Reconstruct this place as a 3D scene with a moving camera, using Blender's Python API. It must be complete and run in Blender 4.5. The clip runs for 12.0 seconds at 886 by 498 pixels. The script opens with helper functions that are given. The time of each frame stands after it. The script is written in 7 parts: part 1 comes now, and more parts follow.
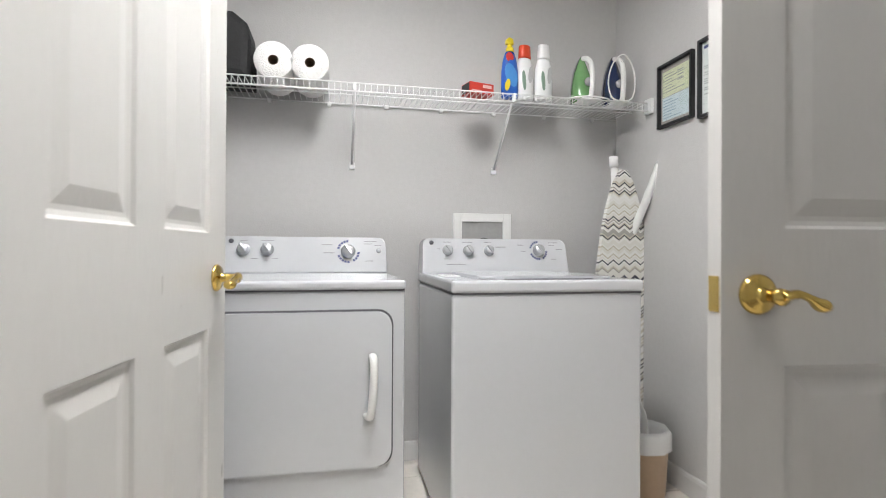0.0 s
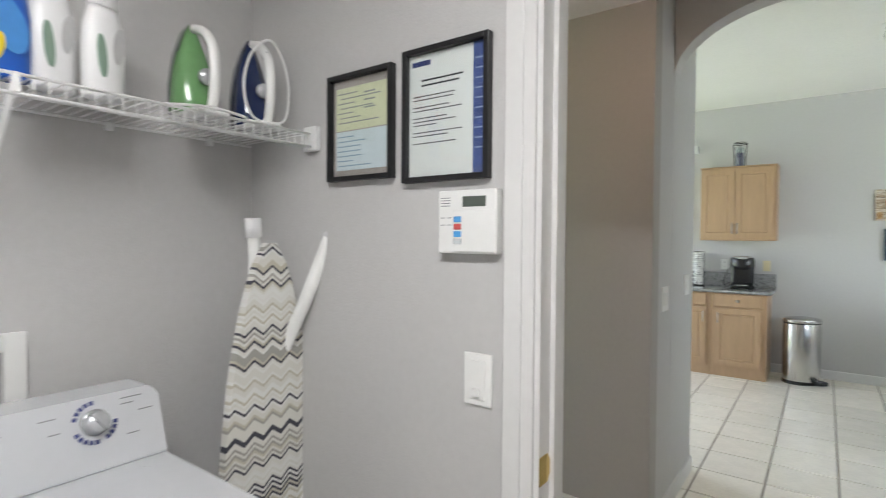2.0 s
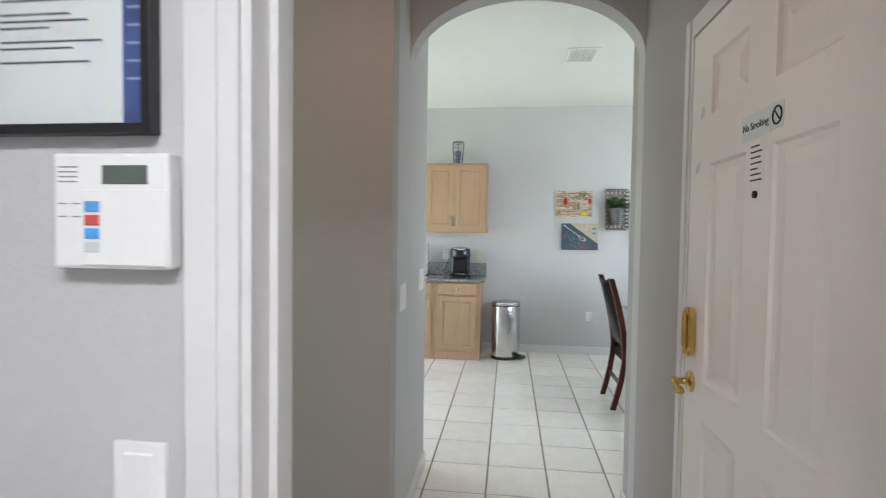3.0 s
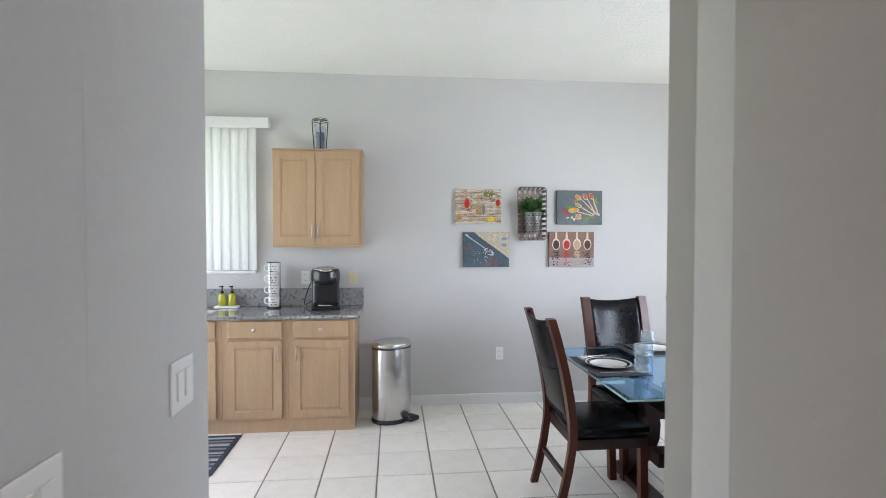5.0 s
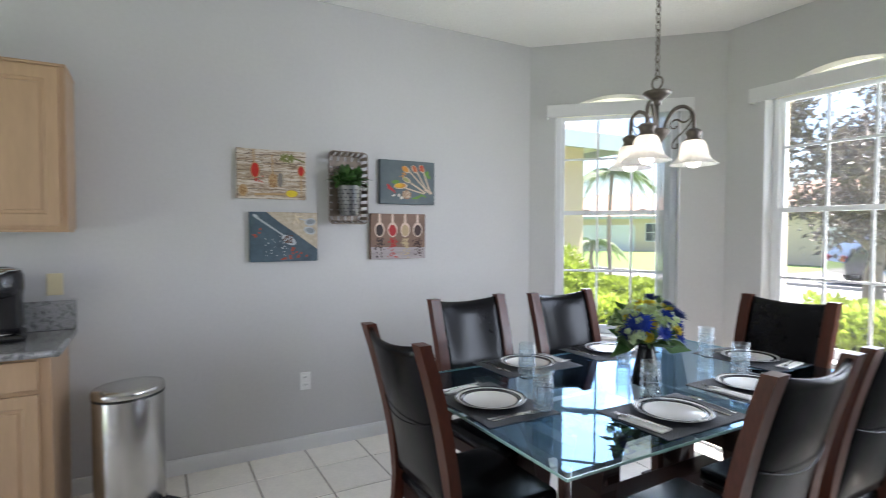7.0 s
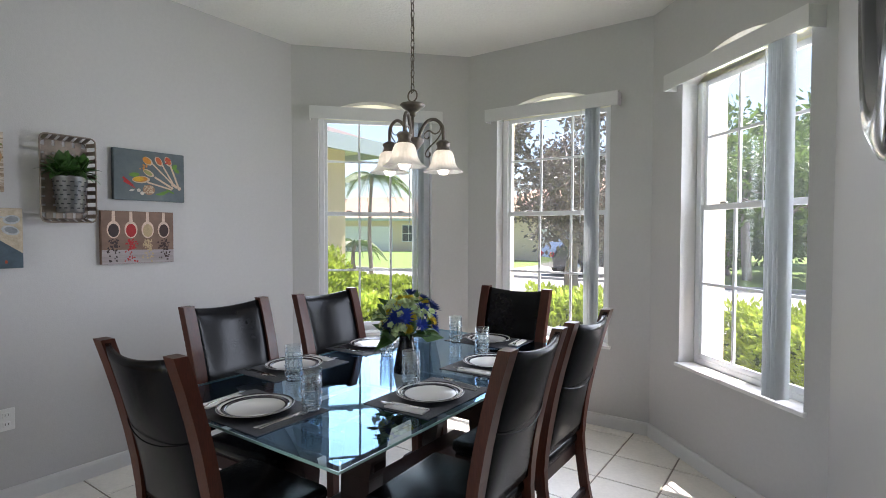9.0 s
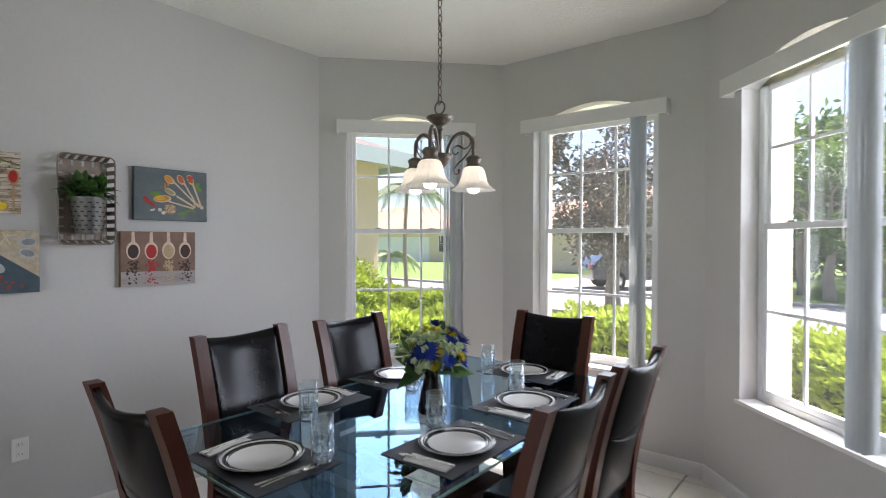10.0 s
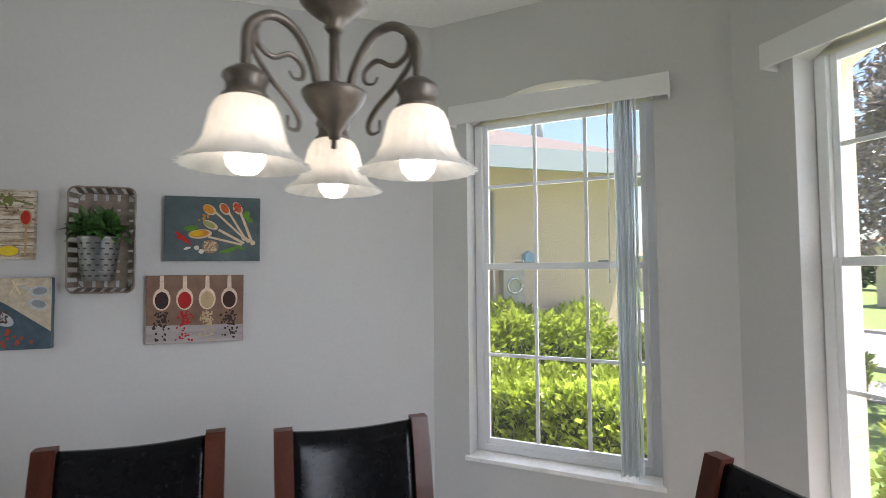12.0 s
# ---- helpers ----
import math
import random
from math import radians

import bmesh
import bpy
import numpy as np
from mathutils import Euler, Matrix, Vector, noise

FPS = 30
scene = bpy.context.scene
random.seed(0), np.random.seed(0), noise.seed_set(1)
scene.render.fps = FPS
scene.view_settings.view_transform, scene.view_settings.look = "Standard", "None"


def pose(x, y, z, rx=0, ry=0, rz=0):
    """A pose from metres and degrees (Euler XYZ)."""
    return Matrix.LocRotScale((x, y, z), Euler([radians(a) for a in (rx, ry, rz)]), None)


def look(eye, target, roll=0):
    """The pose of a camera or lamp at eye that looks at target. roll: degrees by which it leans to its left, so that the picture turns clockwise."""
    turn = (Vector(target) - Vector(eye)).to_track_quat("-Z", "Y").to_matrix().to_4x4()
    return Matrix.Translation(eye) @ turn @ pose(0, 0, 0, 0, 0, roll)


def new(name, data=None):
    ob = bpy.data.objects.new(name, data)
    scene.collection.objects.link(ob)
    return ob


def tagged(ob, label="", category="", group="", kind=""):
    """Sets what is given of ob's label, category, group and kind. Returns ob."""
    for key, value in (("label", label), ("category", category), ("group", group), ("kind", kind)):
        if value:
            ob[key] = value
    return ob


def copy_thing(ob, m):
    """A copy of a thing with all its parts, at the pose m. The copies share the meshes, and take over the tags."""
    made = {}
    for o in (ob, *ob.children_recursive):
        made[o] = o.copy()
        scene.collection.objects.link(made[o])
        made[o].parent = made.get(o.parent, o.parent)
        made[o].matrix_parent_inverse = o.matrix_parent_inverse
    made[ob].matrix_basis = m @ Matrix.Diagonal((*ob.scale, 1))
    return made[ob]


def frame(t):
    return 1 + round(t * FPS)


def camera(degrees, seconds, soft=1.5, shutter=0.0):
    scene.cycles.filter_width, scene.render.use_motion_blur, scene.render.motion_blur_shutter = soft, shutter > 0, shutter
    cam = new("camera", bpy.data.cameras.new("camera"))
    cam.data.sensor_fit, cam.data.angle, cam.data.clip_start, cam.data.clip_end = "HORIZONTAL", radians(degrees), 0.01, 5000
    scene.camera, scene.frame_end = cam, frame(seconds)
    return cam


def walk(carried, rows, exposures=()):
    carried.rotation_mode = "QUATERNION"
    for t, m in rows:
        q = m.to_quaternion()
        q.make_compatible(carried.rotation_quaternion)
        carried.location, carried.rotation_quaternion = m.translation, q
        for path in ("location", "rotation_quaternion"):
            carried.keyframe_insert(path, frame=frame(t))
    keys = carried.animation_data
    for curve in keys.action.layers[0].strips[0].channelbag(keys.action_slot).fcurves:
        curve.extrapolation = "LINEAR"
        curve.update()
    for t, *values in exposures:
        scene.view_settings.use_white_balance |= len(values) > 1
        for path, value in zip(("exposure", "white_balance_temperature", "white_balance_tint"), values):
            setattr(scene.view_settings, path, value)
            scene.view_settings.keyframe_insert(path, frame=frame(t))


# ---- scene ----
cam = camera(81.0, 12.0, soft=0.9, shutter=0.25)
PATH = [
    (0, (-0.01, 0.12, 1.019), (0.398, 2.078, 1.028), 0.3),
    (0.5, (0.044, 0.527, 1.172), (0.569, 2.457, 1.193), 0.4),
    (1, (0.124, 0.825, 1.305), (1.034, 2.605, 1.254), 0.6),
    (1.5, (0.306, 1.04, 1.385), (1.594, 2.57, 1.39), 0.8),
    (2, (0.472, 1.144, 1.434), (2.082, 2.33, 1.389), 0.4),
    (2.5, (0.631, 1.254, 1.455), (2.503, 1.955, 1.415), 0.7),
    (3, (0.848, 1.3, 1.452), (2.831, 1.551, 1.378), 0.8),
    (3.5, (1.175, 1.322, 1.453), (3.174, 1.356, 1.411), 0.5),
    (5.5, (2.952, 1.271, 1.522), (4.941, 1.065, 1.461), 0.1),
    (6, (3.328, 1.22, 1.494), (5.311, 0.963, 1.431), 0.0),
    (6.5, (3.613, 1.195, 1.447), (5.534, 0.643, 1.37), 0.0),
    (7, (3.745, 1.194, 1.425), (5.491, 0.221, 1.359), 0.1),
    (7.5, (3.755, 1.228, 1.41), (5.206, -0.146, 1.338), 0.1),
    (9.5, (3.731, 1.22, 1.435), (4.873, -0.42, 1.375), 0.1),
    (10, (3.844, 1.015, 1.487), (5.106, -0.537, 1.464), 0.1),
    (10.5, (4.084, 0.712, 1.537), (5.507, -0.693, 1.552), -0.0),
    (11, (4.231, 0.306, 1.543), (5.766, -0.973, 1.628), -0.3),
    (11.5, (4.288, -0.174, 1.547), (6.05, -1.117, 1.63), -0.3),
    (12, (4.388, -0.691, 1.557), (6.295, -1.289, 1.645), -0.5),
]
# seconds, stops of exposure, white balance
EXPOSURES = [(0.0, 3.25, 6400, 11), (0.7, 3.1, 6400, 11), (1.5, 3.05, 6500, 10), (2.5, 3.05, 6200, 13), (3.5, 3.25, 6100, 15), (5.5, 3.1, 6150, 21), (6.0, 2.8, 6150, 22), (6.5, 2.72, 6150, 21), (7.0, 2.64, 6150, 19), (7.5, 2.45, 6250, 19), (9.5, 2.17, 6350, 21), (10.5, 2.16, 6450, 21), (12.0, 2.16, 6450, 20)]
walk(cam, [(t, look(eye, target, roll)) for t, eye, target, roll in PATH], EXPOSURES)

# ---- world, sun, large lights ----
SUN_ELEV, SUN_AZ = radians(67), radians(196)   # azimuth clockwise from +y
world = bpy.data.worlds.new("world")
scene.world = world
world.use_nodes = True
wn = world.node_tree.nodes
sky = wn.new("ShaderNodeTexSky")
sky.sky_type, sky.sun_disc = "NISHITA", False
sky.sun_elevation, sky.sun_rotation = SUN_ELEV, SUN_AZ
wn["Background"].inputs["Strength"].default_value = 0.06
world.node_tree.links.new(sky.outputs[0], wn["Background"].inputs["Color"])

sun_data = bpy.data.lights.new("sun", "SUN")
sun_data.energy, sun_data.angle, sun_data.color = 3.9, radians(0.5), (1.0, 0.95, 0.86)
sun = new("sun", sun_data)
sun_dir = Vector((math.sin(SUN_AZ) * math.cos(SUN_ELEV), math.cos(SUN_AZ) * math.cos(SUN_ELEV), math.sin(SUN_ELEV)))
sun.matrix_world = look(sun_dir * 60, (0, 0, 0))


def area_lamp(name, eye, target, sx, sy, watts, color=(1, 1, 1)):
    d = bpy.data.lights.new(name, "AREA")
    d.shape, d.size, d.size_y, d.energy, d.color = "RECTANGLE", sx, sy, watts, color
    ob = new(name, d)
    ob.matrix_world = look(eye, target)
    return ob


def bulb(name, p, watts, color, r=0.03):
    d = bpy.data.lights.new(name, "POINT")
    d.energy, d.color, d.shadow_soft_size = watts, color, r
    ob = new(name, d)
    ob.location = p
    return ob


# fill lamps at two added openings on the kitchen's unseen side, and daylight through the covered sink window
area_lamp("fill_kitchen_north", (5.6, 4.33, 1.2), (5.6, 0, -0.9), 2.7, 2.1, 7.0, (0.93, 0.97, 1.0))
area_lamp("fill_kitchen_west", (3.97, 3.05, 1.45), (7, 3.05, 1.45), 2.2, 1.9, 0.7, (0.93, 0.97, 1.0))
# daylight through the three bay windows
for (ex, ey), (tx, ty), watts in (((7.416, -2.699), (6.690, -2.011), 8.0), ((5.386, -3.602), (5.376, -2.602), 9.5), ((3.319, -2.743), (4.026, -2.036), 26.0)):
    area_lamp("daylight_bay_window", (ex, ey, 1.66), (tx, ty, 1.30), 1.3, 1.9, watts, (0.86, 0.935, 1.0))
area_lamp("daylight_sink_window", (7.24, 3.16, 1.80), (6, 3.16, 1.75), 1.4, 1.1, 1.1, (0.94, 0.97, 1.0))
# the lamps of laundry, foyer and chandelier
area_lamp("laundry_lamp", (0.15, 1.05, 2.47), (0.15, 1.05, 0), 0.30, 1.1, 3.4, (0.98, 0.985, 0.985))
# fill lamp added at the foyer's unseen far end, for daylight from rooms beyond
area_lamp("fill_foyer_north", (2.3, 3.985, 1.45), (2.3, 0, 1.3), 1.0, 1.3, 0.75, (0.95, 0.97, 1.0))
bulb("foyer_lamp", (2.25, 1.75, 2.36), 0.30, (1.0, 0.72, 0.52), 0.06)

# ---- materials ----
MATS = {}


def mat(name, col, rough=0.5, metal=0.0, var=0.08, scale=6.0, bump=0.0, bscale=80.0, coat=0.0, spec=None, emit=None, estr=0.0, stretch=None, rand=0.0, sub=0.0, vscale2=45.0):
    """A node material with colour varied at two scales, and fine relief."""
    if name in MATS:
        return MATS[name]
    m = bpy.data.materials.new(name)
    m.use_nodes = True
    nt = m.node_tree
    N, L = nt.nodes, nt.links
    b = N["Principled BSDF"]
    b.inputs["Roughness"].default_value = rough
    b.inputs["Metallic"].default_value = metal
    b.inputs["Coat Weight"].default_value = coat
    b.inputs["Coat Roughness"].default_value = 0.08
    if spec is not None:
        b.inputs["Specular IOR Level"].default_value = spec
    tc = N.new("ShaderNodeTexCoord")
    src = tc.outputs["Object"]
    if stretch:
        mp = N.new("ShaderNodeMapping")
        mp.inputs["Scale"].default_value = stretch
        L.new(src, mp.inputs["Vector"])
        src = mp.outputs["Vector"]
    n1, n2 = N.new("ShaderNodeTexNoise"), N.new("ShaderNodeTexNoise")
    n1.inputs["Scale"].default_value, n2.inputs["Scale"].default_value = scale, vscale2
    n1.inputs["Detail"].default_value = 4
    L.new(src, n1.inputs["Vector"])
    L.new(src, n2.inputs["Vector"])
    add = N.new("ShaderNodeMath")
    add.operation = "ADD"
    L.new(n1.outputs[0], add.inputs[0])
    L.new(n2.outputs[0], add.inputs[1])
    mr = N.new("ShaderNodeMapRange")
    mr.inputs["From Min"].default_value, mr.inputs["From Max"].default_value = 0.6, 1.4
    mr.inputs["To Min"].default_value, mr.inputs["To Max"].default_value = 1 - var, 1 + var
    L.new(add.outputs[0], mr.inputs["Value"])
    value = mr.outputs[0]
    if rand:
        oi = N.new("ShaderNodeObjectInfo")
        r2 = N.new("ShaderNodeMapRange")
        r2.inputs["To Min"].default_value, r2.inputs["To Max"].default_value = 1 - rand, 1 + rand
        L.new(oi.outputs["Random"], r2.inputs["Value"])
        mu = N.new("ShaderNodeMath")
        mu.operation = "MULTIPLY"
        L.new(value, mu.inputs[0])
        L.new(r2.outputs[0], mu.inputs[1])
        value = mu.outputs[0]
    hsv = N.new("ShaderNodeHueSaturation")
    hsv.inputs["Color"].default_value = (*col, 1)
    L.new(value, hsv.inputs["Value"])
    L.new(hsv.outputs[0], b.inputs["Base Color"])
    rr = N.new("ShaderNodeMapRange")
    rr.inputs["To Min"].default_value, rr.inputs["To Max"].default_value = max(0.0, rough - 0.06), min(1.0, rough + 0.06)
    L.new(n1.outputs[0], rr.inputs["Value"])
    L.new(rr.outputs[0], b.inputs["Roughness"])
    if bump:
        nb = N.new("ShaderNodeTexNoise")
        nb.inputs["Scale"].default_value, nb.inputs["Detail"].default_value = bscale, 3
        L.new(src, nb.inputs["Vector"])
        bp = N.new("ShaderNodeBump")
        bp.inputs["Strength"].default_value, bp.inputs["Distance"].default_value = bump, 0.01
        L.new(nb.outputs[0], bp.inputs["Height"])
        L.new(bp.outputs[0], b.inputs["Normal"])
    if emit:
        b.inputs["Emission Color"].default_value, b.inputs["Emission Strength"].default_value = (*emit, 1), estr
    if sub:
        tr = N.new("ShaderNodeBsdfTranslucent")
        L.new(hsv.outputs[0], tr.inputs["Color"])
        mx = N.new("ShaderNodeMixShader")
        mx.inputs[0].default_value = sub
        out = N["Material Output"]
        L.new(b.outputs[0], mx.inputs[1])
        L.new(tr.outputs[0], mx.inputs[2])
        L.new(mx.outputs[0], out.inputs["Surface"])
    MATS[name] = m
    return m


def glass_mat(name, tint=(1, 1, 1), base=0.04, rough=0.0, gain=0.96, haze=0.0, gloss_tint=(1, 1, 1)):
    """Clear glass: what is behind it, and a mirror that grows towards grazing angles."""
    m = bpy.data.materials.new(name)
    m.use_nodes = True
    N, L = m.node_tree.nodes, m.node_tree.links
    N.remove(N["Principled BSDF"])
    tr, gl, lw, pw, ma, mx = (N.new(k) for k in ("ShaderNodeBsdfTransparent", "ShaderNodeBsdfGlossy", "ShaderNodeLayerWeight", "ShaderNodeMath", "ShaderNodeMath", "ShaderNodeMixShader"))
    tr.inputs[0].default_value = (*tint, 1)
    gl.inputs["Color"].default_value = (*gloss_tint, 1)
    gl.inputs["Roughness"].default_value = rough
    lw.inputs["Blend"].default_value = 0.5
    pw.operation, ma.operation = "POWER", "MULTIPLY_ADD"
    pw.inputs[1].default_value = 4.0
    ma.inputs[1].default_value, ma.inputs[2].default_value, ma.use_clamp = gain, base, True
    L.new(lw.outputs["Facing"], pw.inputs[0])
    L.new(pw.outputs[0], ma.inputs[0])
    L.new(ma.outputs[0], mx.inputs[0])
    L.new(tr.outputs[0], mx.inputs[1])
    L.new(gl.outputs[0], mx.inputs[2])
    last = mx
    # bright haze put into the glass as a thin translucent white veil
    if haze:
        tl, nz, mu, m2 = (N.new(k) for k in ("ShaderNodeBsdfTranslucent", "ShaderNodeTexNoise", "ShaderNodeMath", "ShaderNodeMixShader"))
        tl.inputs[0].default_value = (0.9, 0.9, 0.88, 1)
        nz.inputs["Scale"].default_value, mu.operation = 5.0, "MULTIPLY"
        mu.inputs[1].default_value = haze * 2
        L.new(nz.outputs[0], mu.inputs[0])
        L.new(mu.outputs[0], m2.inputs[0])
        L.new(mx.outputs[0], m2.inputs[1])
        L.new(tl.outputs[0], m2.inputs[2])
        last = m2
    L.new(last.outputs[0], N["Material Output"].inputs["Surface"])
    return m


def ramp_mat(name, stops, scale, rough, kind="VORONOI", stretch=(1, 1, 1), bump=0.0, coat=0.0):
    """Speckles: a noise run through a colour ramp."""
    m = bpy.data.materials.new(name)
    m.use_nodes = True
    N, L = m.node_tree.nodes, m.node_tree.links
    b = N["Principled BSDF"]
    b.inputs["Roughness"].default_value, b.inputs["Coat Weight"].default_value = rough, coat
    tc, mp = N.new("ShaderNodeTexCoord"), N.new("ShaderNodeMapping")
    mp.inputs["Scale"].default_value = stretch
    L.new(tc.outputs["Object"], mp.inputs["Vector"])
    nz = N.new("ShaderNodeTexNoise")
    nz.inputs["Scale"].default_value, nz.inputs["Detail"].default_value, nz.inputs["Roughness"].default_value = scale, 8, 0.75
    L.new(mp.outputs[0], nz.inputs["Vector"])
    cr = N.new("ShaderNodeValToRGB")
    while len(cr.color_ramp.elements) < len(stops):
        cr.color_ramp.elements.new(0.5)
    for e, (p, c) in zip(cr.color_ramp.elements, stops):
        e.position, e.color = p, (*c, 1)
    L.new(nz.outputs[0], cr.inputs[0])
    L.new(cr.outputs[0], b.inputs["Base Color"])
    if bump:
        bp = N.new("ShaderNodeBump")
        bp.inputs["Strength"].default_value, bp.inputs["Distance"].default_value = bump, 0.005
        L.new(nz.outputs[0], bp.inputs["Height"])
        L.new(bp.outputs[0], b.inputs["Normal"])
    return m


M_WALL = mat("wall_paint", (0.53, 0.523, 0.515), 0.55, var=0.035, scale=1.5, bump=0.12, bscale=140, spec=0.35)
# the wall paint again for the foyer, with its dimness put into the colour
M_WALL_SHADED = mat("wall_paint_shaded", (0.40, 0.38, 0.36), 0.55, var=0.035, scale=1.5, bump=0.12, bscale=140, spec=0.35)
M_CEIL = mat("ceiling_paint", (0.80, 0.79, 0.76), 0.85, var=0.03, scale=2.0, bump=0.55, bscale=55)
M_TRIM = mat("trim_paint", (0.67, 0.665, 0.655), 0.32, var=0.025, scale=3.0, bump=0.03, bscale=60)
M_TILE = mat("ceramic_tile", (0.85, 0.805, 0.73), 0.22, var=0.07, scale=9.0, bump=0.05, bscale=30, rand=0.05, coat=0.2)
M_GROUT = mat("grout", (0.24, 0.21, 0.18), 0.9, var=0.2, scale=14.0, bump=0.2)
M_STUCCO = mat("stucco_beige", (0.62, 0.50, 0.36), 0.9, var=0.06, scale=2.0, bump=0.5, bscale=60)
M_WINFRAME = mat("window_vinyl", (0.80, 0.81, 0.82), 0.35, var=0.02)
# window glass, last number: how much bright haze is mixed into it
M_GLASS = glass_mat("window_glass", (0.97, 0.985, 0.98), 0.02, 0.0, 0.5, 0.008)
M_BRASS = mat("polished_brass", (0.62, 0.44, 0.13), 0.16, 1.0, var=0.08, scale=20)
M_STEEL = mat("brushed_steel", (0.56, 0.55, 0.53), 0.24, 1.0, var=0.06, scale=20, stretch=(40, 40, 1), bump=0.04, bscale=30)
M_CHROME = mat("chrome", (0.75, 0.75, 0.75), 0.08, 1.0, var=0.02)
M_NICKEL = mat("satin_nickel", (0.50, 0.48, 0.45), 0.3, 1.0, var=0.05, scale=25)
M_BLACKP = mat("black_plastic", (0.012, 0.012, 0.013), 0.25, var=0.2, scale=12)
M_WHITEP = mat("white_plastic", (0.78, 0.78, 0.76), 0.35, var=0.02)
M_BLIND = mat("blind_vinyl", (0.80, 0.80, 0.79), 0.5, var=0.03, sub=0.35)
M_BLIND2 = mat("blind_vinyl_grey", (0.78, 0.80, 0.80), 0.5, var=0.04, sub=0.5)


# ---- mesh helpers ----
def bm_new():
    return bmesh.new()


def part(name, bm, material, parent=None, label=""):
    """Links a bmesh as one mesh object under a thing or a part."""
    me = bpy.data.meshes.new(name)
    bmesh.ops.recalc_face_normals(bm, faces=bm.faces)
    bm.to_mesh(me)
    bm.free()
    me.materials.append(material)
    ob = new(name, me)
    if parent is not None:
        ob.parent = parent
    if label:
        ob["label"] = label
    return ob


def thing(name, m=None, label="", category="", group="", kind=""):
    ob = new(name)
    ob.empty_display_size = 0.1
    if m is not None:
        ob.matrix_world = m
    return tagged(ob, label, category, group, kind)


def box(bm, x0, x1, y0, y1, z0, z1, bev=0.0, seg=2):
    c = [(x, y, z) for x in (x0, x1) for y in (y0, y1) for z in (z0, z1)]
    v = [bm.verts.new(p) for p in c]
    fs = [bm.faces.new([v[i] for i in q]) for q in ((0, 1, 3, 2), (4, 6, 7, 5), (0, 4, 5, 1), (2, 3, 7, 6), (0, 2, 6, 4), (1, 5, 7, 3))]
    if bev:
        es = list({e for f in fs for e in f.edges})
        r = bmesh.ops.bevel(bm, geom=es, offset=bev, segments=seg, affect="EDGES", profile=0.5)
        return list({w for f in r["faces"] for w in f.verts})
    return v


def prism(bm, pts, d0, d1, axis="y", bev=0.0):
    """A polygon swept along an axis. pts are the two other coordinates."""
    def at(p, d):
        return {"x": (d, p[0], p[1]), "y": (p[0], d, p[1]), "z": (p[0], p[1], d)}[axis]
    a, b = [bm.verts.new(at(p, d0)) for p in pts], [bm.verts.new(at(p, d1)) for p in pts]
    n = len(pts)
    fs = [bm.faces.new(a), bm.faces.new(b[::-1])] + [bm.faces.new((a[i], a[(i + 1) % n], b[(i + 1) % n], b[i])) for i in range(n)]
    if bev:
        es = list({e for f in fs[:2] for e in f.edges})
        bmesh.ops.bevel(bm, geom=es, offset=bev, segments=2, affect="EDGES", profile=0.5)
    return a + b


def lathe(bm, prof, seg=24, c=(0, 0, 0), sx=1.0, sy=1.0, ripple=0.0, nrip=24, smooth=True, cap=True):
    rings = []
    for r, z in prof:
        ring = []
        for k in range(seg):
            a = 2 * math.pi * k / seg
            q = r * (1 + ripple * math.cos(nrip * a))
            ring.append(bm.verts.new((c[0] + q * sx * math.cos(a), c[1] + q * sy * math.sin(a), c[2] + z)))
        rings.append(ring)
    for a, b in zip(rings, rings[1:]):
        for k in range(seg):
            f = bm.faces.new((a[k], a[(k + 1) % seg], b[(k + 1) % seg], b[k]))
            f.smooth = smooth
    if cap and prof[0][0] > 1e-5:
        bm.faces.new(rings[0][::-1])
    if cap and prof[-1][0] > 1e-5:
        bm.faces.new(rings[-1])
    return [v for r in rings for v in r]


def tube(bm, pts, r, seg=8, closed=False, flat=1.0):
    """A round bar along points; flat squeezes it across its second axis."""
    pts = [Vector(p) for p in pts]
    n = len(pts)
    rad = r if isinstance(r, (list, tuple)) else [r] * n
    rings, prev = [], None
    for i, p in enumerate(pts):
        t = (pts[(i + 1) % n] - pts[i - 1]) if closed else (pts[min(i + 1, n - 1)] - pts[max(i - 1, 0)])
        t.normalize()
        if prev is None:
            ref = Vector((0, 0, 1)) if abs(t.z) < 0.9 else Vector((1, 0, 0))
            s = t.cross(ref).normalized()
        else:
            s = (prev - t * prev.dot(t)).normalized()
        prev = s
        q = t.cross(s)
        rings.append([bm.verts.new(p + rad[i] * (math.cos(a) * s + flat * math.sin(a) * q)) for a in (2 * math.pi * k / seg for k in range(seg))])
    for i in range(n if closed else n - 1):
        a, b = rings[i], rings[(i + 1) % n]
        for k in range(seg):
            f = bm.faces.new((a[k], a[(k + 1) % seg], b[(k + 1) % seg], b[k]))
            f.smooth = seg > 5
    if not closed:
        bm.faces.new(rings[0][::-1])
        bm.faces.new(rings[-1])


def cyl(bm, p0, p1, r, seg=16):
    tube(bm, [p0, p1], r, seg)


def spline(pts, n=8):
    """Points along a Catmull-Rom curve."""
    P = [Vector(p) for p in pts]
    P = [2 * P[0] - P[1]] + P + [2 * P[-1] - P[-2]]
    out = []
    for i in range(1, len(P) - 2):
        a, b, c, d = P[i - 1:i + 3]
        for k in range(n):
            t = k / n
            out.append(0.5 * (2 * b + (c - a) * t + (2 * a - 5 * b + 4 * c - d) * t * t + (3 * b - a - 3 * c + d) * t ** 3))
    return out + [P[-2]]


def one(name, m, label, category, bms, group=""):
    """A thing with its parts: (part name, bmesh, material[, label])."""
    root = thing(name, m, label, category, group)
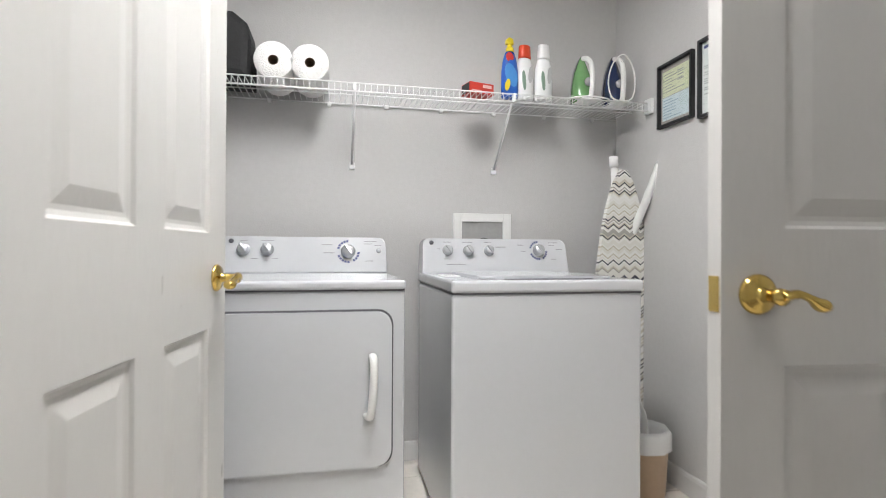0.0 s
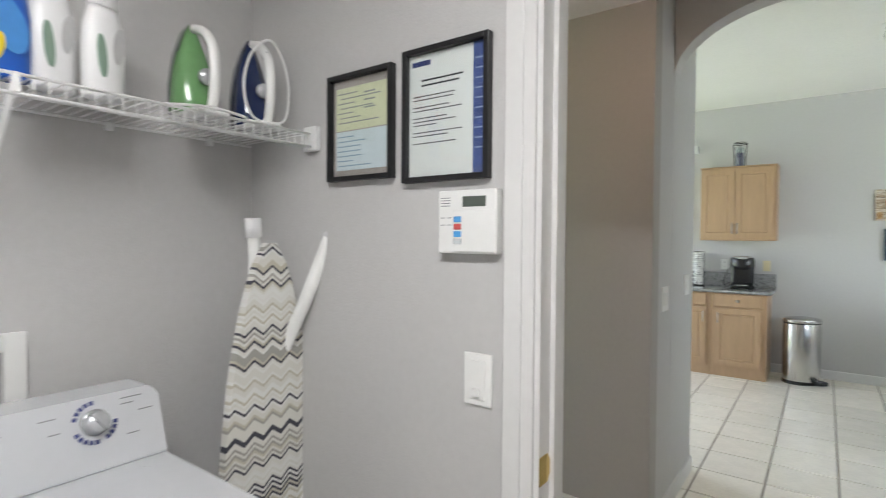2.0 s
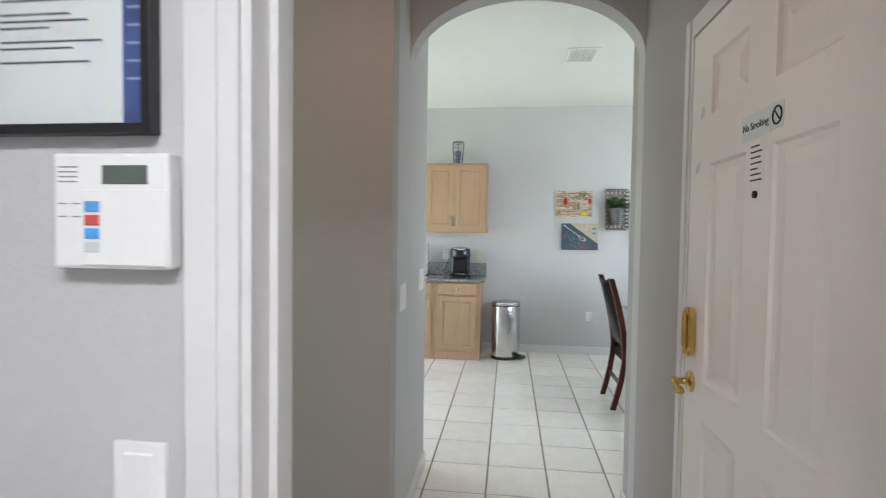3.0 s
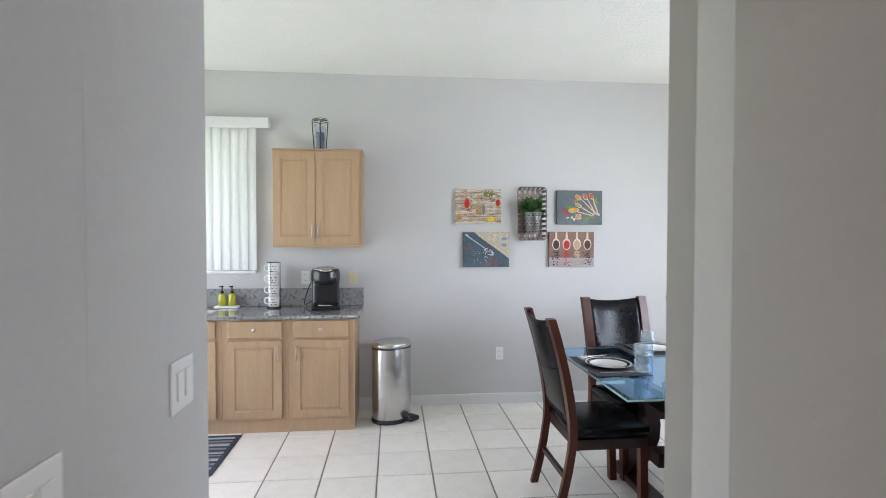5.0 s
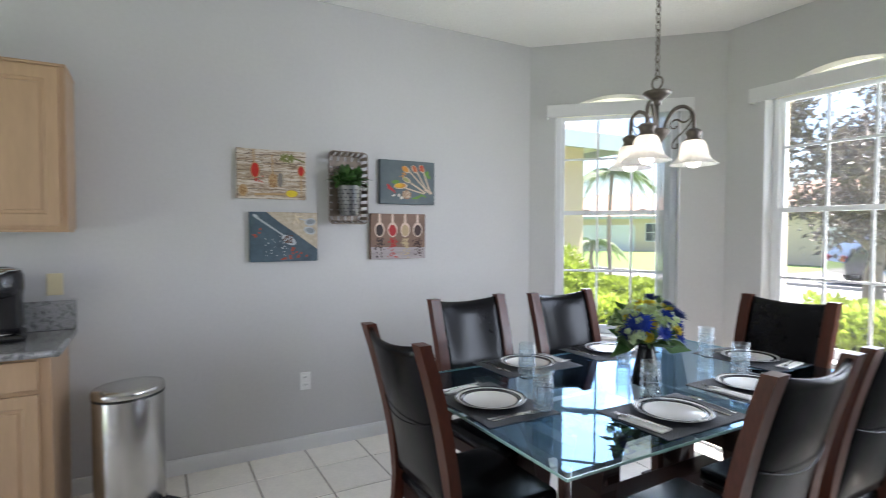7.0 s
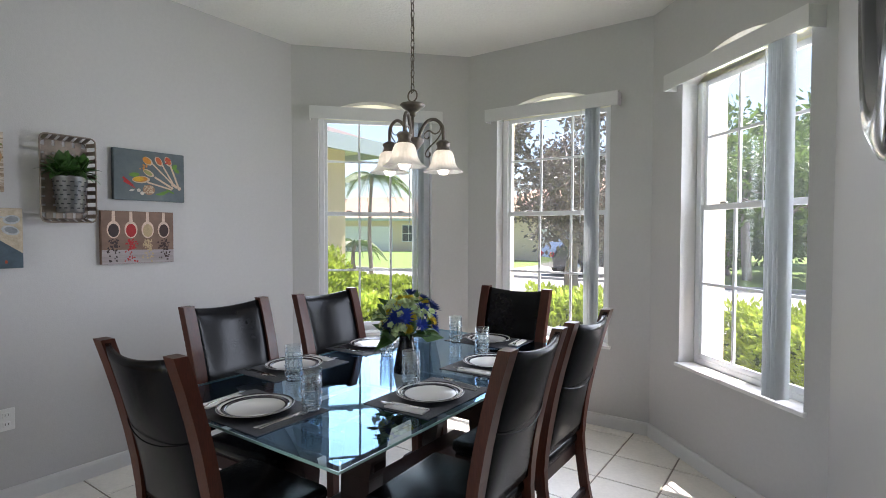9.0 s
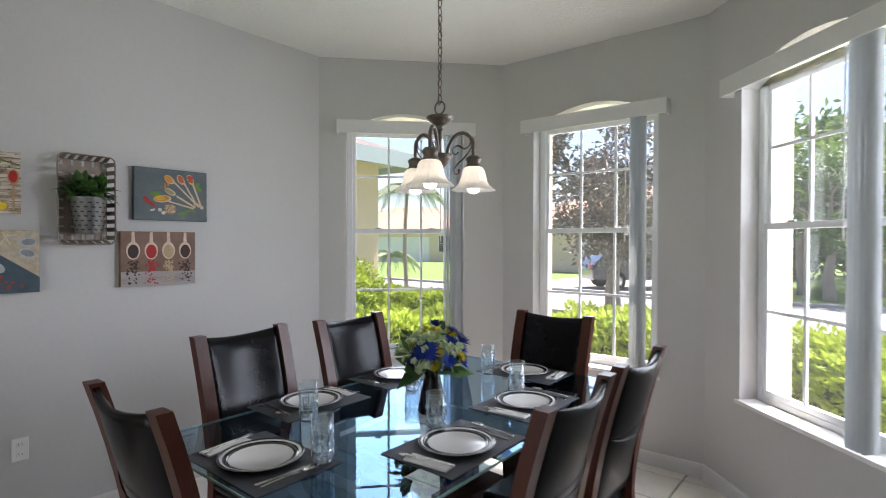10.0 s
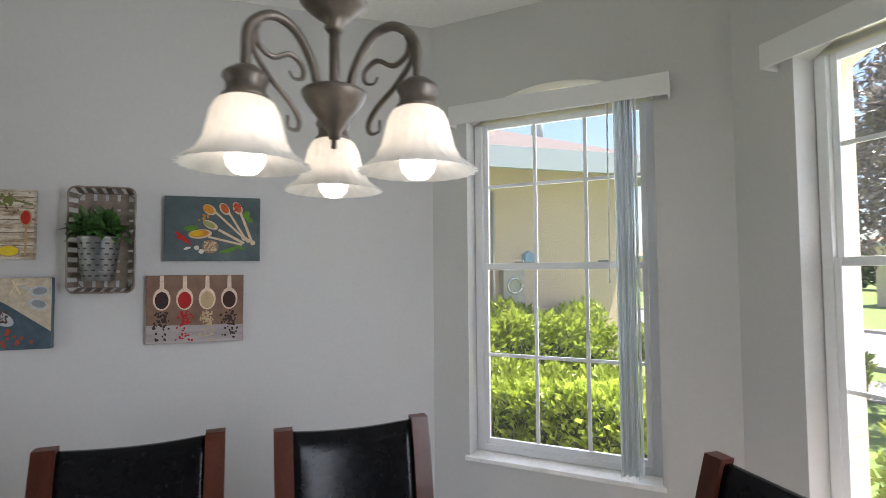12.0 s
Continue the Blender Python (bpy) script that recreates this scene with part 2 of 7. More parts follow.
    for row in bms:
        part(row[0], row[1], row[2], root, row[3] if len(row) > 3 else "")
    return root


def B(*a, **k):
    bm = bm_new()
    box(bm, *a, **k)
    return bm


def L(*a, **k):
    bm = bm_new()
    lathe(bm, *a, **k)
    return bm


def TU(*a, **k):
    bm = bm_new()
    tube(bm, *a, **k)
    return bm


def PR(*a, **k):
    bm = bm_new()
    prism(bm, *a, **k)
    return bm


def text_mesh(name, body, size, material, m, parent, depth=0.0006, align="CENTER"):
    cu = bpy.data.curves.new(name, "FONT")
    cu.body, cu.size, cu.extrude, cu.align_x, cu.align_y = body, size, depth, align, "CENTER"
    tmp = bpy.data.objects.new(name, cu)
    scene.collection.objects.link(tmp)
    dg = bpy.context.evaluated_depsgraph_get()
    me = bpy.data.meshes.new_from_object(tmp.evaluated_get(dg))
    bpy.data.objects.remove(tmp)
    me.materials.clear()
    me.materials.append(material)
    ob = new(name, me)
    ob.parent = parent
    ob.matrix_local = m
    return ob


def panel_slab(bm, w, h, t, panels, groove=0.009, inset=0.014, field=0.03):
    """A door leaf from (0, -t/2, 0) to (w, t/2, h) with moulded panels (x0, x1, z0, z1) on both faces."""
    xs = sorted({0, w, *(p[0] for p in panels), *(p[1] for p in panels)})
    zs = sorted({0, h, *(p[2] for p in panels), *(p[3] for p in panels)})
    for s in (-1, 1):
        y = s * t / 2
        for x0, x1 in zip(xs, xs[1:]):
            for z0, z1 in zip(zs, zs[1:]):
                cx, cz = (x0 + x1) / 2, (z0 + z1) / 2
                if not any(p[0] < cx < p[1] and p[2] < cz < p[3] for p in panels):
                    bm.faces.new([bm.verts.new(q) for q in ((x0, y, z0), (x1, y, z0), (x1, y, z1), (x0, y, z1))])
        for x0, x1, z0, z1 in panels:
            rings = []
            for i, d in ((0, 0), (inset * 0.4, groove * 0.75), (inset, groove), (inset + 0.008, groove), (inset + 0.008 + field, groove * 0.25)):
                rings.append([bm.verts.new(q) for q in ((x0 + i, y - s * d, z0 + i), (x1 - i, y - s * d, z0 + i), (x1 - i, y - s * d, z1 - i), (x0 + i, y - s * d, z1 - i))])
            for a, b in zip(rings, rings[1:]):
                for k in range(4):
                    bm.faces.new((a[k], a[(k + 1) % 4], b[(k + 1) % 4], b[k]))
            bm.faces.new(rings[-1])
    o = [(0, 0), (w, 0), (w, h), (0, h)]
    for k in range(4):
        (xa, za), (xb, zb) = o[k], o[(k + 1) % 4]
        bm.faces.new([bm.verts.new(q) for q in ((xa, -t / 2, za), (xb, -t / 2, zb), (xb, t / 2, zb), (xa, t / 2, za))])
    bmesh.ops.remove_doubles(bm, verts=bm.verts, dist=0.0001)


# ---- large structure ----
def run_matrix(a, b):
    u = (Vector((*b, 0)) - Vector((*a, 0))).normalized()
    v = Vector((-u.y, u.x, 0))
    return Matrix(((u.x, v.x, 0, a[0]), (u.y, v.y, 0, a[1]), (0, 0, 1, 0), (0, 0, 0, 1)))


def wall_run(name, a, b, v0, v1, z0, z1, material, openings=(), label="", extra0=0.0, extra1=0.0):
    """A wall from a to b whose inner face is the line a-b; it goes from v0 to v1 to the left of it. openings: (u0, u1, z0, z1, rise)."""
    bm = bm_new()
    end = (Vector(b) - Vector(a)).length
    u = -extra0
    for o0, o1, oz0, oz1, rise in sorted(openings):
        box(bm, u, o0, v0, v1, z0, z1)
        if oz0 > z0:
            box(bm, o0, o1, v0, v1, z0, oz0)
        if rise <= 0:
            box(bm, o0, o1, v0, v1, oz1, z1)
        else:
            n = 28
            half = (o1 - o0) / 2
            def top(x):
                return oz1 + rise * math.sqrt(max(0.0, 1 - ((x - o0 - half) / half) ** 2)) if rise > 0.25 else oz1 + rise * (1 - ((x - o0 - half) / half) ** 2)
            xs = [o0 + (o1 - o0) * (1 - math.cos(math.pi * k / n)) / 2 for k in range(n + 1)]
            prism(bm, [(x, top(x)) for x in xs] + [(o1, z1), (o0, z1)], v0, v1, "y")
        u = o1
    box(bm, u, end + extra1, v0, v1, z0, z1)
    ob = part(name, bm, material)
    ob.matrix_world = run_matrix(a, b)
    return tagged(ob, label, "wall", kind="structure")


H_MAIN, H_LOW = 2.918, 2.56
P0, P1, P2, P3, P4 = (7.115, 4.4), (7.115, -1.49), (6.115, -2.545), (4.62, -2.56), (3.64, -1.58)
WIN_W, WIN_Z0, WIN_Z1, WIN_RISE = 0.93, 0.60, 2.36, 0.14
WIN_U = (0.205, 0.275, 0.325)
GREY = "light grey painted wall"
sink_win = (0.55, 1.905, 1.21, 2.41, 0)
wall_run("wall_east", P0, P1, 0, 0.16, 0, H_MAIN, M_WALL, [sink_win], GREY + " behind the kitchen cabinets")
wall_run("wall_east_outside", P0, P1, 0.162, 0.32, -0.2, H_MAIN, M_STUCCO, [sink_win], "beige stucco outside of the kitchen wall")
for k, (a, b) in enumerate(((P1, P2), (P2, P3), (P3, P4))):
    op = [(WIN_U[k], WIN_U[k] + WIN_W, WIN_Z0, WIN_Z1, WIN_RISE)]
    wall_run(f"wall_bay_{k + 1}", a, b, 0, 0.16, 0, H_MAIN, M_WALL, op, GREY + " of the bay round an arched window")
    wall_run(f"wall_bay_outside_{k + 1}", a, b, 0.162, 0.32, -0.2, H_MAIN, M_STUCCO, op, "beige stucco outside of the bay")
for k, (p, a, c) in enumerate(((P1, P0, P2), (P2, P1, P3), (P3, P2, P4))):
    m0, m1 = run_matrix(a, p), run_matrix(p, c)
    v0, v1 = m0.to_3x3().col[1], m1.to_3x3().col[1]
    q = [Vector((*p, 0)) + w for w in (v0 * 0.001 + v1 * 0.001, v0 * 0.32, (v0 + v1) * 0.19, v1 * 0.32)]
    tagged(part(f"wall_corner_{k + 1}", PR([(w.x, w.y) for w in q], -0.2, H_MAIN, "z"), M_STUCCO), "beige stucco corner of the bay", "wall", kind="structure")
# dining west wall, arch wall, foyer, laundry
wall_run("wall_dining_west", P4, (3.64, 0.68), 0, 0.14, 0, H_MAIN, M_WALL, (), GREY + " with a round black mirror")
wall_run("wall_arch", (3.41, 0.68), (3.41, 1.80), -0.12, 0, 0, H_MAIN, M_WALL, [(0.0005, 1.1195, -0.01, 2.285, 0.325)], "light grey wall with a round arch opening")
wall_run("wall_entrance", (3.64, 0.68), (1.57, 0.68), 0, 0.16, 0, H_MAIN, M_WALL_SHADED, [(0.925, 1.925, -0.01, 2.12, 0)], "grey wall with the entrance door")
wall_run("wall_pantry_south", (3.15, 1.80), (3.96, 1.80), 0, 0.12, 0, H_MAIN, M_WALL, (), GREY + " beside the arch with switches")
wall_run("wall_pantry_west", (3.03, 4.4), (3.03, 1.80), 0, 0.12, 0, H_MAIN, M_WALL_SHADED, (), "grey foyer wall with a wooden lake house sign")
# openings of the next two walls are unseen, added for the kitchen's fill lamps
wall_run("wall_pantry_east", (3.96, 1.925), (3.96, 4.4), 0, 0.12, 0, H_MAIN, M_WALL, [(0.02, 2.24, 0.48, 2.42, 0)], GREY + " of the kitchen")
wall_run("wall_north", (-1.12, 4.4), (7.435, 4.4), 0, 0.16, 0, H_MAIN, M_WALL, [(5.32, 8.12, 0.05, 2.2, 0)], GREY + " with an added unseen opening for a fill lamp")
wall_run("wall_laundry_east", (1.455, 2.64), (1.455, -0.9), 0, 0.115, 0, H_MAIN, M_WALL, [(1.008, 1.85, -0.01, 2.05, 0)], "grey laundry wall with a doorway")
wall_run("wall_laundry_back", (-1.0, 2.64), (1.57, 2.64), 0, 0.12, 0, H_MAIN, M_WALL, (), "grey laundry wall behind washer and dryer")
wall_run("wall_laundry_west", (-1.0, -0.9), (-1.0, 2.64), 0, 0.12, 0, H_MAIN, M_WALL, (), "grey laundry wall")
wall_run("wall_laundry_front", (1.57, -0.9), (-1.12, -0.9), 0, 0.12, 0, H_MAIN, M_WALL, (), "grey laundry wall")
wall_run("wall_closet", (-0.50, 0.78), (-0.50, -0.9), -0.10, 0, 0, H_LOW, M_WALL, [(0.04, 0.86, -0.01, 2.05, 0)], "grey wall with a closet doorway")
# unseen closing wall; its opening is added to hold the foyer's fill lamp
wall_run("wall_foyer_north", (1.57, 4.0), (3.03, 4.0), 0, 0.12, 0, H_LOW, M_WALL_SHADED, [(0.2, 1.26, 0.78, 2.12, 0)], "grey foyer wall with an added unseen opening")
for n, x0, x1, y0, y1, z in (("ceiling_laundry", -1.0, 1.455, -0.9, 2.64, H_LOW), ("ceiling_foyer", 1.57, 3.029, 0.68, 4.0, H_LOW), ("ceiling_alcove", 3.03, 3.409, 0.68, 1.80, 2.78),
                             ("ceiling_main", 3.06, 7.6, -3.0, 4.6, H_MAIN)):
    tagged(part(n, B(x0, x1, y0, y1, z, z + 0.12), M_CEIL), "white textured painted ceiling", "ceiling", kind="structure")
tagged(part("ceiling_outer", B(-1.12, 3.04, -1.02, 4.56, H_MAIN, H_MAIN + 0.12), M_CEIL), "white ceiling slab", "ceiling", kind="structure")

floor = tagged(part("floor", B(-1.1, 7.3, -2.75, 4.5, -0.12, -0.004), M_GROUT), "cream ceramic tile floor with dark grout joints", "floor", kind="structure")


# ---- doors, trim, windows ----
def baseboard(a, b):
    bm = bm_new()
    n = (Vector(b) - Vector(a)).length
    prism(bm, [(-0.0005, 0), (-0.014, 0), (-0.014, 0.075), (-0.011, 0.088), (-0.006, 0.092), (-0.0005, 0.092)], 0, n, "x")
    ob = part("baseboard", bm, M_TRIM)
    ob.matrix_world = run_matrix(a, b)
    tagged(ob, "white painted wooden baseboard", "baseboard", kind="structure")


for a, b in ((( 7.115, 1.60), P1), (P1, P2), (P2, P3), (P3, P4), (P4, (3.64, 0.68)), ((3.64, 0.68), (2.78, 0.68)), ((3.03, 1.80), (3.96, 1.80)), ((3.03, 4.0), (3.03, 1.80)),
             ((3.96, 1.80), (3.96, 4.4)), ((1.455, 2.64), (1.455, 1.70)), ((-1.0, 2.64), (1.455, 2.64)), ((1.57, 1.72), (1.57, 4.0))):
    baseboard(a, b)


def casing(name, m, w, h, d, label):
    """Door lining and mouldings round an opening from u 0 to w; d: the wall's depth; v grows into the wall."""
    bm = bm_new()
    t = 0.018
    box(bm, 0, t, -0.004, d + 0.004, 0, h)
    box(bm, w - t, w, -0.004, d + 0.004, 0, h)
    box(bm, t, w - t, -0.004, d + 0.004, h - t, h)
    box(bm, t, t + 0.011, d * 0.40, d * 0.72, 0, h - t)
    box(bm, w - t - 0.011, w - t, d * 0.40, d * 0.72, 0, h - t)
    for s in (0, 1):
        v0, v1, v2 = ((-0.004, -0.014, -0.019) if not s else (d + 0.004, d + 0.014, d + 0.019))
        for u0, u1, u2 in ((-0.062, -0.02, 0.006), (w + 0.062, w + 0.02, w - 0.006)):
            box(bm, min(u0, u2), max(u0, u2), min(v0, v1), max(v0, v1), 0, h + 0.056)
            box(bm, min(u0, u1), max(u0, u1), min(v1, v2), max(v1, v2), 0, h + 0.056, 0.002)
        box(bm, 0.006, w - 0.006, min(v0, v1), max(v0, v1), h - 0.006, h + 0.056)
    ob = part(name, bm, M_TRIM)
    ob.matrix_world = m
    return tagged(ob, label, "door frame", kind="structure")


def at_run(a, b, u, v=0.0, z=0.0):
    return run_matrix(a, b) @ Matrix.Translation((u, v, z))


casing("trim_laundry_door", at_run((1.455, 2.64), (1.455, -0.9), 1.008), 0.842, 2.05, 0.115, "white painted door frame of the laundry")
casing("trim_entrance_door", at_run((3.64, 0.68), (1.57, 0.68), 0.925), 1.0, 2.12, 0.16, "white painted frame of the entrance door")
SIX = lambda w, h: [(x0, x1, z0, z1) for x0, x1 in ((0.115, w / 2 - 0.055), (w / 2 + 0.055, w - 0.115)) for z0, z1 in ((0.20, 0.82), (1.05, 1.66), (1.79, h - 0.10))]
M_DOOR = mat("door_paint", (0.55, 0.54, 0.52), 0.30, var=0.02, scale=4.0, bump=0.05, bscale=50, stretch=(3, 3, 0.6))


def door_lever(parent, x, z, y, s, direction):
    """A brass lever on a round rosette, on the face at y that looks to s."""
    bm = bm_new()
    prof = [(0.034, 0), (0.034, 0.004), (0.028, 0.010), (0.014, 0.013), (0.011, 0.016), (0.010, 0.045), (0.014, 0.05), (0.013, 0.058), (0.0, 0.06)]
    vs = lathe(bm, prof, 24)
    bmesh.ops.transform(bm, matrix=Matrix.Translation((x, y, z)) @ Matrix.Rotation(radians(-90 * s), 4, "X"), verts=vs)
    line = spline([(x, y + s * 0.056, z), (x + direction * 0.022, y + s * 0.060, z + 0.005), (x + direction * 0.045, y + s * 0.058, z - 0.002), (x + direction * 0.066, y + s * 0.056, z - 0.013), (x + direction * 0.080, y + s * 0.056, z - 0.010)], 5)
    tube(bm, line, [0.010] * 6 + [0.0085] * 5 + [0.0095, 0.011, 0.013, 0.0145, 0.0155] + [0.0155, 0.0145, 0.012, 0.009, 0.005], 10, flat=0.75)
    part("door_handle", bm, M_BRASS, parent, "polished brass lever handle")


def latch_plate(parent, x, z, w=0.026):
    part("latch_plate", B(x - 0.0006, x + 0.002, -w / 2, w / 2, z - 0.03, z + 0.03, 0.0005), M_BRASS, parent, "brass latch plate")


# leaf that stands open in front of the dryer: hinge at the near end, latch edge far
leaf = thing("door_1", pose(-0.414, 0.78, 0.01, 0, 0, 82.5), "white six-panel interior door standing open with brass lever", "door", kind="structure")
bm = bm_new()
panel_slab(bm, 0.80, 2.03, 0.035, SIX(0.80, 2.03))
part("leaf", bm, M_DOOR, leaf)
door_lever(leaf, 0.735, 0.94, -0.0175, -1, -1)
door_lever(leaf, 0.735, 0.94, 0.0175, 1, -1)
latch_plate(leaf, 0.8, 0.94)
# leaf of the doorway to the foyer, open at a right angle to the wall
leaf = thing("door_2", pose(1.432, 0.81, 0.01, 0, 0, 175), "white six-panel laundry door standing open with brass lever", "door", kind="structure")
bm = bm_new()
panel_slab(bm, 0.82, 2.03, 0.035, SIX(0.82, 2.03))
part("leaf", bm, M_DOOR, leaf)
door_lever(leaf, 0.755, 0.94, 0.0175, 1, -1)
door_lever(leaf, 0.755, 0.94, -0.0175, -1, -1)
latch_plate(leaf, 0.82, 0.94)
strike = tagged(part("strike_plate", PR([(1.452, 0.915), (1.49, 0.915), (1.50, 0.93), (1.50, 0.96), (1.49, 0.975), (1.452, 0.975)], 1.6115, 1.614, "y", 0.0004), M_BRASS),
                "brass strike plate on the white door jamb", "strike plate")
# entrance door: latch side towards the arch
entry = thing("door_3", pose(2.695, 0.674, 0.01, 0, 0, 180), "white six-panel entrance door with brass deadbolt and stickers", "door", kind="structure")
bm = bm_new()
panel_slab(bm, 0.96, 2.09, 0.044, [(x0, x1, z0, z1) for x0, x1 in ((0.165, 0.41), (0.55, 0.795)) for z0, z1 in ((0.2, 0.86), (0.98, 1.655), (1.805, 1.98))], 0.011, 0.018, 0.034)
part("leaf", bm, mat("entrance_door_paint", (0.78, 0.75, 0.71), 0.30, var=0.02, scale=4.0, bump=0.05, bscale=50), entry)
door_lever(entry, 0.065, 0.955, -0.022, -1, 1)
bm = bm_new()
prism(bm, [(0.065 + 0.036 * math.cos(a) * (1 if abs(math.cos(a)) > 0 else 1), 1.12 + (0.045 if math.sin(a) > 0 else -0.045) + 0.036 * math.sin(a)) for a in (2 * math.pi * k / 28 for k in range(28))], -0.024, -0.046, "y", 0.006)
part("deadbolt", bm, M_BRASS, entry, "tall rounded brass deadbolt cover")
bm = bm_new()
prism(bm, [(0.065 + 0.018 * math.cos(a), 1.12 + (0.04 if math.sin(a) > 0 else -0.04) + 0.018 * math.sin(a)) for a in (2 * math.pi * k / 24 for k in range(24))], -0.046, -0.052, "y", 0.003)
part("deadbolt_turn", bm, M_BRASS, entry)
part("peephole", L([(0.010, 0), (0.009, 0.006), (0.004, 0.006), (0.0, 0.004)], 16), M_BLACKP, entry, "small dark peephole").matrix_local = pose(0.472, -0.022, 1.54, 90)
bm = bm_new()
box(bm, 0.385, 0.535, -0.0235, -0.0222, 1.68, 1.745)
box(bm, 0.542, 0.595, -0.0235, -0.0222, 1.685, 1.745)
part("sign", bm, mat("sticker_white", (0.62, 0.68, 0.70), 0.3, var=0.03), entry, "pale sticker that says No Smoking")
M_INK = mat("dark_ink", (0.02, 0.025, 0.03), 0.5, var=0.1)
text_mesh("lettering", "No Smoking", 0.027, M_INK, pose(0.46, -0.0238, 1.712, 90), entry)
bm = bm_new()
tube(bm, [(0.568 + 0.02 * math.cos(a), -0.0242, 1.715 + 0.02 * math.sin(a)) for a in (2 * math.pi * k / 24 for k in range(24))], 0.0025, 6, True)
tube(bm, [(0.555, -0.0242, 1.728), (0.581, -0.0242, 1.702)], 0.002, 6)
part("no_smoking_mark", bm, M_INK, entry)
bm = bm_new()
box(bm, 0.435, 0.508, -0.0232, -0.0222, 1.565, 1.672)
part("notice", bm, M_WHITEP, entry, "small white notice under the sticker")
bm = bm_new()
for k in range(7):
    box(bm, 0.441, 0.441 + (0.045, 0.06, 0.052, 0.058, 0.04, 0.056, 0.06)[k], -0.0238, -0.0231, 1.658 - 0.014 * k, 1.662 - 0.014 * k)
part("notice_lines", bm, M_INK, entry)

M_SILL = ramp_mat("sill_marble", [(0.3, (0.60, 0.58, 0.55)), (0.55, (0.82, 0.81, 0.79)), (0.8, (0.86, 0.85, 0.83))], 6, 0.25)
for k, (a, b) in enumerate(((P1, P2), (P2, P3), (P3, P4))):
    w = thing(f"window_{k + 1}", at_run(a, b, WIN_U[k], 0, WIN_Z0), "white-framed sash window with grid bars and arched head", "window", kind="structure")
    W, T0, T1 = WIN_W, 0.105, 0.155
    top = 1.80
    bm = bm_new()
    for u0, u1, z0, z1 in ((0.002, 0.045, 0.0, top), (W - 0.045, W - 0.002, 0.0, top), (0.045, W - 0.045, 0.0, 0.035), (0.045, W - 0.045, top - 0.03, top)):
        box(bm, u0, u1, T0, T1, z0, z1, 0.003)
    part("window_frame", bm, M_WINFRAME, w)
    n = 20
    arch = [(0.002 + (W - 0.004) * i / n, WIN_Z1 - WIN_Z0 + WIN_RISE * (1 - (2 * i / n - 1) ** 2)) for i in range(n + 1)]
    # translucent panel added so that the arch above the valance glows cream
    part("arch_panel", PR([(W - 0.002, top), (0.002, top)][::-1] + arch[::-1], T0, T1, "y"), mat("arch_glow", (0.92, 0.90, 0.78), 0.6, var=0.03, sub=0.93), w, "added cream translucent panel glowing in the arch")
    for nm, z0, z1, v in (("upper_sash", 0.965, top - 0.03, 0.128), ("lower_sash", 0.035, 1.0, 0.108)):
        bm = bm_new()
        for u0, u1, za, zb in ((0.046, 0.072, z0, z1), (W - 0.072, W - 0.046, z0, z1), (0.072, W - 0.072, z0, z0 + 0.034), (0.072, W - 0.072, z1 - 0.034, z1)):
            box(bm, u0, u1, v, v + 0.02, za, zb, 0.002)
        sash = part(nm, bm, M_WINFRAME, w)
        zm = (1.42 if nm[0] == "u" else 0.51)
        us = [0.072 + (W - 0.144) * i / 3 for i in range(4)]
        for i in (1, 2):
            part("grid_bar", B(us[i] - 0.009, us[i] + 0.009, v + 0.002, v + 0.018, z0 + 0.034, z1 - 0.034, 0.002), M_WINFRAME, sash)
        part("grid_bar", B(0.072, W - 0.072, v + 0.003, v + 0.017, zm - 0.009, zm + 0.009, 0.002), M_WINFRAME, sash)
        for i in range(3):
            for za, zb in ((z0 + 0.034, zm - 0.009), (zm + 0.009, z1 - 0.034)):
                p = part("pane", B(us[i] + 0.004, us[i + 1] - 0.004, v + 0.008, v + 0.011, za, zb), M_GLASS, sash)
                p.visible_shadow = False
    for u in (0.25, W - 0.25):
        part("sash_lock", B(u - 0.025, u + 0.025, 0.098, 0.112, 1.0, 1.012, 0.003), M_NICKEL, w)
    part("window_sill", B(-0.02, W + 0.02, -0.022, 0.104, -0.022, 0.001, 0.004), M_SILL, w, "white marble sill lit by the sun")
    # vertical blind drawn to one side
    bl = thing("vertical_blind", at_run(a, b, WIN_U[k], 0, WIN_Z0), "white vertical blind drawn open under a white valance", "blind", "bay window blinds")
    bm = bm_new()
    box(bm, -0.065, 1.005, -0.092, -0.082, 1.725, 1.825, 0.003)
    box(bm, -0.065, -0.055, -0.082, -0.002, 1.725, 1.825, 0.003)
    box(bm, 0.995, 1.005, -0.082, -0.002, 1.725, 1.825, 0.003)
    box(bm, -0.055, 0.995, -0.082, -0.03, 1.80, 1.82)
    part("valance", bm, M_TRIM, bl, "white valance box")
    part("head_rail", B(-0.03, 0.97, -0.06, -0.025, 1.755, 1.79), M_WHITEP, bl)
    for i in range(8):
        u = 0.765 + 0.0125 * i
        bm = bm_new()
        aa = radians(88 + (4, -3, 2, -4, 3, -2, 5, -1)[i])
        c, s = math.cos(aa), math.sin(aa)
        pts = []
        for j in range(7):
            q = (j / 6 - 0.5) * 0.082
            bow = 0.005 * (1 - (j / 3 - 1) ** 2)
            pts.append((u + q * c - bow * s, -0.042 + q * s * 0.9 + bow * c))
        prism(bm, pts + [(x + 0.0012, y) for x, y in pts[::-1]], 0.03, 1.755, "z")
        part("slat", bm, M_BLIND2, bl)
    part("wand", TU([(0.735, -0.06, 1.75), (0.733, -0.062, 0.90)], 0.004, 8), M_WHITEP, bl)

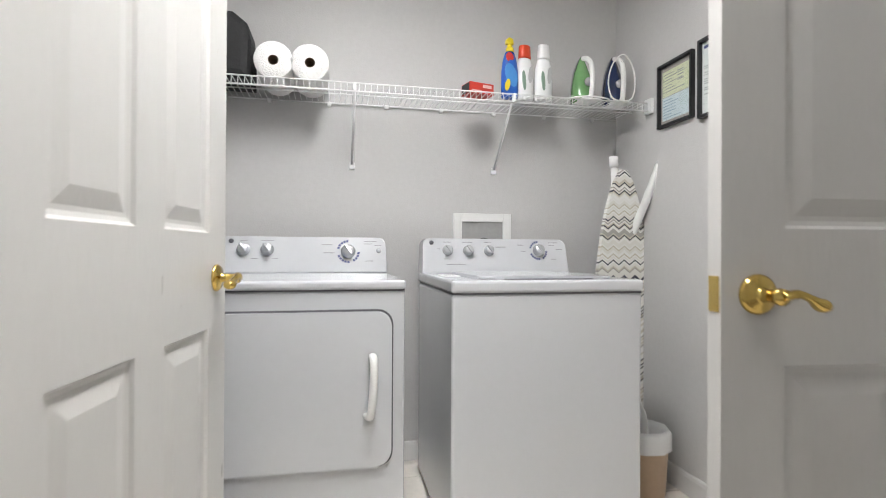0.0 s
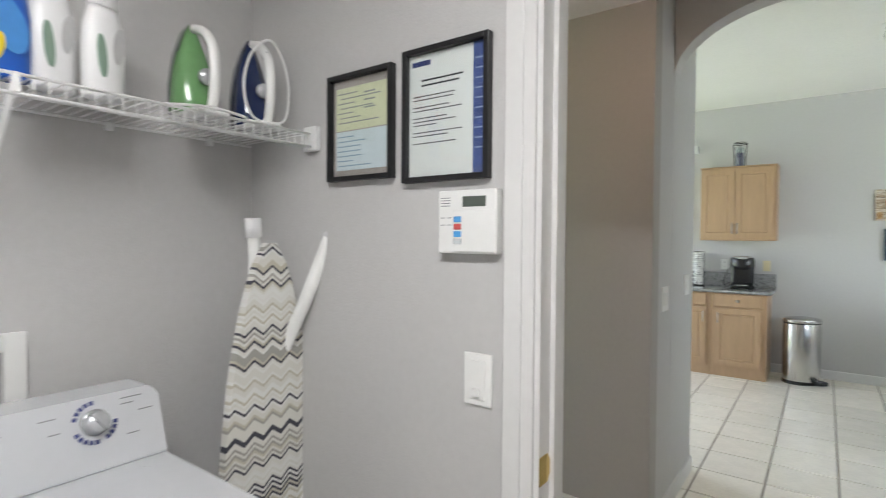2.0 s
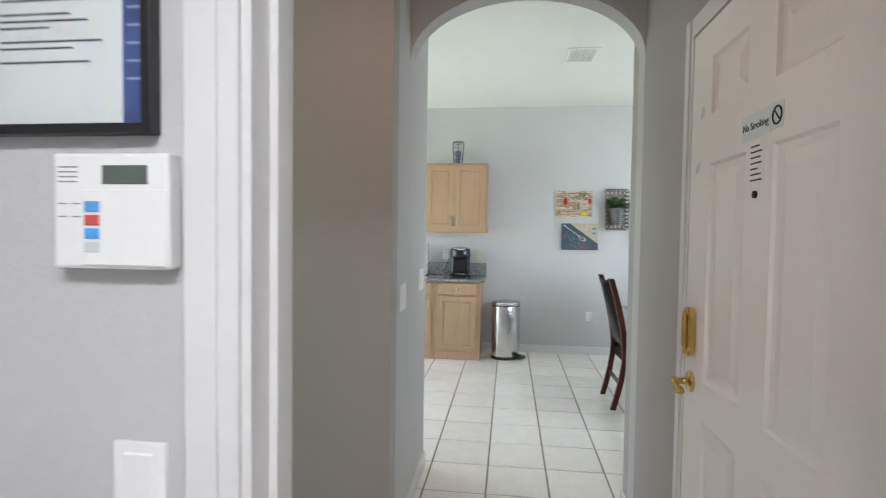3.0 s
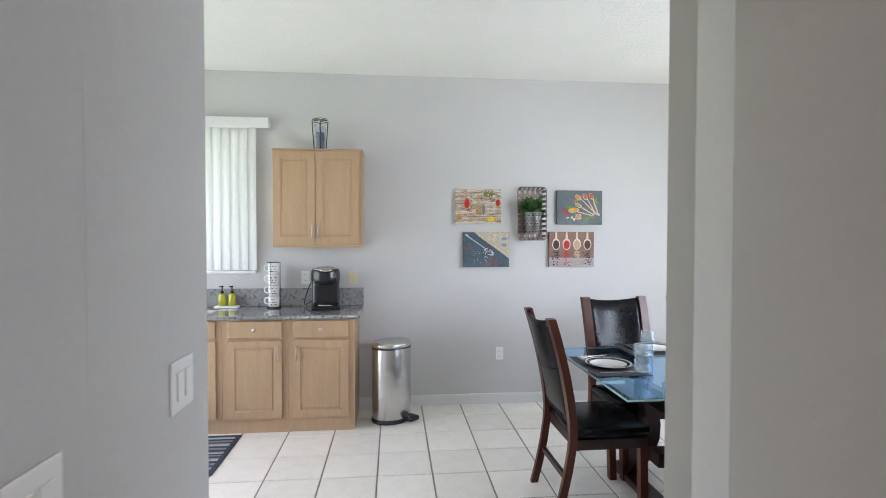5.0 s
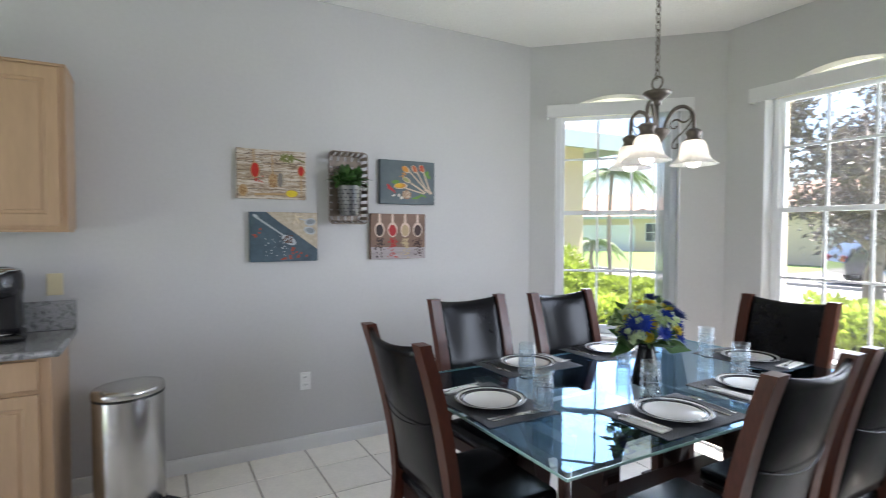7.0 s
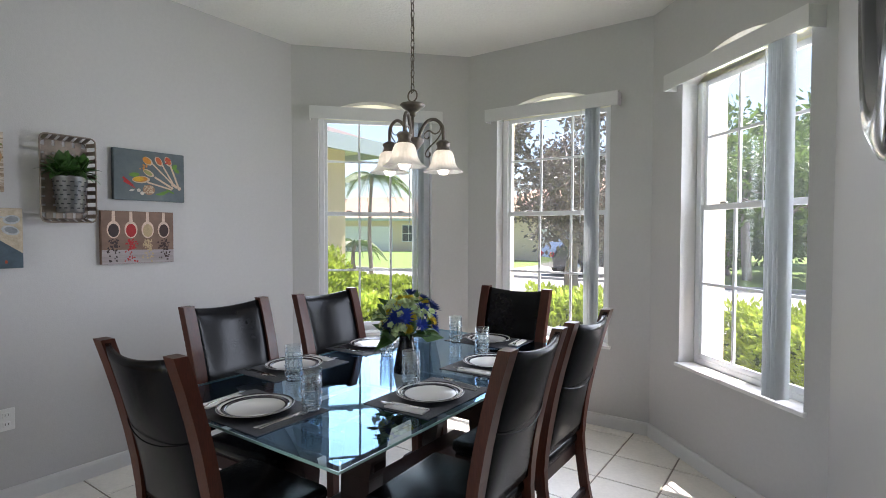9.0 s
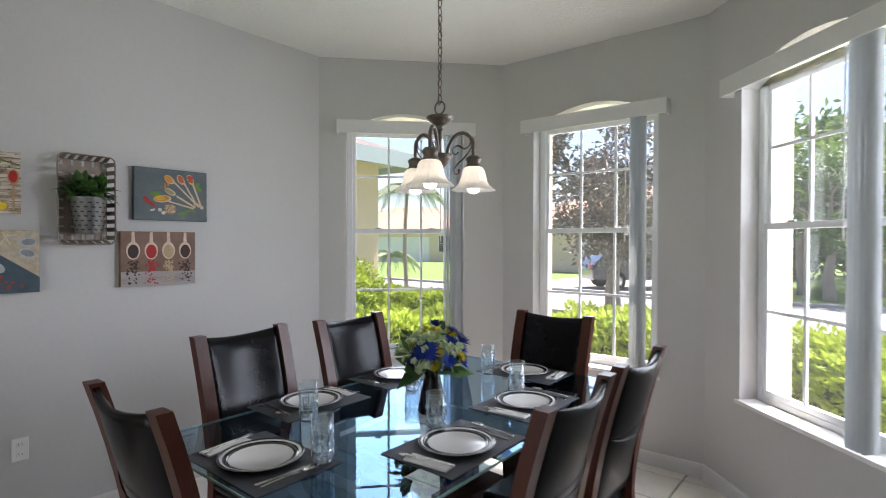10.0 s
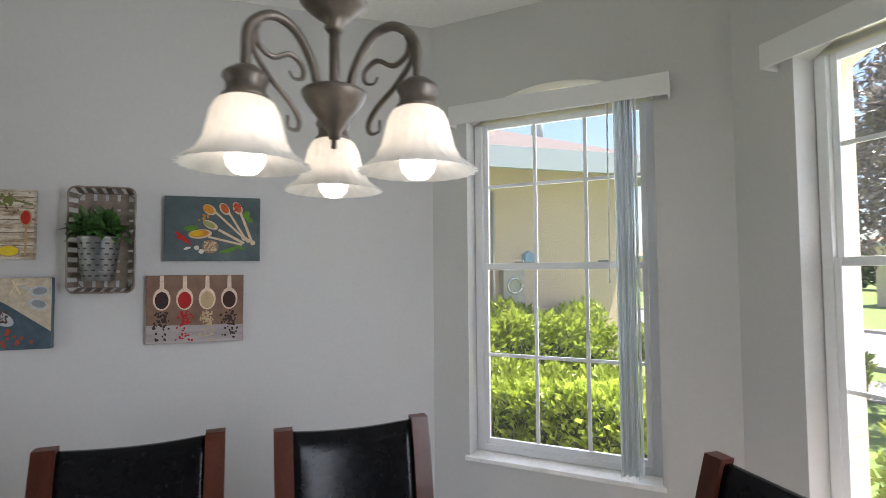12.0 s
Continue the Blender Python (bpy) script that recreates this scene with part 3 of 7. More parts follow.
# sink window: frame and closed vertical blind
w = thing("window_4", at_run(P0, P1, 0.55, 0, 1.21), "white-framed window behind a closed vertical blind", "window", kind="structure")
bm = bm_new()
for u0, u1, z0, z1 in ((0.002, 0.05, 0, 1.198), (1.305, 1.353, 0, 1.198), (0.05, 1.305, 0, 0.05), (0.05, 1.305, 1.15, 1.198), (0.645, 0.705, 0.05, 1.15)):
    box(bm, u0, u1, 0.06, 0.11, z0, z1, 0.003)
part("window_frame", bm, M_WINFRAME, w)
part("window_sill", B(-0.02, 1.375, -0.018, 0.055, -0.022, -0.001, 0.004), M_SILL, w)
for u0, u1 in ((0.05, 0.645), (0.705, 1.305)):
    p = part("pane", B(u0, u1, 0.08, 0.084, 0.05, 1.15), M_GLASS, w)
    p.visible_shadow = False
bl = thing("vertical_blind", at_run(P0, P1, 0.55, 0, 1.21), "closed white vertical blind glowing with daylight over the sink", "blind")
bm = bm_new()
box(bm, -0.10, 1.51, -0.11, -0.10, 1.205, 1.295, 0.003)
box(bm, -0.10, -0.09, -0.10, -0.002, 1.205, 1.295, 0.003)
box(bm, 1.50, 1.51, -0.10, -0.002, 1.205, 1.295, 0.003)
part("valance", bm, M_TRIM, bl)
random.seed(5)
for i in range(19):
    u = 0.03 + 0.0735 * i
    aa = radians(11 + random.uniform(-4, 5) + (8 if i > 13 else 0))
    c, s = math.cos(aa), math.sin(aa)
    pts = []
    for j in range(7):
        q = (j / 6 - 0.5) * 0.088
        bow = 0.007 * (1 - (j / 3 - 1) ** 2)
        pts.append((u + q * c - bow * s, -0.055 - q * s - bow * c))
    part("slat", PR(pts + [(x, y + 0.001) for x, y in pts[::-1]], 0.012, 1.22, "z"), M_BLIND, bl)


# ---- outside ----
M_GRASS = ramp_mat("lawn", [(0.3, (0.07, 0.12, 0.02)), (0.5, (0.12, 0.19, 0.035)), (0.75, (0.19, 0.26, 0.06))], 3.0, 0.9, bump=0.6)
M_ROAD = mat("road_concrete", (0.24, 0.235, 0.23), 0.9, var=0.12, scale=0.7, bump=0.3, bscale=20)
M_WALK = mat("pavement_concrete", (0.33, 0.32, 0.30), 0.9, var=0.1, scale=1.2, bump=0.3, bscale=20)
M_ROOF = mat("roof_shingle", (0.115, 0.092, 0.085), 0.85, var=0.25, scale=7.0, bump=0.5, bscale=25, stretch=(1, 1, 3))
M_FASCIA = mat("fascia_teal", (0.42, 0.48, 0.49), 0.5, var=0.04)
M_LEAF = mat("hedge_leaf", (0.32, 0.40, 0.05), 0.42, var=0.45, scale=3.0, sub=0.45, vscale2=30)
M_LEAF2 = mat("tree_leaf", (0.17, 0.145, 0.12), 0.35, var=0.6, scale=2.0, sub=0.2, vscale2=14)
M_LEAF3 = mat("wood_leaf", (0.055, 0.10, 0.022), 0.5, var=0.45, scale=0.6, sub=0.3, vscale2=4)
M_LEAF4 = mat("shrub_leaf", (0.12, 0.19, 0.045), 0.5, var=0.45, scale=0.8, sub=0.35, vscale2=6)
M_PALM = mat("palm_frond", (0.08, 0.13, 0.03), 0.4, var=0.3, sub=0.3)
# dark green of the hedge cores: shade between leaves put into the colour
M_HEDGESHADE = mat("hedge_inner_shade", (0.06, 0.085, 0.02), 0.9, var=0.4, scale=8)
M_BARK = mat("bark", (0.30, 0.25, 0.21), 0.9, var=0.3, scale=6, bump=0.6, bscale=30, stretch=(1, 1, 0.3))
G = -0.18
ground = tagged(part("ground", B(-300, 320, -400, 300, G - 1, G), M_GRASS), "sunlit green lawn", "ground", kind="structure")
tagged(part("road", B(-80, 90, -15.6, -10.4, G - 0.5, G + 0.012), M_ROAD), "pale concrete street in bright sun", "road", kind="structure")
tagged(part("pavement", B(-80, 90, -9.3, -8.0, G - 0.5, G + 0.02), M_WALK), "pale concrete pavement beside the lawn", "pavement", kind="structure")
for y0, y1 in ((-10.4, -10.22), (-15.78, -15.6)):
    tagged(part("kerb", B(-80, 90, y0, y1, G - 0.5, G + 0.1, 0.02), M_WALK), "concrete kerb of the street", "kerb", kind="structure")
tagged(part("driveway", B(7.6, 14.6, -27.0, -15.79, G - 0.5, G + 0.03), M_WALK), "pale concrete driveway", "driveway", kind="structure")


def leaves(bm, pts, size, rng, up=0.35):
    """Small folded leaves at points (place, outward)."""
    for p, o in pts:
        d = (Vector((rng.gauss(0, 1), rng.gauss(0, 1), rng.gauss(0, 1))) * 0.7 + o + Vector((0, 0, up))).normalized()
        s = d.cross(Vector((rng.gauss(0, 1), rng.gauss(0, 1), rng.gauss(0, 1)))).normalized()
        n = s.cross(d)
        l = size * rng.uniform(0.6, 1.3)
        a, t, m = p, p + d * l, p + d * l * 0.45
        w = s * l * 0.24
        f = n * l * 0.08
        v = [bm.verts.new(q) for q in (a, m + w + f, t, m - w + f)]
        bm.faces.new((v[0], v[1], v[2]))
        bm.faces.new((v[0], v[2], v[3]))


def raw_part(name, bm, material, parent):
    me = bpy.data.meshes.new(name)
    bm.to_mesh(me)
    bm.free()
    me.materials.append(material)
    ob = new(name, me)
    ob.parent = parent
    return ob


def hedge(a, b, depth, h, label, n, seed, size=0.085):
    rng = random.Random(seed)
    m = run_matrix(a, b)
    m.translation.z = G
    root = thing("hedge", m, label, "hedge", "hedges under the windows")
    ln = (Vector(b) - Vector(a)).length
    bm = bm_new()
    nx = max(6, int(ln / 0.18))
    rows = []
    for i in range(nx + 1):
        u = ln * i / nx
        prof = []
        for j in range(9):
            t = math.pi * j / 8
            r = 0.86 + 0.14 * noise.noise((u * 2.2 + seed, j * 0.7, seed))
            prof.append(bm.verts.new((u, depth / 2 - math.copysign(abs(math.cos(t)) ** 0.6, math.cos(t)) * depth / 2 * r, h * 0.92 * r * abs(math.sin(t)) ** 0.45)))
        rows.append(prof)
    for p, q in zip(rows, rows[1:]):
        for j in range(8):
            bm.faces.new((p[j], p[j + 1], q[j + 1], q[j])).smooth = True
    bm.faces.new(rows[0])
    bm.faces.new(rows[-1])
    # closed dark hull under the leaves, coloured as the shade in the gaps
    part("branches", bm, M_HEDGESHADE, root)
    bm = bm_new()
    pts = []
    for _ in range(n):
        u, t = rng.uniform(-0.05, ln + 0.05), math.pi * rng.uniform(0.0, 1.0)
        k = 0.9 + 0.16 * noise.noise((u * 2.2 + seed, t * 1.8, seed)) + rng.uniform(-0.06, 0.10)
        cy, cz = -math.copysign(abs(math.cos(t)) ** 0.6, math.cos(t)), abs(math.sin(t)) ** 0.45
        pts.append((Vector((u, depth / 2 + cy * depth / 2 * k, h * k * cz)), Vector((0, cy, cz * 0.8))))
    leaves(bm, pts, size, rng)
    raw_part("leaves", bm, M_LEAF, root)["kind"] = "stuff"


def off(p, q, v):
    """The run p-q moved v outwards."""
    m = run_matrix(p, q)
    n = m.to_3x3().col[1]
    return (p[0] + n.x * v, p[1] + n.y * v), (q[0] + n.x * v, q[1] + n.y * v)


HB = "bright green clipped hedge under the window"
hedge(*off((7.55, -1.05), P2, 1.15), 0.8, 0.93, HB, 7000, 1)
hedge(*off((6.3, -2.545), (4.6, -2.56), 1.15), 0.8, 0.95, HB, 8000, 2)
hedge(*off((5.25, -3.19), (3.0, -0.94), 1.15), 0.8, 0.95, HB, 9000, 3)
hedge((8.85, -2.2), (8.85, -3.9), 0.68, 1.32, "rounded green hedge along the beige wall", 7000, 4)
hedge((14.0, -7.4), (9.5, -7.6), 0.9, 0.55, "low green hedge on the lawn", 5000, 5, 0.12)


def tree(name, m, trunk_h, crown, nleaf, size, leafmat, label, seed, limbs=7, r0=0.15):
    rng = random.Random(seed)
    root = thing(name, m, label, "tree")
    bm = bm_new()
    tube(bm, spline([(0, 0, 0), (0.05, 0.02, trunk_h * 0.5), (-0.03, 0.04, trunk_h), (0.05, 0, trunk_h + crown[2] * 0.9)], 5), [r0 * (1.25 - 0.066 * i) for i in range(16)], 9)
    part("trunk", bm, M_BARK, root)
    tips = []
    for k in range(limbs):
        a = 2 * math.pi * (k + rng.uniform(-0.3, 0.3)) / limbs
        z0 = trunk_h * rng.uniform(0.75, 1.15)
        e = Vector((math.cos(a) * crown[0] * 0.75, math.sin(a) * crown[1] * 0.75, trunk_h + crown[2] * rng.uniform(0.3, 1.5)))
        bm = bm_new()
        mid = Vector((e.x * 0.4, e.y * 0.4, (z0 + e.z) / 2 + 0.15))
        tube(bm, spline([(0, 0, z0), mid, e], 5), [r0 * (0.5 - 0.043 * i) for i in range(11)], 7)
        for _ in range(4):
            q = mid.lerp(e, rng.uniform(0.1, 0.9))
            tube(bm, [q, q + Vector((rng.uniform(-0.6, 0.6), rng.uniform(-0.6, 0.6), rng.uniform(0.0, 0.6)))], [0.025, 0.008], 5)
        part("limb", bm, M_BARK, root)
        tips.append(e)
    bm = bm_new()
    pts = []
    clumps = []
    for _ in range(70):
        d = Vector((rng.gauss(0, 1), rng.gauss(0, 1), rng.gauss(0, 1))).normalized() * rng.uniform(0.45, 1.0) ** 0.5
        clumps.append((Vector((d.x * crown[0], d.y * crown[1], trunk_h + crown[2] * (1 + d.z))), rng.uniform(0.25, 0.55) * min(crown) * 0.45))
    for _ in range(nleaf):
        c, r = rng.choice(clumps)
        d = Vector((rng.gauss(0, 1), rng.gauss(0, 1), rng.gauss(0, 0.8)))
        pts.append((c + d * r * 0.6, d.normalized()))
    leaves(bm, pts, size, rng, 0.0)
    raw_part("crown", bm, leafmat, root)["kind"] = "stuff"


def palm(m, h, label, seed, nf=16, fl=1.9, r0=0.16):
    rng = random.Random(seed)
    root = thing("palm_tree", m, label, "palm")
    part("trunk", TU(spline([(0, 0, 0), (0.08, 0.03, h * 0.5), (0, 0, h)], 6), [r0 * (1 - 0.025 * i) for i in range(13)], 10), M_BARK, root)
    for k in range(nf):
        a = 2 * math.pi * k / nf + rng.uniform(-0.2, 0.2)
        lift = rng.uniform(0.1, 0.9)
        dirv = Vector((math.cos(a), math.sin(a), 0))
        mid = [Vector((0, 0, h)) + dirv * fl * t + Vector((0, 0, lift * fl * t - (lift + 0.55) * fl * t * t)) for t in (0, 0.2, 0.4, 0.6, 0.8, 1.0)]
        bm = bm_new()
        tube(bm, mid, [0.02, 0.018, 0.014, 0.01, 0.008, 0.004], 5)
        line = spline(mid, 6)
        side = dirv.cross(Vector((0, 0, 1)))
        for i in range(2, len(line)):
            l = fl * 0.30 * math.sin(math.pi * min(0.97, i / len(line)) ** 0.7) + 0.05
            for s in (-1, 1):
                t = line[i] + side * s * l * 0.8 + dirv * l * 0.5 + Vector((0, 0, -l * 0.55))
                w = dirv * 0.02
                bm.faces.new([bm.verts.new(q) for q in (line[i] - w, line[i] + w, t)])
        raw_part("frond", bm, M_PALM, root)


tree("magnolia_tree", pose(7.75, -9.3, G), 1.55, (2.5, 2.4, 1.75), 20000, 0.13, M_LEAF2, "street tree with dense bronze-green leaves and pale trunk", 11)
palm(pose(14.6, -10.5, G), 3.35, "green palm with drooping fronds on the lawn", 21, 22, 1.3, 0.07)
palm(pose(5.4, -19.5, G), 4.0, "green palm across the street", 22, 18, 2.0)
palm(pose(17.8, -13.0, G), 1.25, "low green palm on the lawn", 23, 22, 1.2, 0.09)
tree("broadleaf_tree", pose(1.0, -26, G), 2.0, (4.5, 4, 3.0), 6000, 0.42, M_LEAF4, "dense green tree across the street", 12)
tree("broadleaf_tree", pose(6.5, -31, G), 1.8, (4.5, 4, 3.2), 6000, 0.45, M_LEAF4, "dense green tree across the street", 13)
tree("broadleaf_tree", pose(-5.0, -25, G), 2.0, (4.0, 4, 3.0), 5000, 0.45, M_LEAF4, "dense green tree across the street", 14)
tree("broadleaf_tree", pose(4.6, -17.6, G), 1.5, (1.9, 1.8, 1.5), 4000, 0.20, M_LEAF4, "green street tree with pale trunk", 15)
for k, (x, y, th, cr) in enumerate(((0.2, -19.8, 0.5, (2.4, 1.8, 1.5)), (3.4, -20.6, 0.7, (2.0, 1.8, 2.3)), (6.2, -21.5, 0.5, (2.2, 1.8, 1.7)), (-3.6, -20.2, 0.6, (2.6, 1.9, 1.8)))):
    tree("shrubby_tree", pose(x, y, G), th, cr, 5500, 0.24, M_LEAF4, "dense leafy green tree beyond the street", 41 + k, 6, 0.10)
bm = bm_new()
rng = random.Random(31)
pts = []
for _ in range(16000):
    x = rng.uniform(-60, 75)
    hh = 3.2 + 2.2 * noise.noise((x * 0.12, 0, 3)) + 0.9 * noise.noise((x * 0.6, 1, 3))
    pts.append((Vector((x, -46 + rng.uniform(-2, 2), G + rng.uniform(0, 1) ** 0.7 * hh)), Vector((0, 1, 0.3))))
leaves(bm, pts, 0.9, rng)
wd = raw_part("far_wood", bm, M_LEAF3, None)
tagged(wd, "distant green wood behind the houses", "wood", kind="stuff")


def house(m, w, d, h, rise, label, windows, garage=None, roofmat=None, vent=False):
    """A house with a hip roof; its front looks to +y. windows: (x, z, w, h) on the front."""
    root = thing("house", m, label, "house")
    part("wall", B(-w / 2, w / 2, -d, 0, 0, h), M_STUCCO, root)
    o = 0.45
    bm = bm_new()
    e = [bm.verts.new(q) for q in ((-w / 2 - o, o, h), (w / 2 + o, o, h), (w / 2 + o, -d - o, h), (-w / 2 - o, -d - o, h))]
    run = d / 2 + o
    r = [bm.verts.new(q) for q in ((-w / 2 - o + run, -d / 2, h + rise), (w / 2 + o - run, -d / 2, h + rise))]
    for f in ((e[0], e[1], r[1], r[0]), (e[1], e[2], r[1]), (e[2], e[3], r[0], r[1]), (e[3], e[0], r[0])):
        bm.faces.new(f)
    bm.faces.new(e)
    rf = part("roof", bm, roofmat or M_ROOF, root)
    bm = bm_new()
    box(bm, -w / 2 - o - 0.02, w / 2 + o + 0.02, o - 0.02, o + 0.03, h - 0.2, h + 0.02)
    box(bm, -w / 2 - o - 0.02, -w / 2 - o + 0.03, -d - o, o - 0.02, h - 0.2, h + 0.02)
    box(bm, w / 2 + o - 0.03, w / 2 + o + 0.02, -d - o, o - 0.02, h - 0.2, h + 0.02)
    part("fascia", bm, M_FASCIA, root, "pale teal fascia board")
    part("soffit", B(-w / 2 - o, w / 2 + o, -d - o, o - 0.03, h - 0.1, h - 0.05), M_TRIM, root)
    for x, z, ww, hh in windows:
        wi = part("window", B(x - ww / 2 - 0.06, x + ww / 2 + 0.06, -0.03, 0.04, z - 0.06, z + hh + 0.06, 0.01), M_TRIM, root)
        part("pane", B(x - ww / 2, x + ww / 2, 0.02, 0.05, z, z + hh), mat("far_window", (0.05, 0.06, 0.07), 0.1), wi)
        part("bar", B(x - 0.02, x + 0.02, 0.05, 0.06, z, z + hh), M_TRIM, wi)
        part("bar", B(x - ww / 2, x + ww / 2, 0.05, 0.06, z + hh / 2 - 0.02, z + hh / 2 + 0.02), M_TRIM, wi)
    if garage:
        gx, gw = garage
        gd = part("garage_door", B(gx - gw / 2, gx + gw / 2, -0.02, 0.03, 0, 2.2, 0.01), M_TRIM, root, "white panelled garage door")
        for i in range(4):
            for j in range(4):
                part("panel", B(gx - gw / 2 + gw * j / 4 + 0.08, gx - gw / 2 + gw * (j + 1) / 4 - 0.08, 0.03, 0.045, 0.08 + 0.53 * i, 0.5 + 0.53 * i, 0.008), M_TRIM, gd)
    return root


# the neighbour's side wall opposite the bay, with meter and pipe
wing = house(pose(9.6, 1.7, G, 0, 0, 90), 12.4, 9.0, 2.98, 2.08, "beige stucco house with teal fascia and brown shingle roof", [])
part("meter_box", B(-4.92, -4.66, 0.0, 0.12, 1.30, 1.75, 0.01), mat("meter_grey", (0.42, 0.40, 0.36), 0.5), wing, "grey electricity meter box")
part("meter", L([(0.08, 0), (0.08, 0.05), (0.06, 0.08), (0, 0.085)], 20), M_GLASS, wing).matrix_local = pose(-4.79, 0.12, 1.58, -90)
part("meter_ring", L([(0.09, 0), (0.09, 0.02), (0.07, 0.02), (0.07, 0)], 20, cap=False), M_STEEL, wing).matrix_local = pose(-4.79, 0.12, 1.58, -90)
part("pipe", TU([(-4.58, 0.05, 0.3), (-4.58, 0.05, 2.6)], 0.02, 8), mat("meter_grey", (0.4, 0.4, 0.4)), wing)
part("wall_light", PR([(-5.05, 1.83), (-4.93, 1.83), (-4.93, 1.92), (-4.99, 1.96), (-5.05, 1.92)], 0, 0.1, "y", 0.01), mat("blue_grey", (0.25, 0.40, 0.55), 0.5), wing)
bm = bm_new()
cyl(bm, (-6.00, -1.6, 3.5), (-6.00, -1.6, 4.25), 0.09, 12)
cyl(bm, (-6.00, -1.6, 4.25), (-6.00, -1.6, 4.42), 0.14, 12)
part("vent_pipe", bm, M_FASCIA, wing, "pale blue roof vent pipe")
M_TILEROOF = mat("roof_tile", (0.34, 0.20, 0.14), 0.8, var=0.3, scale=4.0, bump=0.6, bscale=12)
WIN3 = [(-4.5, 0.9, 1.1, 1.4), (-2.9, 0.9, 1.1, 1.4)]
house(pose(35.0, -33, G, 0, 0, 38), 14, 9, 2.9, 2.2, "beige house with brown tile roof across the street", WIN3 + [(4.0, 0.9, 1.6, 1.4)], (0.8, 4.6), M_TILEROOF)
house(pose(14.5, -27.0, G, 0, 0, 5), 13, 9, 2.9, 2.2, "cream house with white garage door across the street", WIN3 + [(5.0, 0.9, 1.2, 1.4)], (-0.5, 4.8), M_TILEROOF)
house(pose(-8, -34, G, 0, 0, -5), 14, 9, 2.9, 2.2, "cream house between trees across the street", WIN3, (3.5, 4.8), M_TILEROOF)

# parked car on the driveway
car = thing("car", pose(10.1, -18.3, G + 0.03, 0, 0, 222), "dark grey car parked on the driveway", "car")
M_CARP = mat("car_paint", (0.035, 0.037, 0.045), 0.25, 0.4, coat=1.0, var=0.05)
bm = bm_new()
prism(bm, [(-2.15, 0.35), (2.15, 0.35), (2.2, 0.62), (2.1, 0.86), (1.0, 0.98), (0.45, 1.45), (-1.5, 1.48), (-2.05, 1.0), (-2.2, 0.7)], -0.86, 0.86, "y", 0.06)
part("body", bm, M_CARP, car)
M_CARG = mat("car_glass", (0.02, 0.025, 0.03), 0.05)
for y in (-0.868, 0.868):
    part("side_window", PR([(0.9, 1.0), (0.42, 1.38), (-1.4, 1.40), (-1.8, 1.02)], y - 0.004, y + 0.004, "y"), M_CARG, car)
    for x in (-1.35, 1.35):
        wh = part("wheel", L([(0.0, -0.1), (0.2, -0.1), (0.31, -0.1), (0.33, -0.07), (0.33, 0.07), (0.31, 0.1), (0.2, 0.1), (0.0, 0.1)], 24), mat("tyre", (0.015, 0.015, 0.015), 0.8), car)
        wh.matrix_local = pose(x, y * 0.93, 0.33, 90)
        part("rim", L([(0.0, 0.10), (0.05, 0.112), (0.19, 0.106), (0.2, 0.1)], 16), M_STEEL, wh)
for y in (-0.65, 0.65):
    part("tail_light", B(-2.2, -2.13, y - 0.14, y + 0.14, 0.72, 0.9, 0.02), mat("tail_red", (0.35, 0.01, 0.01), 0.2), car)


# ---- dining things ----
M_WOOD = mat("cherry_wood", (0.068, 0.017, 0.008), 0.33, var=0.35, scale=7.0, stretch=(6, 6, 0.8), coat=0.06, spec=0.28, bump=0.04, bscale=60)
M_WOODD = mat("dark_wood", (0.022, 0.009, 0.007), 0.32, var=0.3, scale=7.0, stretch=(6, 6, 1), coat=0.06, spec=0.28)
M_LEATHER = mat("black_leather", (0.004, 0.004, 0.005), 0.24, var=0.25, scale=5, bump=0.02, bscale=160, spec=0.16)


def back_curve(z):
    """How far the back leans behind the seat at height z."""
    return -0.205 - 0.125 * max(0.0, (z - 0.45) / 0.62) ** 1.6 - 0.085 * max(0.0, (0.45 - z) / 0.45) ** 1.5


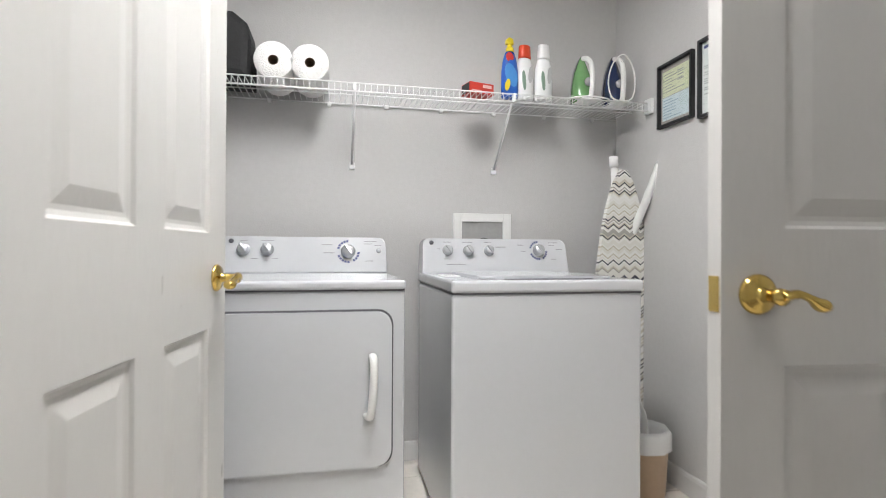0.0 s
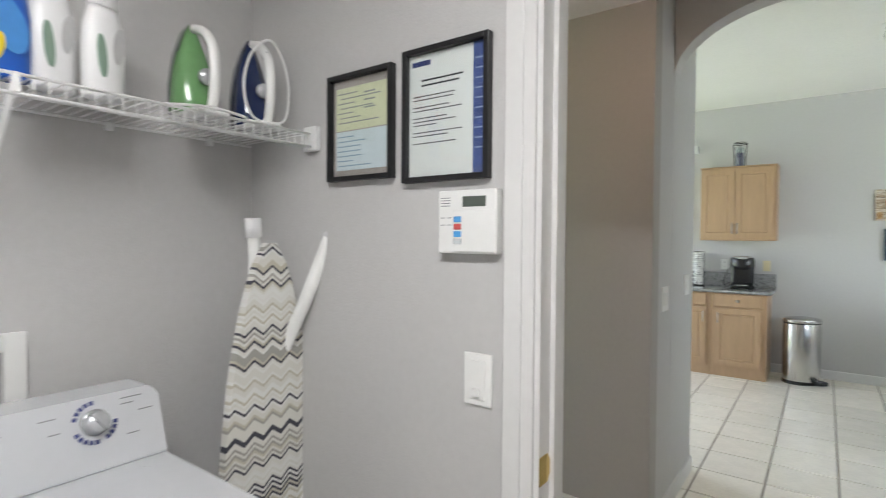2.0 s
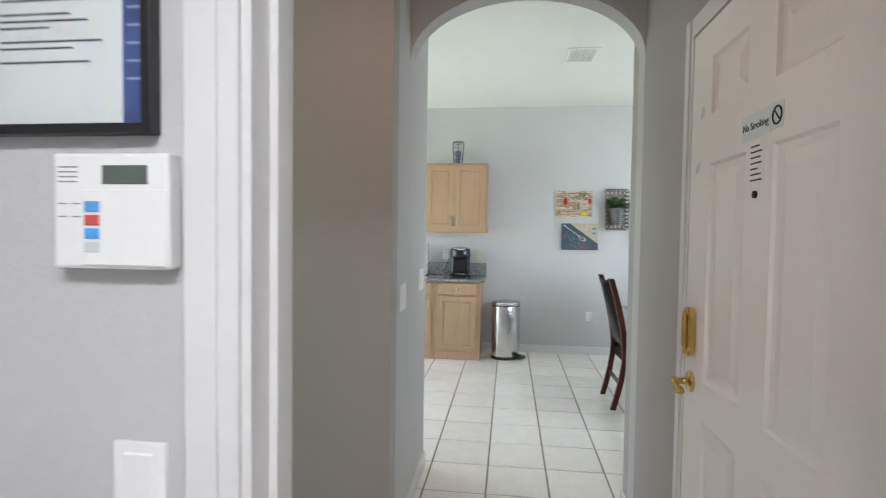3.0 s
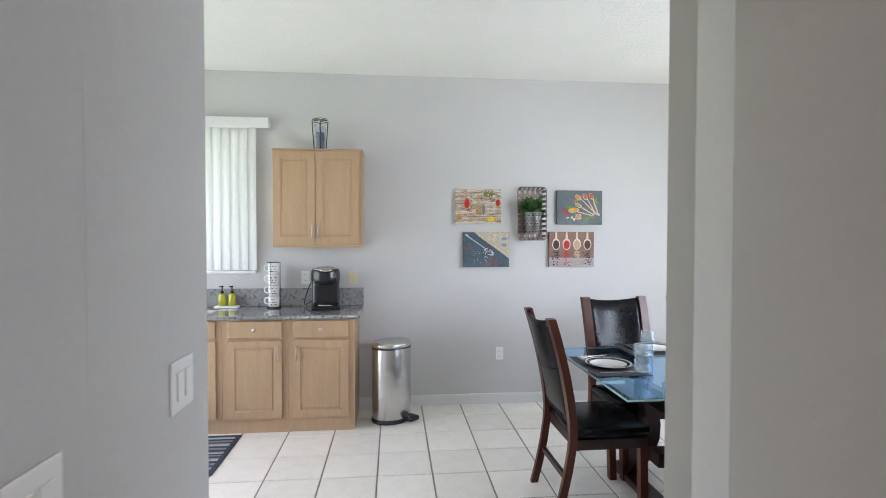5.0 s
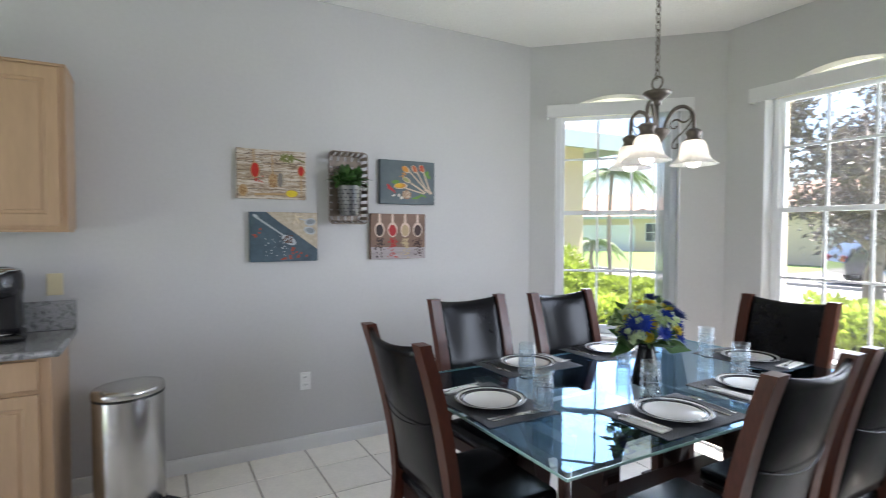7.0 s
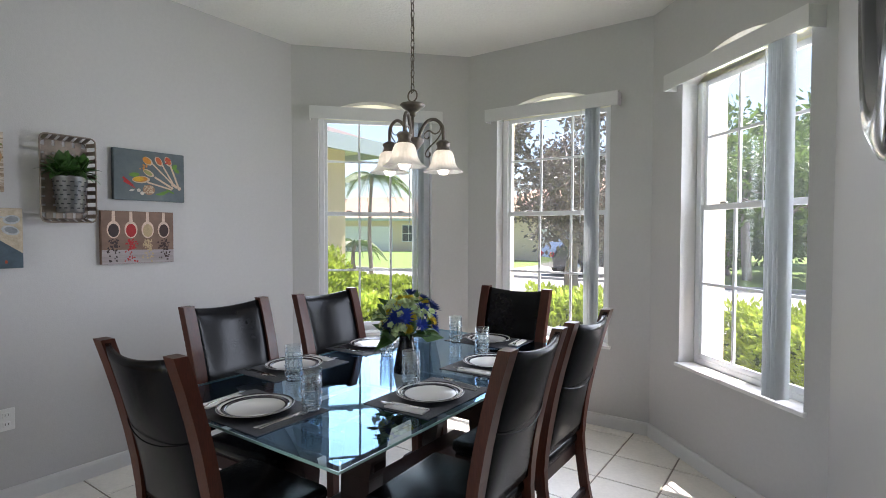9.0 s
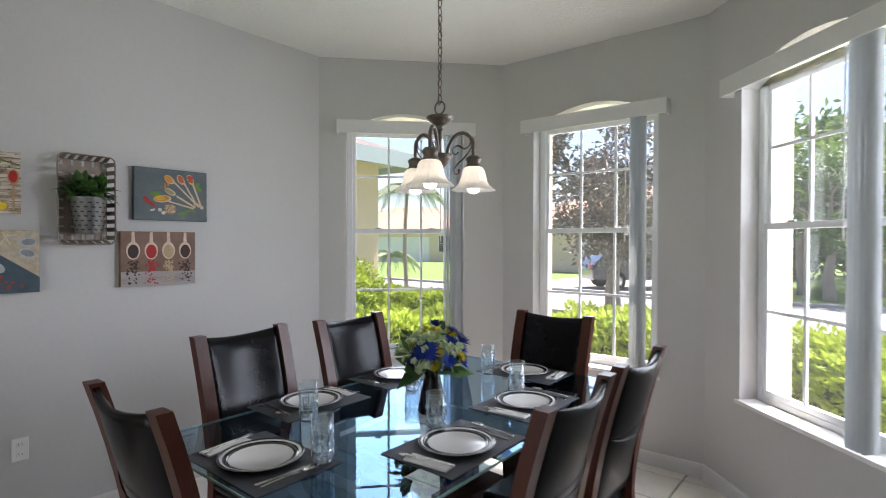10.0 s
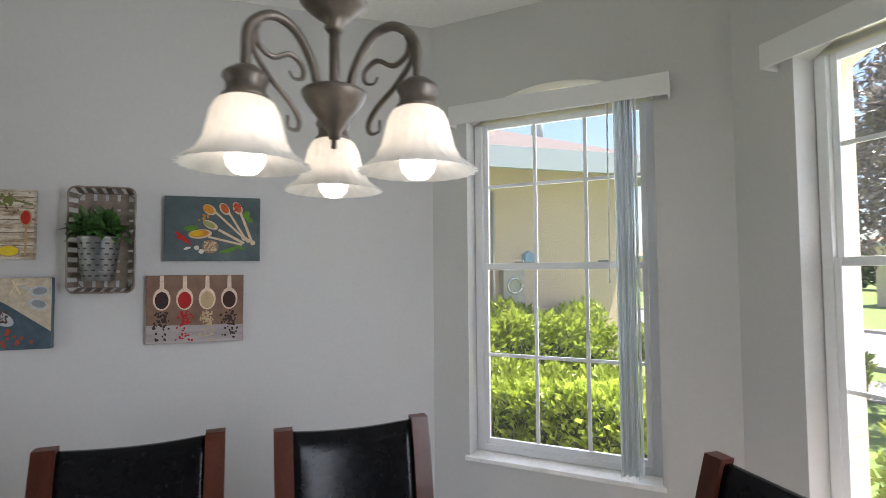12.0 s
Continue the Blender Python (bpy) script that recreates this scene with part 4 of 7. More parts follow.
def build_chair(m, label):
    c = thing("dining_chair", m, label, "chair", "chairs round the dining table")
    hw = 0.245
    zs = [0.0, 0.12, 0.25, 0.38, 0.46, 0.55, 0.65, 0.76, 0.87, 0.98, 1.075]
    for s in (-1, 1):
        bm = bm_new()
        rings = []
        for z in zs:
            y = back_curve(z)
            wid = 0.030 if z < 0.4 else 0.030 + 0.026 * min(1, (z - 0.4) / 0.25)
            xo = s * (hw - 0.018 + 0.018 * min(1.0, z / 1.0))
            xi = xo - s * wid
            d = 0.021
            rings.append([bm.verts.new(q) for q in ((xo, y - d, z), (xo, y + d, z), (xi, y + d, z), (xi, y - d, z))])
        for a, b in zip(rings, rings[1:]):
            for k in range(4):
                bm.faces.new((a[k], a[(k + 1) % 4], b[(k + 1) % 4], b[k]))
        bm.faces.new(rings[0])
        bm.faces.new(rings[-1])
        part("back_post", bm, M_WOOD, c, "reddish cherry wood post")
    # padded back, hollowed across its width
    bm = bm_new()
    nx, nz = 12, 12
    fr, bk = [], []
    for j in range(nz + 1):
        z = 0.50 + 0.565 * j / nz
        rf, rb = [], []
        for i in range(nx + 1):
            t = 2 * i / nx - 1
            half = hw - 0.052 + 0.004 * j / nz
            x = t * half
            edge = max(abs(t), abs(2 * j / nz - 1)) ** 8
            hollow = -0.034 * (1 - t * t) * min(1.0, j / nz * 1.6)
            y = back_curve(z) + hollow
            zz = z - (0.020 * (1 - t * t) if j == nz else 0)
            rf.append(bm.verts.new((x, y + 0.020 - 0.012 * edge, zz)))
            rb.append(bm.verts.new((x, y - 0.020 + 0.010 * edge, zz)))
        fr.append(rf)
        bk.append(rb)
    for g in (fr, bk):
        for a, b in zip(g, g[1:]):
            for i in range(nx):
                bm.faces.new((a[i], a[i + 1], b[i + 1], b[i])).smooth = True
    for j in range(nz):
        bm.faces.new((fr[j][0], fr[j + 1][0], bk[j + 1][0], bk[j][0]))
        bm.faces.new((fr[j][nx], fr[j + 1][nx], bk[j + 1][nx], bk[j][nx]))
    for i in range(nx):
        bm.faces.new((fr[0][i], fr[0][i + 1], bk[0][i + 1], bk[0][i]))
        bm.faces.new((fr[nz][i], fr[nz][i + 1], bk[nz][i + 1], bk[nz][i])).smooth = True
    back = part("backrest", bm, M_LEATHER, c, "padded black leather back")
    part("seam", TU([(x * (hw - 0.056), back_curve(0.80) - 0.034 * (1 - x * x) * 0.85 - 0.021, 0.80 - 0.03 * (1 - x * x)) for x in [k / 8 - 1 for k in range(17)]], 0.0022, 6), M_LEATHER, back)
    bm = bm_new()
    box(bm, -hw + 0.012, hw - 0.012, -0.20, 0.235, 0.425, 0.485, 0.024, 3)
    for f in bm.faces:
        f.smooth = True
    part("seat", bm, M_LEATHER, c, "black leather cushion")
    part("seat_frame", B(-hw + 0.02, hw - 0.02, -0.19, 0.215, 0.365, 0.424, 0.004), M_WOODD, c)
    for s in (-1, 1):
        bm = bm_new()
        prism(bm, [(s * 0.222, 0.215), (s * 0.180, 0.215), (s * 0.180, 0.172), (s * 0.222, 0.172)], 0.0, 0.366, "z")
        for v in bm.verts:
            if v.co.z < 0.1:
                v.co.x += s * -0.006
                v.co.y += 0.012
        part("front_leg", bm, M_WOOD, c)
    part("stretcher", B(-0.2, 0.2, -0.243, -0.222, 0.19, 0.225, 0.003), M_WOODD, c)
    return c


CH = "cherry wood dining chair with black leather"
chair = build_chair(pose(5.40, 0.145, 0, 0, 0, 181), CH + " at the table's head")
for x, y, rz, lab in ((5.80, -0.31, 94, CH + " by the picture wall"), (5.765, -0.93, 92, CH + " by the bay window"), (5.27, -1.445, -1, CH + " before the middle window"),
                      (4.795, -0.35, -88, CH + " on the arch side"), (4.81, -0.935, -90, CH + " on the arch side")):
    tagged(copy_thing(chair, pose(x, y, 0, 0, 0, rz)), lab)

TZ = 0.762
TX0, TX1, TY0, TY1 = 4.785, 5.90, -1.69, 0.23
table = thing("dining_table", pose(0, 0, 0), "glass-topped dining table on a curved dark wood base", "table")
# the blue of a sky reflection is put into the tabletop's gloss colour
M_TGLASS = glass_mat("table_glass", (0.64, 0.76, 0.77), 0.15, 0.0, 1.0, gloss_tint=(0.40, 0.68, 1.0))
M_GEDGE = mat("glass_edge", (0.30, 0.48, 0.44), 0.08, var=0.1, spec=0.8)
bm = bm_new()
b_ = 0.022
for z0, z1, i0, i1 in ((TZ - 0.011, TZ - 0.004, 0.004, 0.0), (TZ - 0.004, TZ, 0.0, b_)):
    ra = [bm.verts.new(q) for q in ((TX0 + i0, TY0 + i0, z0), (TX1 - i0, TY0 + i0, z0), (TX1 - i0, TY1 - i0, z0), (TX0 + i0, TY1 - i0, z0))]
    rb = [bm.verts.new(q) for q in ((TX0 + i1, TY0 + i1, z1), (TX1 - i1, TY0 + i1, z1), (TX1 - i1, TY1 - i1, z1), (TX0 + i1, TY1 - i1, z1))]
    for k in range(4):
        bm.faces.new((ra[k], ra[(k + 1) % 4], rb[(k + 1) % 4], rb[k]))
    if z1 == TZ:
        bm.faces.new(rb)
top = part("tabletop", bm, M_TGLASS, table, "clear greenish glass top with bevelled edge")
bm = bm_new()
for x0, x1, y0, y1 in ((TX0 + 0.001, TX1 - 0.001, TY0 - 0.0006, TY0 + 0.003), (TX0 + 0.001, TX1 - 0.001, TY1 - 0.003, TY1 + 0.0006), (TX0 - 0.0006, TX0 + 0.003, TY0, TY1), (TX1 - 0.003, TX1 + 0.0006, TY0, TY1)):
    box(bm, x0, x1, y0, y1, TZ - 0.012, TZ - 0.0035)
part("glass_edge", bm, M_GEDGE, top, "green glass edge")
cx, cy = (TX0 + TX1) / 2, (TY0 + TY1) / 2
for sy in (-1, 1):
    for sx in (-1, 1):
        bm = bm_new()
        rings = []
        for t in [k / 8 for k in range(9)]:
            z = 0.03 + 0.72 * t
            o = 0.30 - 0.14 * math.sin(math.pi * t) + 0.04 * t
            x, y = cx + sx * o, cy + sy * (0.56 - 0.10 * math.sin(math.pi * t) + 0.04 * t)
            a, d = 0.075, 0.04
            rings.append([bm.verts.new((x + sx * p, y + sy * q, z)) for p, q in ((-a, -d), (a, -d), (a, d), (-a, d))])
        for p, q in zip(rings, rings[1:]):
            for k in range(4):
                bm.faces.new((p[k], p[(k + 1) % 4], q[(k + 1) % 4], q[k]))
        bm.faces.new(rings[0])
        bm.faces.new(rings[-1])
        part("leg", bm, M_WOODD, table, "curved dark wood leg")
    part("base_bar", B(cx - 0.42, cx + 0.42, cy + sy * 0.56 - 0.05, cy + sy * 0.56 + 0.05, 0.0, 0.045, 0.006), M_WOODD, table)
    part("cross_bar", B(cx - 0.30, cx + 0.30, cy + sy * 0.50 - 0.035, cy + sy * 0.50 + 0.035, 0.52, 0.60, 0.006), M_WOODD, table)
part("stretcher", B(cx - 0.06, cx + 0.06, cy - 0.54, cy + 0.54, 0.20, 0.28, 0.006), M_WOODD, table)

M_MAT = mat("woven_vinyl", (0.045, 0.048, 0.055), 0.55, var=0.3, scale=160, bump=0.6, bscale=260, vscale2=300)
M_CHINA = mat("white_china", (0.80, 0.79, 0.76), 0.08, var=0.01, coat=0.6)
M_RIM = mat("black_china_band", (0.014, 0.014, 0.018), 0.1, var=0.05, coat=0.6)
M_NAPKIN = mat("napkin_cloth", (0.72, 0.71, 0.68), 0.9, var=0.05, scale=20, bump=0.4, bscale=200)
M_CUT = mat("cutlery_steel", (0.62, 0.61, 0.59), 0.12, 1.0, var=0.03)
M_CRYSTAL = glass_mat("tumbler_glass", (0.93, 0.97, 0.99), 0.10, 0.01, 0.95)
M_CUTGLASS = glass_mat("cut_glass", (0.72, 0.80, 0.85), 0.42, 0.03, 0.6)


def fork(z, x, flip=1):
    bm = bm_new()
    tube(bm, spline([(x, -0.10, z), (x, -0.03, z + 0.004), (x, 0.03, z + 0.003), (x, 0.055, z + 0.004)], 4), [0.005, 0.005, 0.0045, 0.004, 0.0035, 0.003, 0.003, 0.003, 0.003, 0.004, 0.005, 0.008, 0.011], 8, flat=0.35)
    for k in range(4):
        xx = x + (k - 1.5) * 0.0058
        tube(bm, [(x + (k - 1.5) * 0.005, 0.05, z + 0.004), (xx, 0.075, z + 0.001), (xx, 0.10, z + 0.005)], [0.0022, 0.002, 0.001], 6, flat=0.6)
    return bm


def knife(z, x):
    bm = bm_new()
    prism(bm, [(x - 0.007, -0.10), (x + 0.007, -0.10), (x + 0.005, 0.0), (x + 0.009, 0.01), (x + 0.009, 0.08), (x + 0.002, 0.105), (x - 0.007, 0.10), (x - 0.007, 0.01)], z, z + 0.003, "z", 0.001)
    return bm


def spoon(z, x):
    bm = bm_new()
    tube(bm, spline([(x, -0.10, z), (x, -0.03, z + 0.005), (x, 0.04, z + 0.004)], 5), [0.0055, 0.005, 0.0045, 0.004, 0.0035, 0.003, 0.003, 0.003, 0.003, 0.003, 0.003], 8, flat=0.4)
    lathe(bm, [(0.0, -0.004), (0.010, -0.003), (0.017, 0.003), (0.0165, 0.0036), (0.0095, -0.0015), (0.0, -0.0025)], 20, (x, 0.068, z + 0.005), 1.0, 1.75)
    return bm


def setting(x, y, rz, gx, gy):
    """One place: mat, plate, cutlery, napkin, tumbler. +y of the place looks to the table's middle."""
    m = pose(x, y, TZ, 0, 0, rz)
    pm = tagged(part("placemat", B(-0.225, 0.225, -0.155, 0.155, 0.0002, 0.003), M_MAT), "dark grey woven placemat on the glass table", "placemat", "place settings")
    pm.matrix_world = m
    pl = thing("plate", m @ Matrix.Translation((0, 0, 0.003)), "white china plate with two black bands on a placemat", "plate", "place settings")
    part("dish", L([(0.0, 0.002), (0.075, 0.002), (0.078, 0.0), (0.085, 0.0), (0.098, 0.006), (0.137, 0.017), (0.139, 0.0185), (0.137, 0.0195), (0.100, 0.0095), (0.088, 0.005), (0.0, 0.005)], 48), M_CHINA, pl)
    for r0, r1 in ((0.104, 0.121), (0.130, 0.1375)):
        f = lambda r: 0.0095 + (r - 0.100) * (0.010 / 0.037) + 0.0006
        part("band", L([(r0, f(r0) - 0.001), (r0, f(r0)), (r1, f(r1)), (r1, f(r1) - 0.001)], 48, cap=False), M_RIM, pl, "black rim band")
    rot = m @ pose(-0.185, -0.01, 0.003, 0, 0, 6)
    nk = tagged(part("napkin", B(-0.028, 0.03, -0.10, 0.07, 0.0, 0.008, 0.003), M_NAPKIN), "folded white napkin on a placemat", "napkin", "place settings")
    nk.matrix_world = rot
    fk = tagged(part("fork", fork(0.0095, 0.0), M_CUT), "stainless steel fork on a folded napkin", "fork", "place settings")
    fk.matrix_world = m @ pose(-0.185, -0.01, 0.003, 0, 0, 12)
    kn = tagged(part("knife", knife(0.0, 0.0), M_CUT), "stainless steel knife on a placemat", "knife", "place settings")
    kn.matrix_world = m @ pose(0.165, -0.02, 0.0032, 0, 0, -3)
    sp = tagged(part("spoon", spoon(0.005, 0.0), M_CUT), "stainless steel spoon on a placemat", "spoon", "place settings")
    sp.matrix_world = m @ pose(0.195, -0.02, 0.0032, 0, 0, -4)
    gl = thing("tumbler", pose(gx, gy, TZ + 0.0005), "clear cut-glass tumbler on the table", "glass", "place settings")
    prof = [(0.0, 0.0), (0.031, 0.0), (0.034, 0.004), (0.036, 0.07), (0.0375, 0.158), (0.036, 0.158), (0.0335, 0.07), (0.031, 0.020), (0.0, 0.018)]
    part("cup", L(prof, 28), M_CRYSTAL, gl)
    for k in range(10):
        a = 2 * math.pi * k / 10
        bm = bm_new()
        for z0, z1 in ((0.018, 0.045), (0.052, 0.079), (0.086, 0.113)):
            z = (z0 + z1) / 2
            r = 0.0345 + 0.00002
            tube(bm, [(r * math.cos(a), r * math.sin(a), z0), ((r + 0.0028) * math.cos(a), (r + 0.0028) * math.sin(a), z), ((r + 0.0008) * math.cos(a), (r + 0.0008) * math.sin(a), z1)], [0.001, 0.0042, 0.001], 6)
        part("cut_facet", bm, M_CUTGLASS, gl)
    part("thick_base", L([(0.0, 0.001), (0.0315, 0.001), (0.0335, 0.005), (0.0325, 0.016), (0.0, 0.0165)], 20), M_CUTGLASS, gl, "heavy clear glass base")
    for z in (0.0485, 0.0825, 0.117):
        r = 0.0345 + 0.002 * z / 0.12
        part("cut_ring", TU([(r * math.cos(a), r * math.sin(a), z) for a in (2 * math.pi * i / 24 for i in range(24))], 0.0018, 5, True), M_CUTGLASS, gl)


for row in ((5.40, 0.06, 180, 5.225, -0.055), (5.79, -0.43, 90, 5.605, -0.28), (5.81, -1.02, 90, 5.57, -0.87), (5.32, -1.53, 0, 5.46, -1.37), (4.97, -0.45, -90, 5.11, -0.50), (5.03, -1.04, -90, 5.14, -1.145)):
    setting(*row)

# vase of cloth flowers
vase = thing("flower_vase", pose(5.28, -0.68, TZ + 0.0005), "black vase with blue, yellow and pale green artificial flowers", "vase")
part("vessel", L([(0.0, 0), (0.058, 0), (0.062, 0.006), (0.05, 0.08), (0.036, 0.145), (0.034, 0.165), (0.04, 0.18), (0.036, 0.18), (0.03, 0.165), (0.0, 0.12)], 28), M_BLACKP, vase, "glossy black tapered vase")
rng = random.Random(9)
M_PET = {k: mat("petal_" + k, c, 0.6, var=0.25, scale=40, sub=0.25) for k, c in (("blue", (0.020, 0.055, 0.36)), ("dark", (0.010, 0.022, 0.12)), ("leaf", (0.06, 0.12, 0.03)), ("yellow", (0.62, 0.48, 0.03)), ("pale", (0.55, 0.66, 0.36)))}
M_STEM = mat("flower_leaf", (0.05, 0.12, 0.03), 0.5, var=0.3, scale=30, sub=0.2)


def bloom(center, axis, r, n, layers, cup, color, parent, wid=0.4):
    bm = bm_new()
    axis = Vector(axis).normalized()
    s = axis.cross(Vector((0.3, 0.5, 0.8))).normalized()
    q = axis.cross(s)
    for ly in range(layers):
        rr = r * (1 - 0.22 * ly)
        for k in range(n):
            a = 2 * math.pi * (k + 0.5 * (ly % 2) + rng.uniform(-0.15, 0.15)) / n
            d = (math.cos(a) * s + math.sin(a) * q)
            w = axis.cross(d)
            lift = cup + 0.25 * ly + rng.uniform(-0.1, 0.1)
            p0 = Vector(center) + axis * 0.003 * ly
            p1 = p0 + d * rr * 0.55 + axis * rr * lift * 0.5
            p2 = p0 + d * rr + axis * rr * lift * 0.8
            v = [bm.verts.new(x) for x in (p0, p1 + w * rr * wid * 0.5, p2, p1 - w * rr * wid * 0.5, p1 - axis * rr * 0.05)]
            for f in ((0, 1, 4), (1, 2, 4), (2, 3, 4), (3, 0, 4)):
                bm.faces.new([v[i] for i in f])
    raw_part("flower", bm, M_PET[color], parent)
    if color in ("blue", "yellow"):
        part("flower_heart", L([(0.0, 0.0), (r * 0.18, 0.0), (r * 0.14, r * 0.1), (0.0, r * 0.14)], 10), M_PET["yellow" if color == "blue" and rng.random() < 0.3 else color], parent).matrix_local = Matrix.Translation(Vector(center)) @ axis.to_track_quat("Z", "Y").to_matrix().to_4x4()


# three large blue dahlias, yellow daisies, dark blue buds and pale green clusters
for a, z, r in ((2.0, 0.275, 0.070), (0.2, 0.285, 0.055), (4.4, 0.27, 0.058)):
    c = (0.105 * math.cos(a), 0.105 * math.sin(a), z)
    bloom(c, (c[0], c[1], 0.07), r, 22, 4, 0.22, "blue", vase, 0.20)
for k in range(60):
    z = rng.uniform(0.0, 1.0)
    a = 2.399963 * k
    rad = 0.132 * math.sqrt(1 - (z * 0.93) ** 2) * rng.uniform(0.72, 1.2)
    c = (rad * math.cos(a), rad * math.sin(a), 0.205 + 0.155 * z)
    ax = (c[0], c[1], c[2] - 0.17)
    color = rng.choice(["blue", "pale", "pale", "pale", "pale", "yellow", "dark", "yellow", "leaf"])
    if color in ("blue", "dark"):
        bloom(c, ax, rng.uniform(0.035, 0.050), 14, 3, 0.75, color, vase, 0.22)
    elif color == "yellow":
        bloom(c, ax, rng.uniform(0.026, 0.036), 16, 3, 0.6, color, vase, 0.30)
    elif color == "leaf":
        bloom(c, ax, rng.uniform(0.055, 0.075), 4, 1, 1.0, color, vase, 0.40)
    else:
        for _ in range(4):
            d = Vector((rng.uniform(-1, 1), rng.uniform(-1, 1), rng.uniform(-1, 1))) * 0.020
            bloom(Vector(c) + d, Vector(ax) + d * 4, rng.uniform(0.016, 0.024), 5, 2, 0.6, color, vase, 0.8)
for k in range(14):
    a = 2 * math.pi * k / 14
    bm = bm_new()
    leaves(bm, [(Vector((0.05 * math.cos(a), 0.05 * math.sin(a), 0.19)), Vector((math.cos(a), math.sin(a), 0.0)) * 2)], 0.13, rng, 0.0)
    raw_part("leaf", bm, M_STEM, vase)
part("stem", L([(0.026, 0.1), (0.028, 0.17), (0.055, 0.22), (0.065, 0.26), (0.04, 0.29), (0.0, 0.30)], 12), M_STEM, vase)

# chandelier
LX, LY = 5.325, -0.782
M_BRONZE = mat("aged_bronze", (0.14, 0.115, 0.092), 0.45, 0.5, var=0.35, scale=12, bump=0.1, bscale=70)
M_SHADE = mat("alabaster_glass", (0.86, 0.85, 0.81), 0.35, var=0.10, scale=14, sub=0.62)
M_BULB = mat("lit_bulb", (1, 0.95, 0.85), 0.4, emit=(1.0, 0.91, 0.78), estr=1.35)
lamp = thing("chandelier", pose(LX, LY, 0), "bronze three-arm chandelier with lit frosted bell shades on a chain", "chandelier")
part("ceiling_rose", L([(0.0, 2.87), (0.03, 2.872), (0.06, 2.89), (0.066, 2.917), (0.0, 2.917)], 24), M_BRONZE, lamp)
z = 2.13
k = 0
while z < 2.86:
    a = 0 if k % 2 == 0 else math.pi / 2
    pts = []
    for t in [2 * math.pi * i / 14 for i in range(14)]:
        w, h = 0.0095 * math.cos(t), 0.021 * math.sin(t)
        pts.append((w * math.cos(a), w * math.sin(a), z + h))
    part("chain_link", TU(pts, 0.0024, 6, True), M_BRONZE, lamp)
    z += 0.0355
    k += 1
part("cord", TU([(0.006 * math.sin(i * 1.3), 0.006 * math.cos(i * 1.1), 2.10 + 0.077 * i) for i in range(11)], 0.0022, 6), M_BRONZE, lamp)
part("ring", TU([(0.028 * math.cos(t), 0.0, 2.092 + 0.028 * math.sin(t)) for t in [2 * math.pi * i / 20 for i in range(20)]], 0.004, 8, True), M_BRONZE, lamp)
part("cup", L([(0.0, 2.068), (0.010, 2.065), (0.03, 2.058), (0.058, 2.052), (0.062, 2.046), (0.05, 2.034), (0.03, 2.018), (0.016, 2.008), (0.018, 1.998), (0.011, 1.99), (0.0, 1.99)], 28), M_BRONZE, lamp)
part("stem", L([(0.009, 1.86), (0.009, 1.992)], 14), M_BRONZE, lamp)
part("hub", L([(0.0, 1.795), (0.010, 1.797), (0.012, 1.808), (0.022, 1.824), (0.036, 1.842), (0.048, 1.858), (0.056, 1.872), (0.058, 1.880), (0.052, 1.884), (0.0, 1.884)], 28), M_BRONZE, lamp)
for k, az in enumerate((-5, 115, 235)):
    a = radians(az)
    R = Matrix.Rotation(a, 4, "Z")
    arm = part("arm", TU([R @ Vector((x, 0, z)) for x, z in [(p.x, p.z) for p in spline([(0.030, 0, 1.872), (0.042, 0, 1.92), (0.075, 0, 1.972), (0.118, 0, 1.985), (0.155, 0, 1.955), (0.160, 0, 1.905), (0.160, 0, 1.885)], 6)]], 0.0085, 10), M_BRONZE, lamp, "curved bronze arm")
    for pts in ([(0.140, 0, 1.967), (0.150, 0, 1.925), (0.12, 0, 1.880), (0.085, 0, 1.845), (0.068, 0, 1.818), (0.072, 0, 1.800), (0.088, 0, 1.803), (0.089, 0, 1.822)],
                [(0.146, 0, 1.955), (0.140, 0, 1.93), (0.115, 0, 1.915), (0.085, 0, 1.928), (0.062, 0, 1.912), (0.062, 0, 1.892), (0.078, 0, 1.888), (0.086, 0, 1.899)]):
        part("scroll", TU([R @ p for p in spline(pts, 5)], 0.0048, 8, flat=0.45), M_BRONZE, arm)
    c = R @ Vector((0.160, 0, 0))
    part("shade_holder", L([(0.0, 1.888), (0.018, 1.886), (0.034, 1.874), (0.036, 1.866), (0.031, 1.858), (0.031, 1.845), (0.037, 1.838), (0.035, 1.834), (0.0, 1.834)], 24, (c.x, c.y, 0)), M_BRONZE, arm)
    bm = bm_new()
    prof = [(0.031, 1.836), (0.043, 1.828), (0.051, 1.812), (0.056, 1.79), (0.061, 1.768), (0.072, 1.748), (0.089, 1.735), (0.100, 1.727)]
    lathe(bm, prof, 72, (c.x, c.y, 0), ripple=0.03, nrip=24)
    lathe(bm, [(r - 0.003, q) for r, q in prof], 72, (c.x, c.y, 0), ripple=0.03, nrip=24)
    for f in [f for f in bm.faces if len(f.verts) > 4]:
        bm.faces.remove(f)
    part("shade", bm, M_SHADE, lamp, "frosted ribbed glass bell shade")
    part("bulb", L([(0.0, 1.712), (0.016, 1.715), (0.026, 1.726), (0.030, 1.742), (0.027, 1.760), (0.018, 1.782), (0.014, 1.80), (0.014, 1.834), (0.0, 1.834)], 20, (c.x, c.y, 0)), M_BULB, lamp, "lit round bulb")

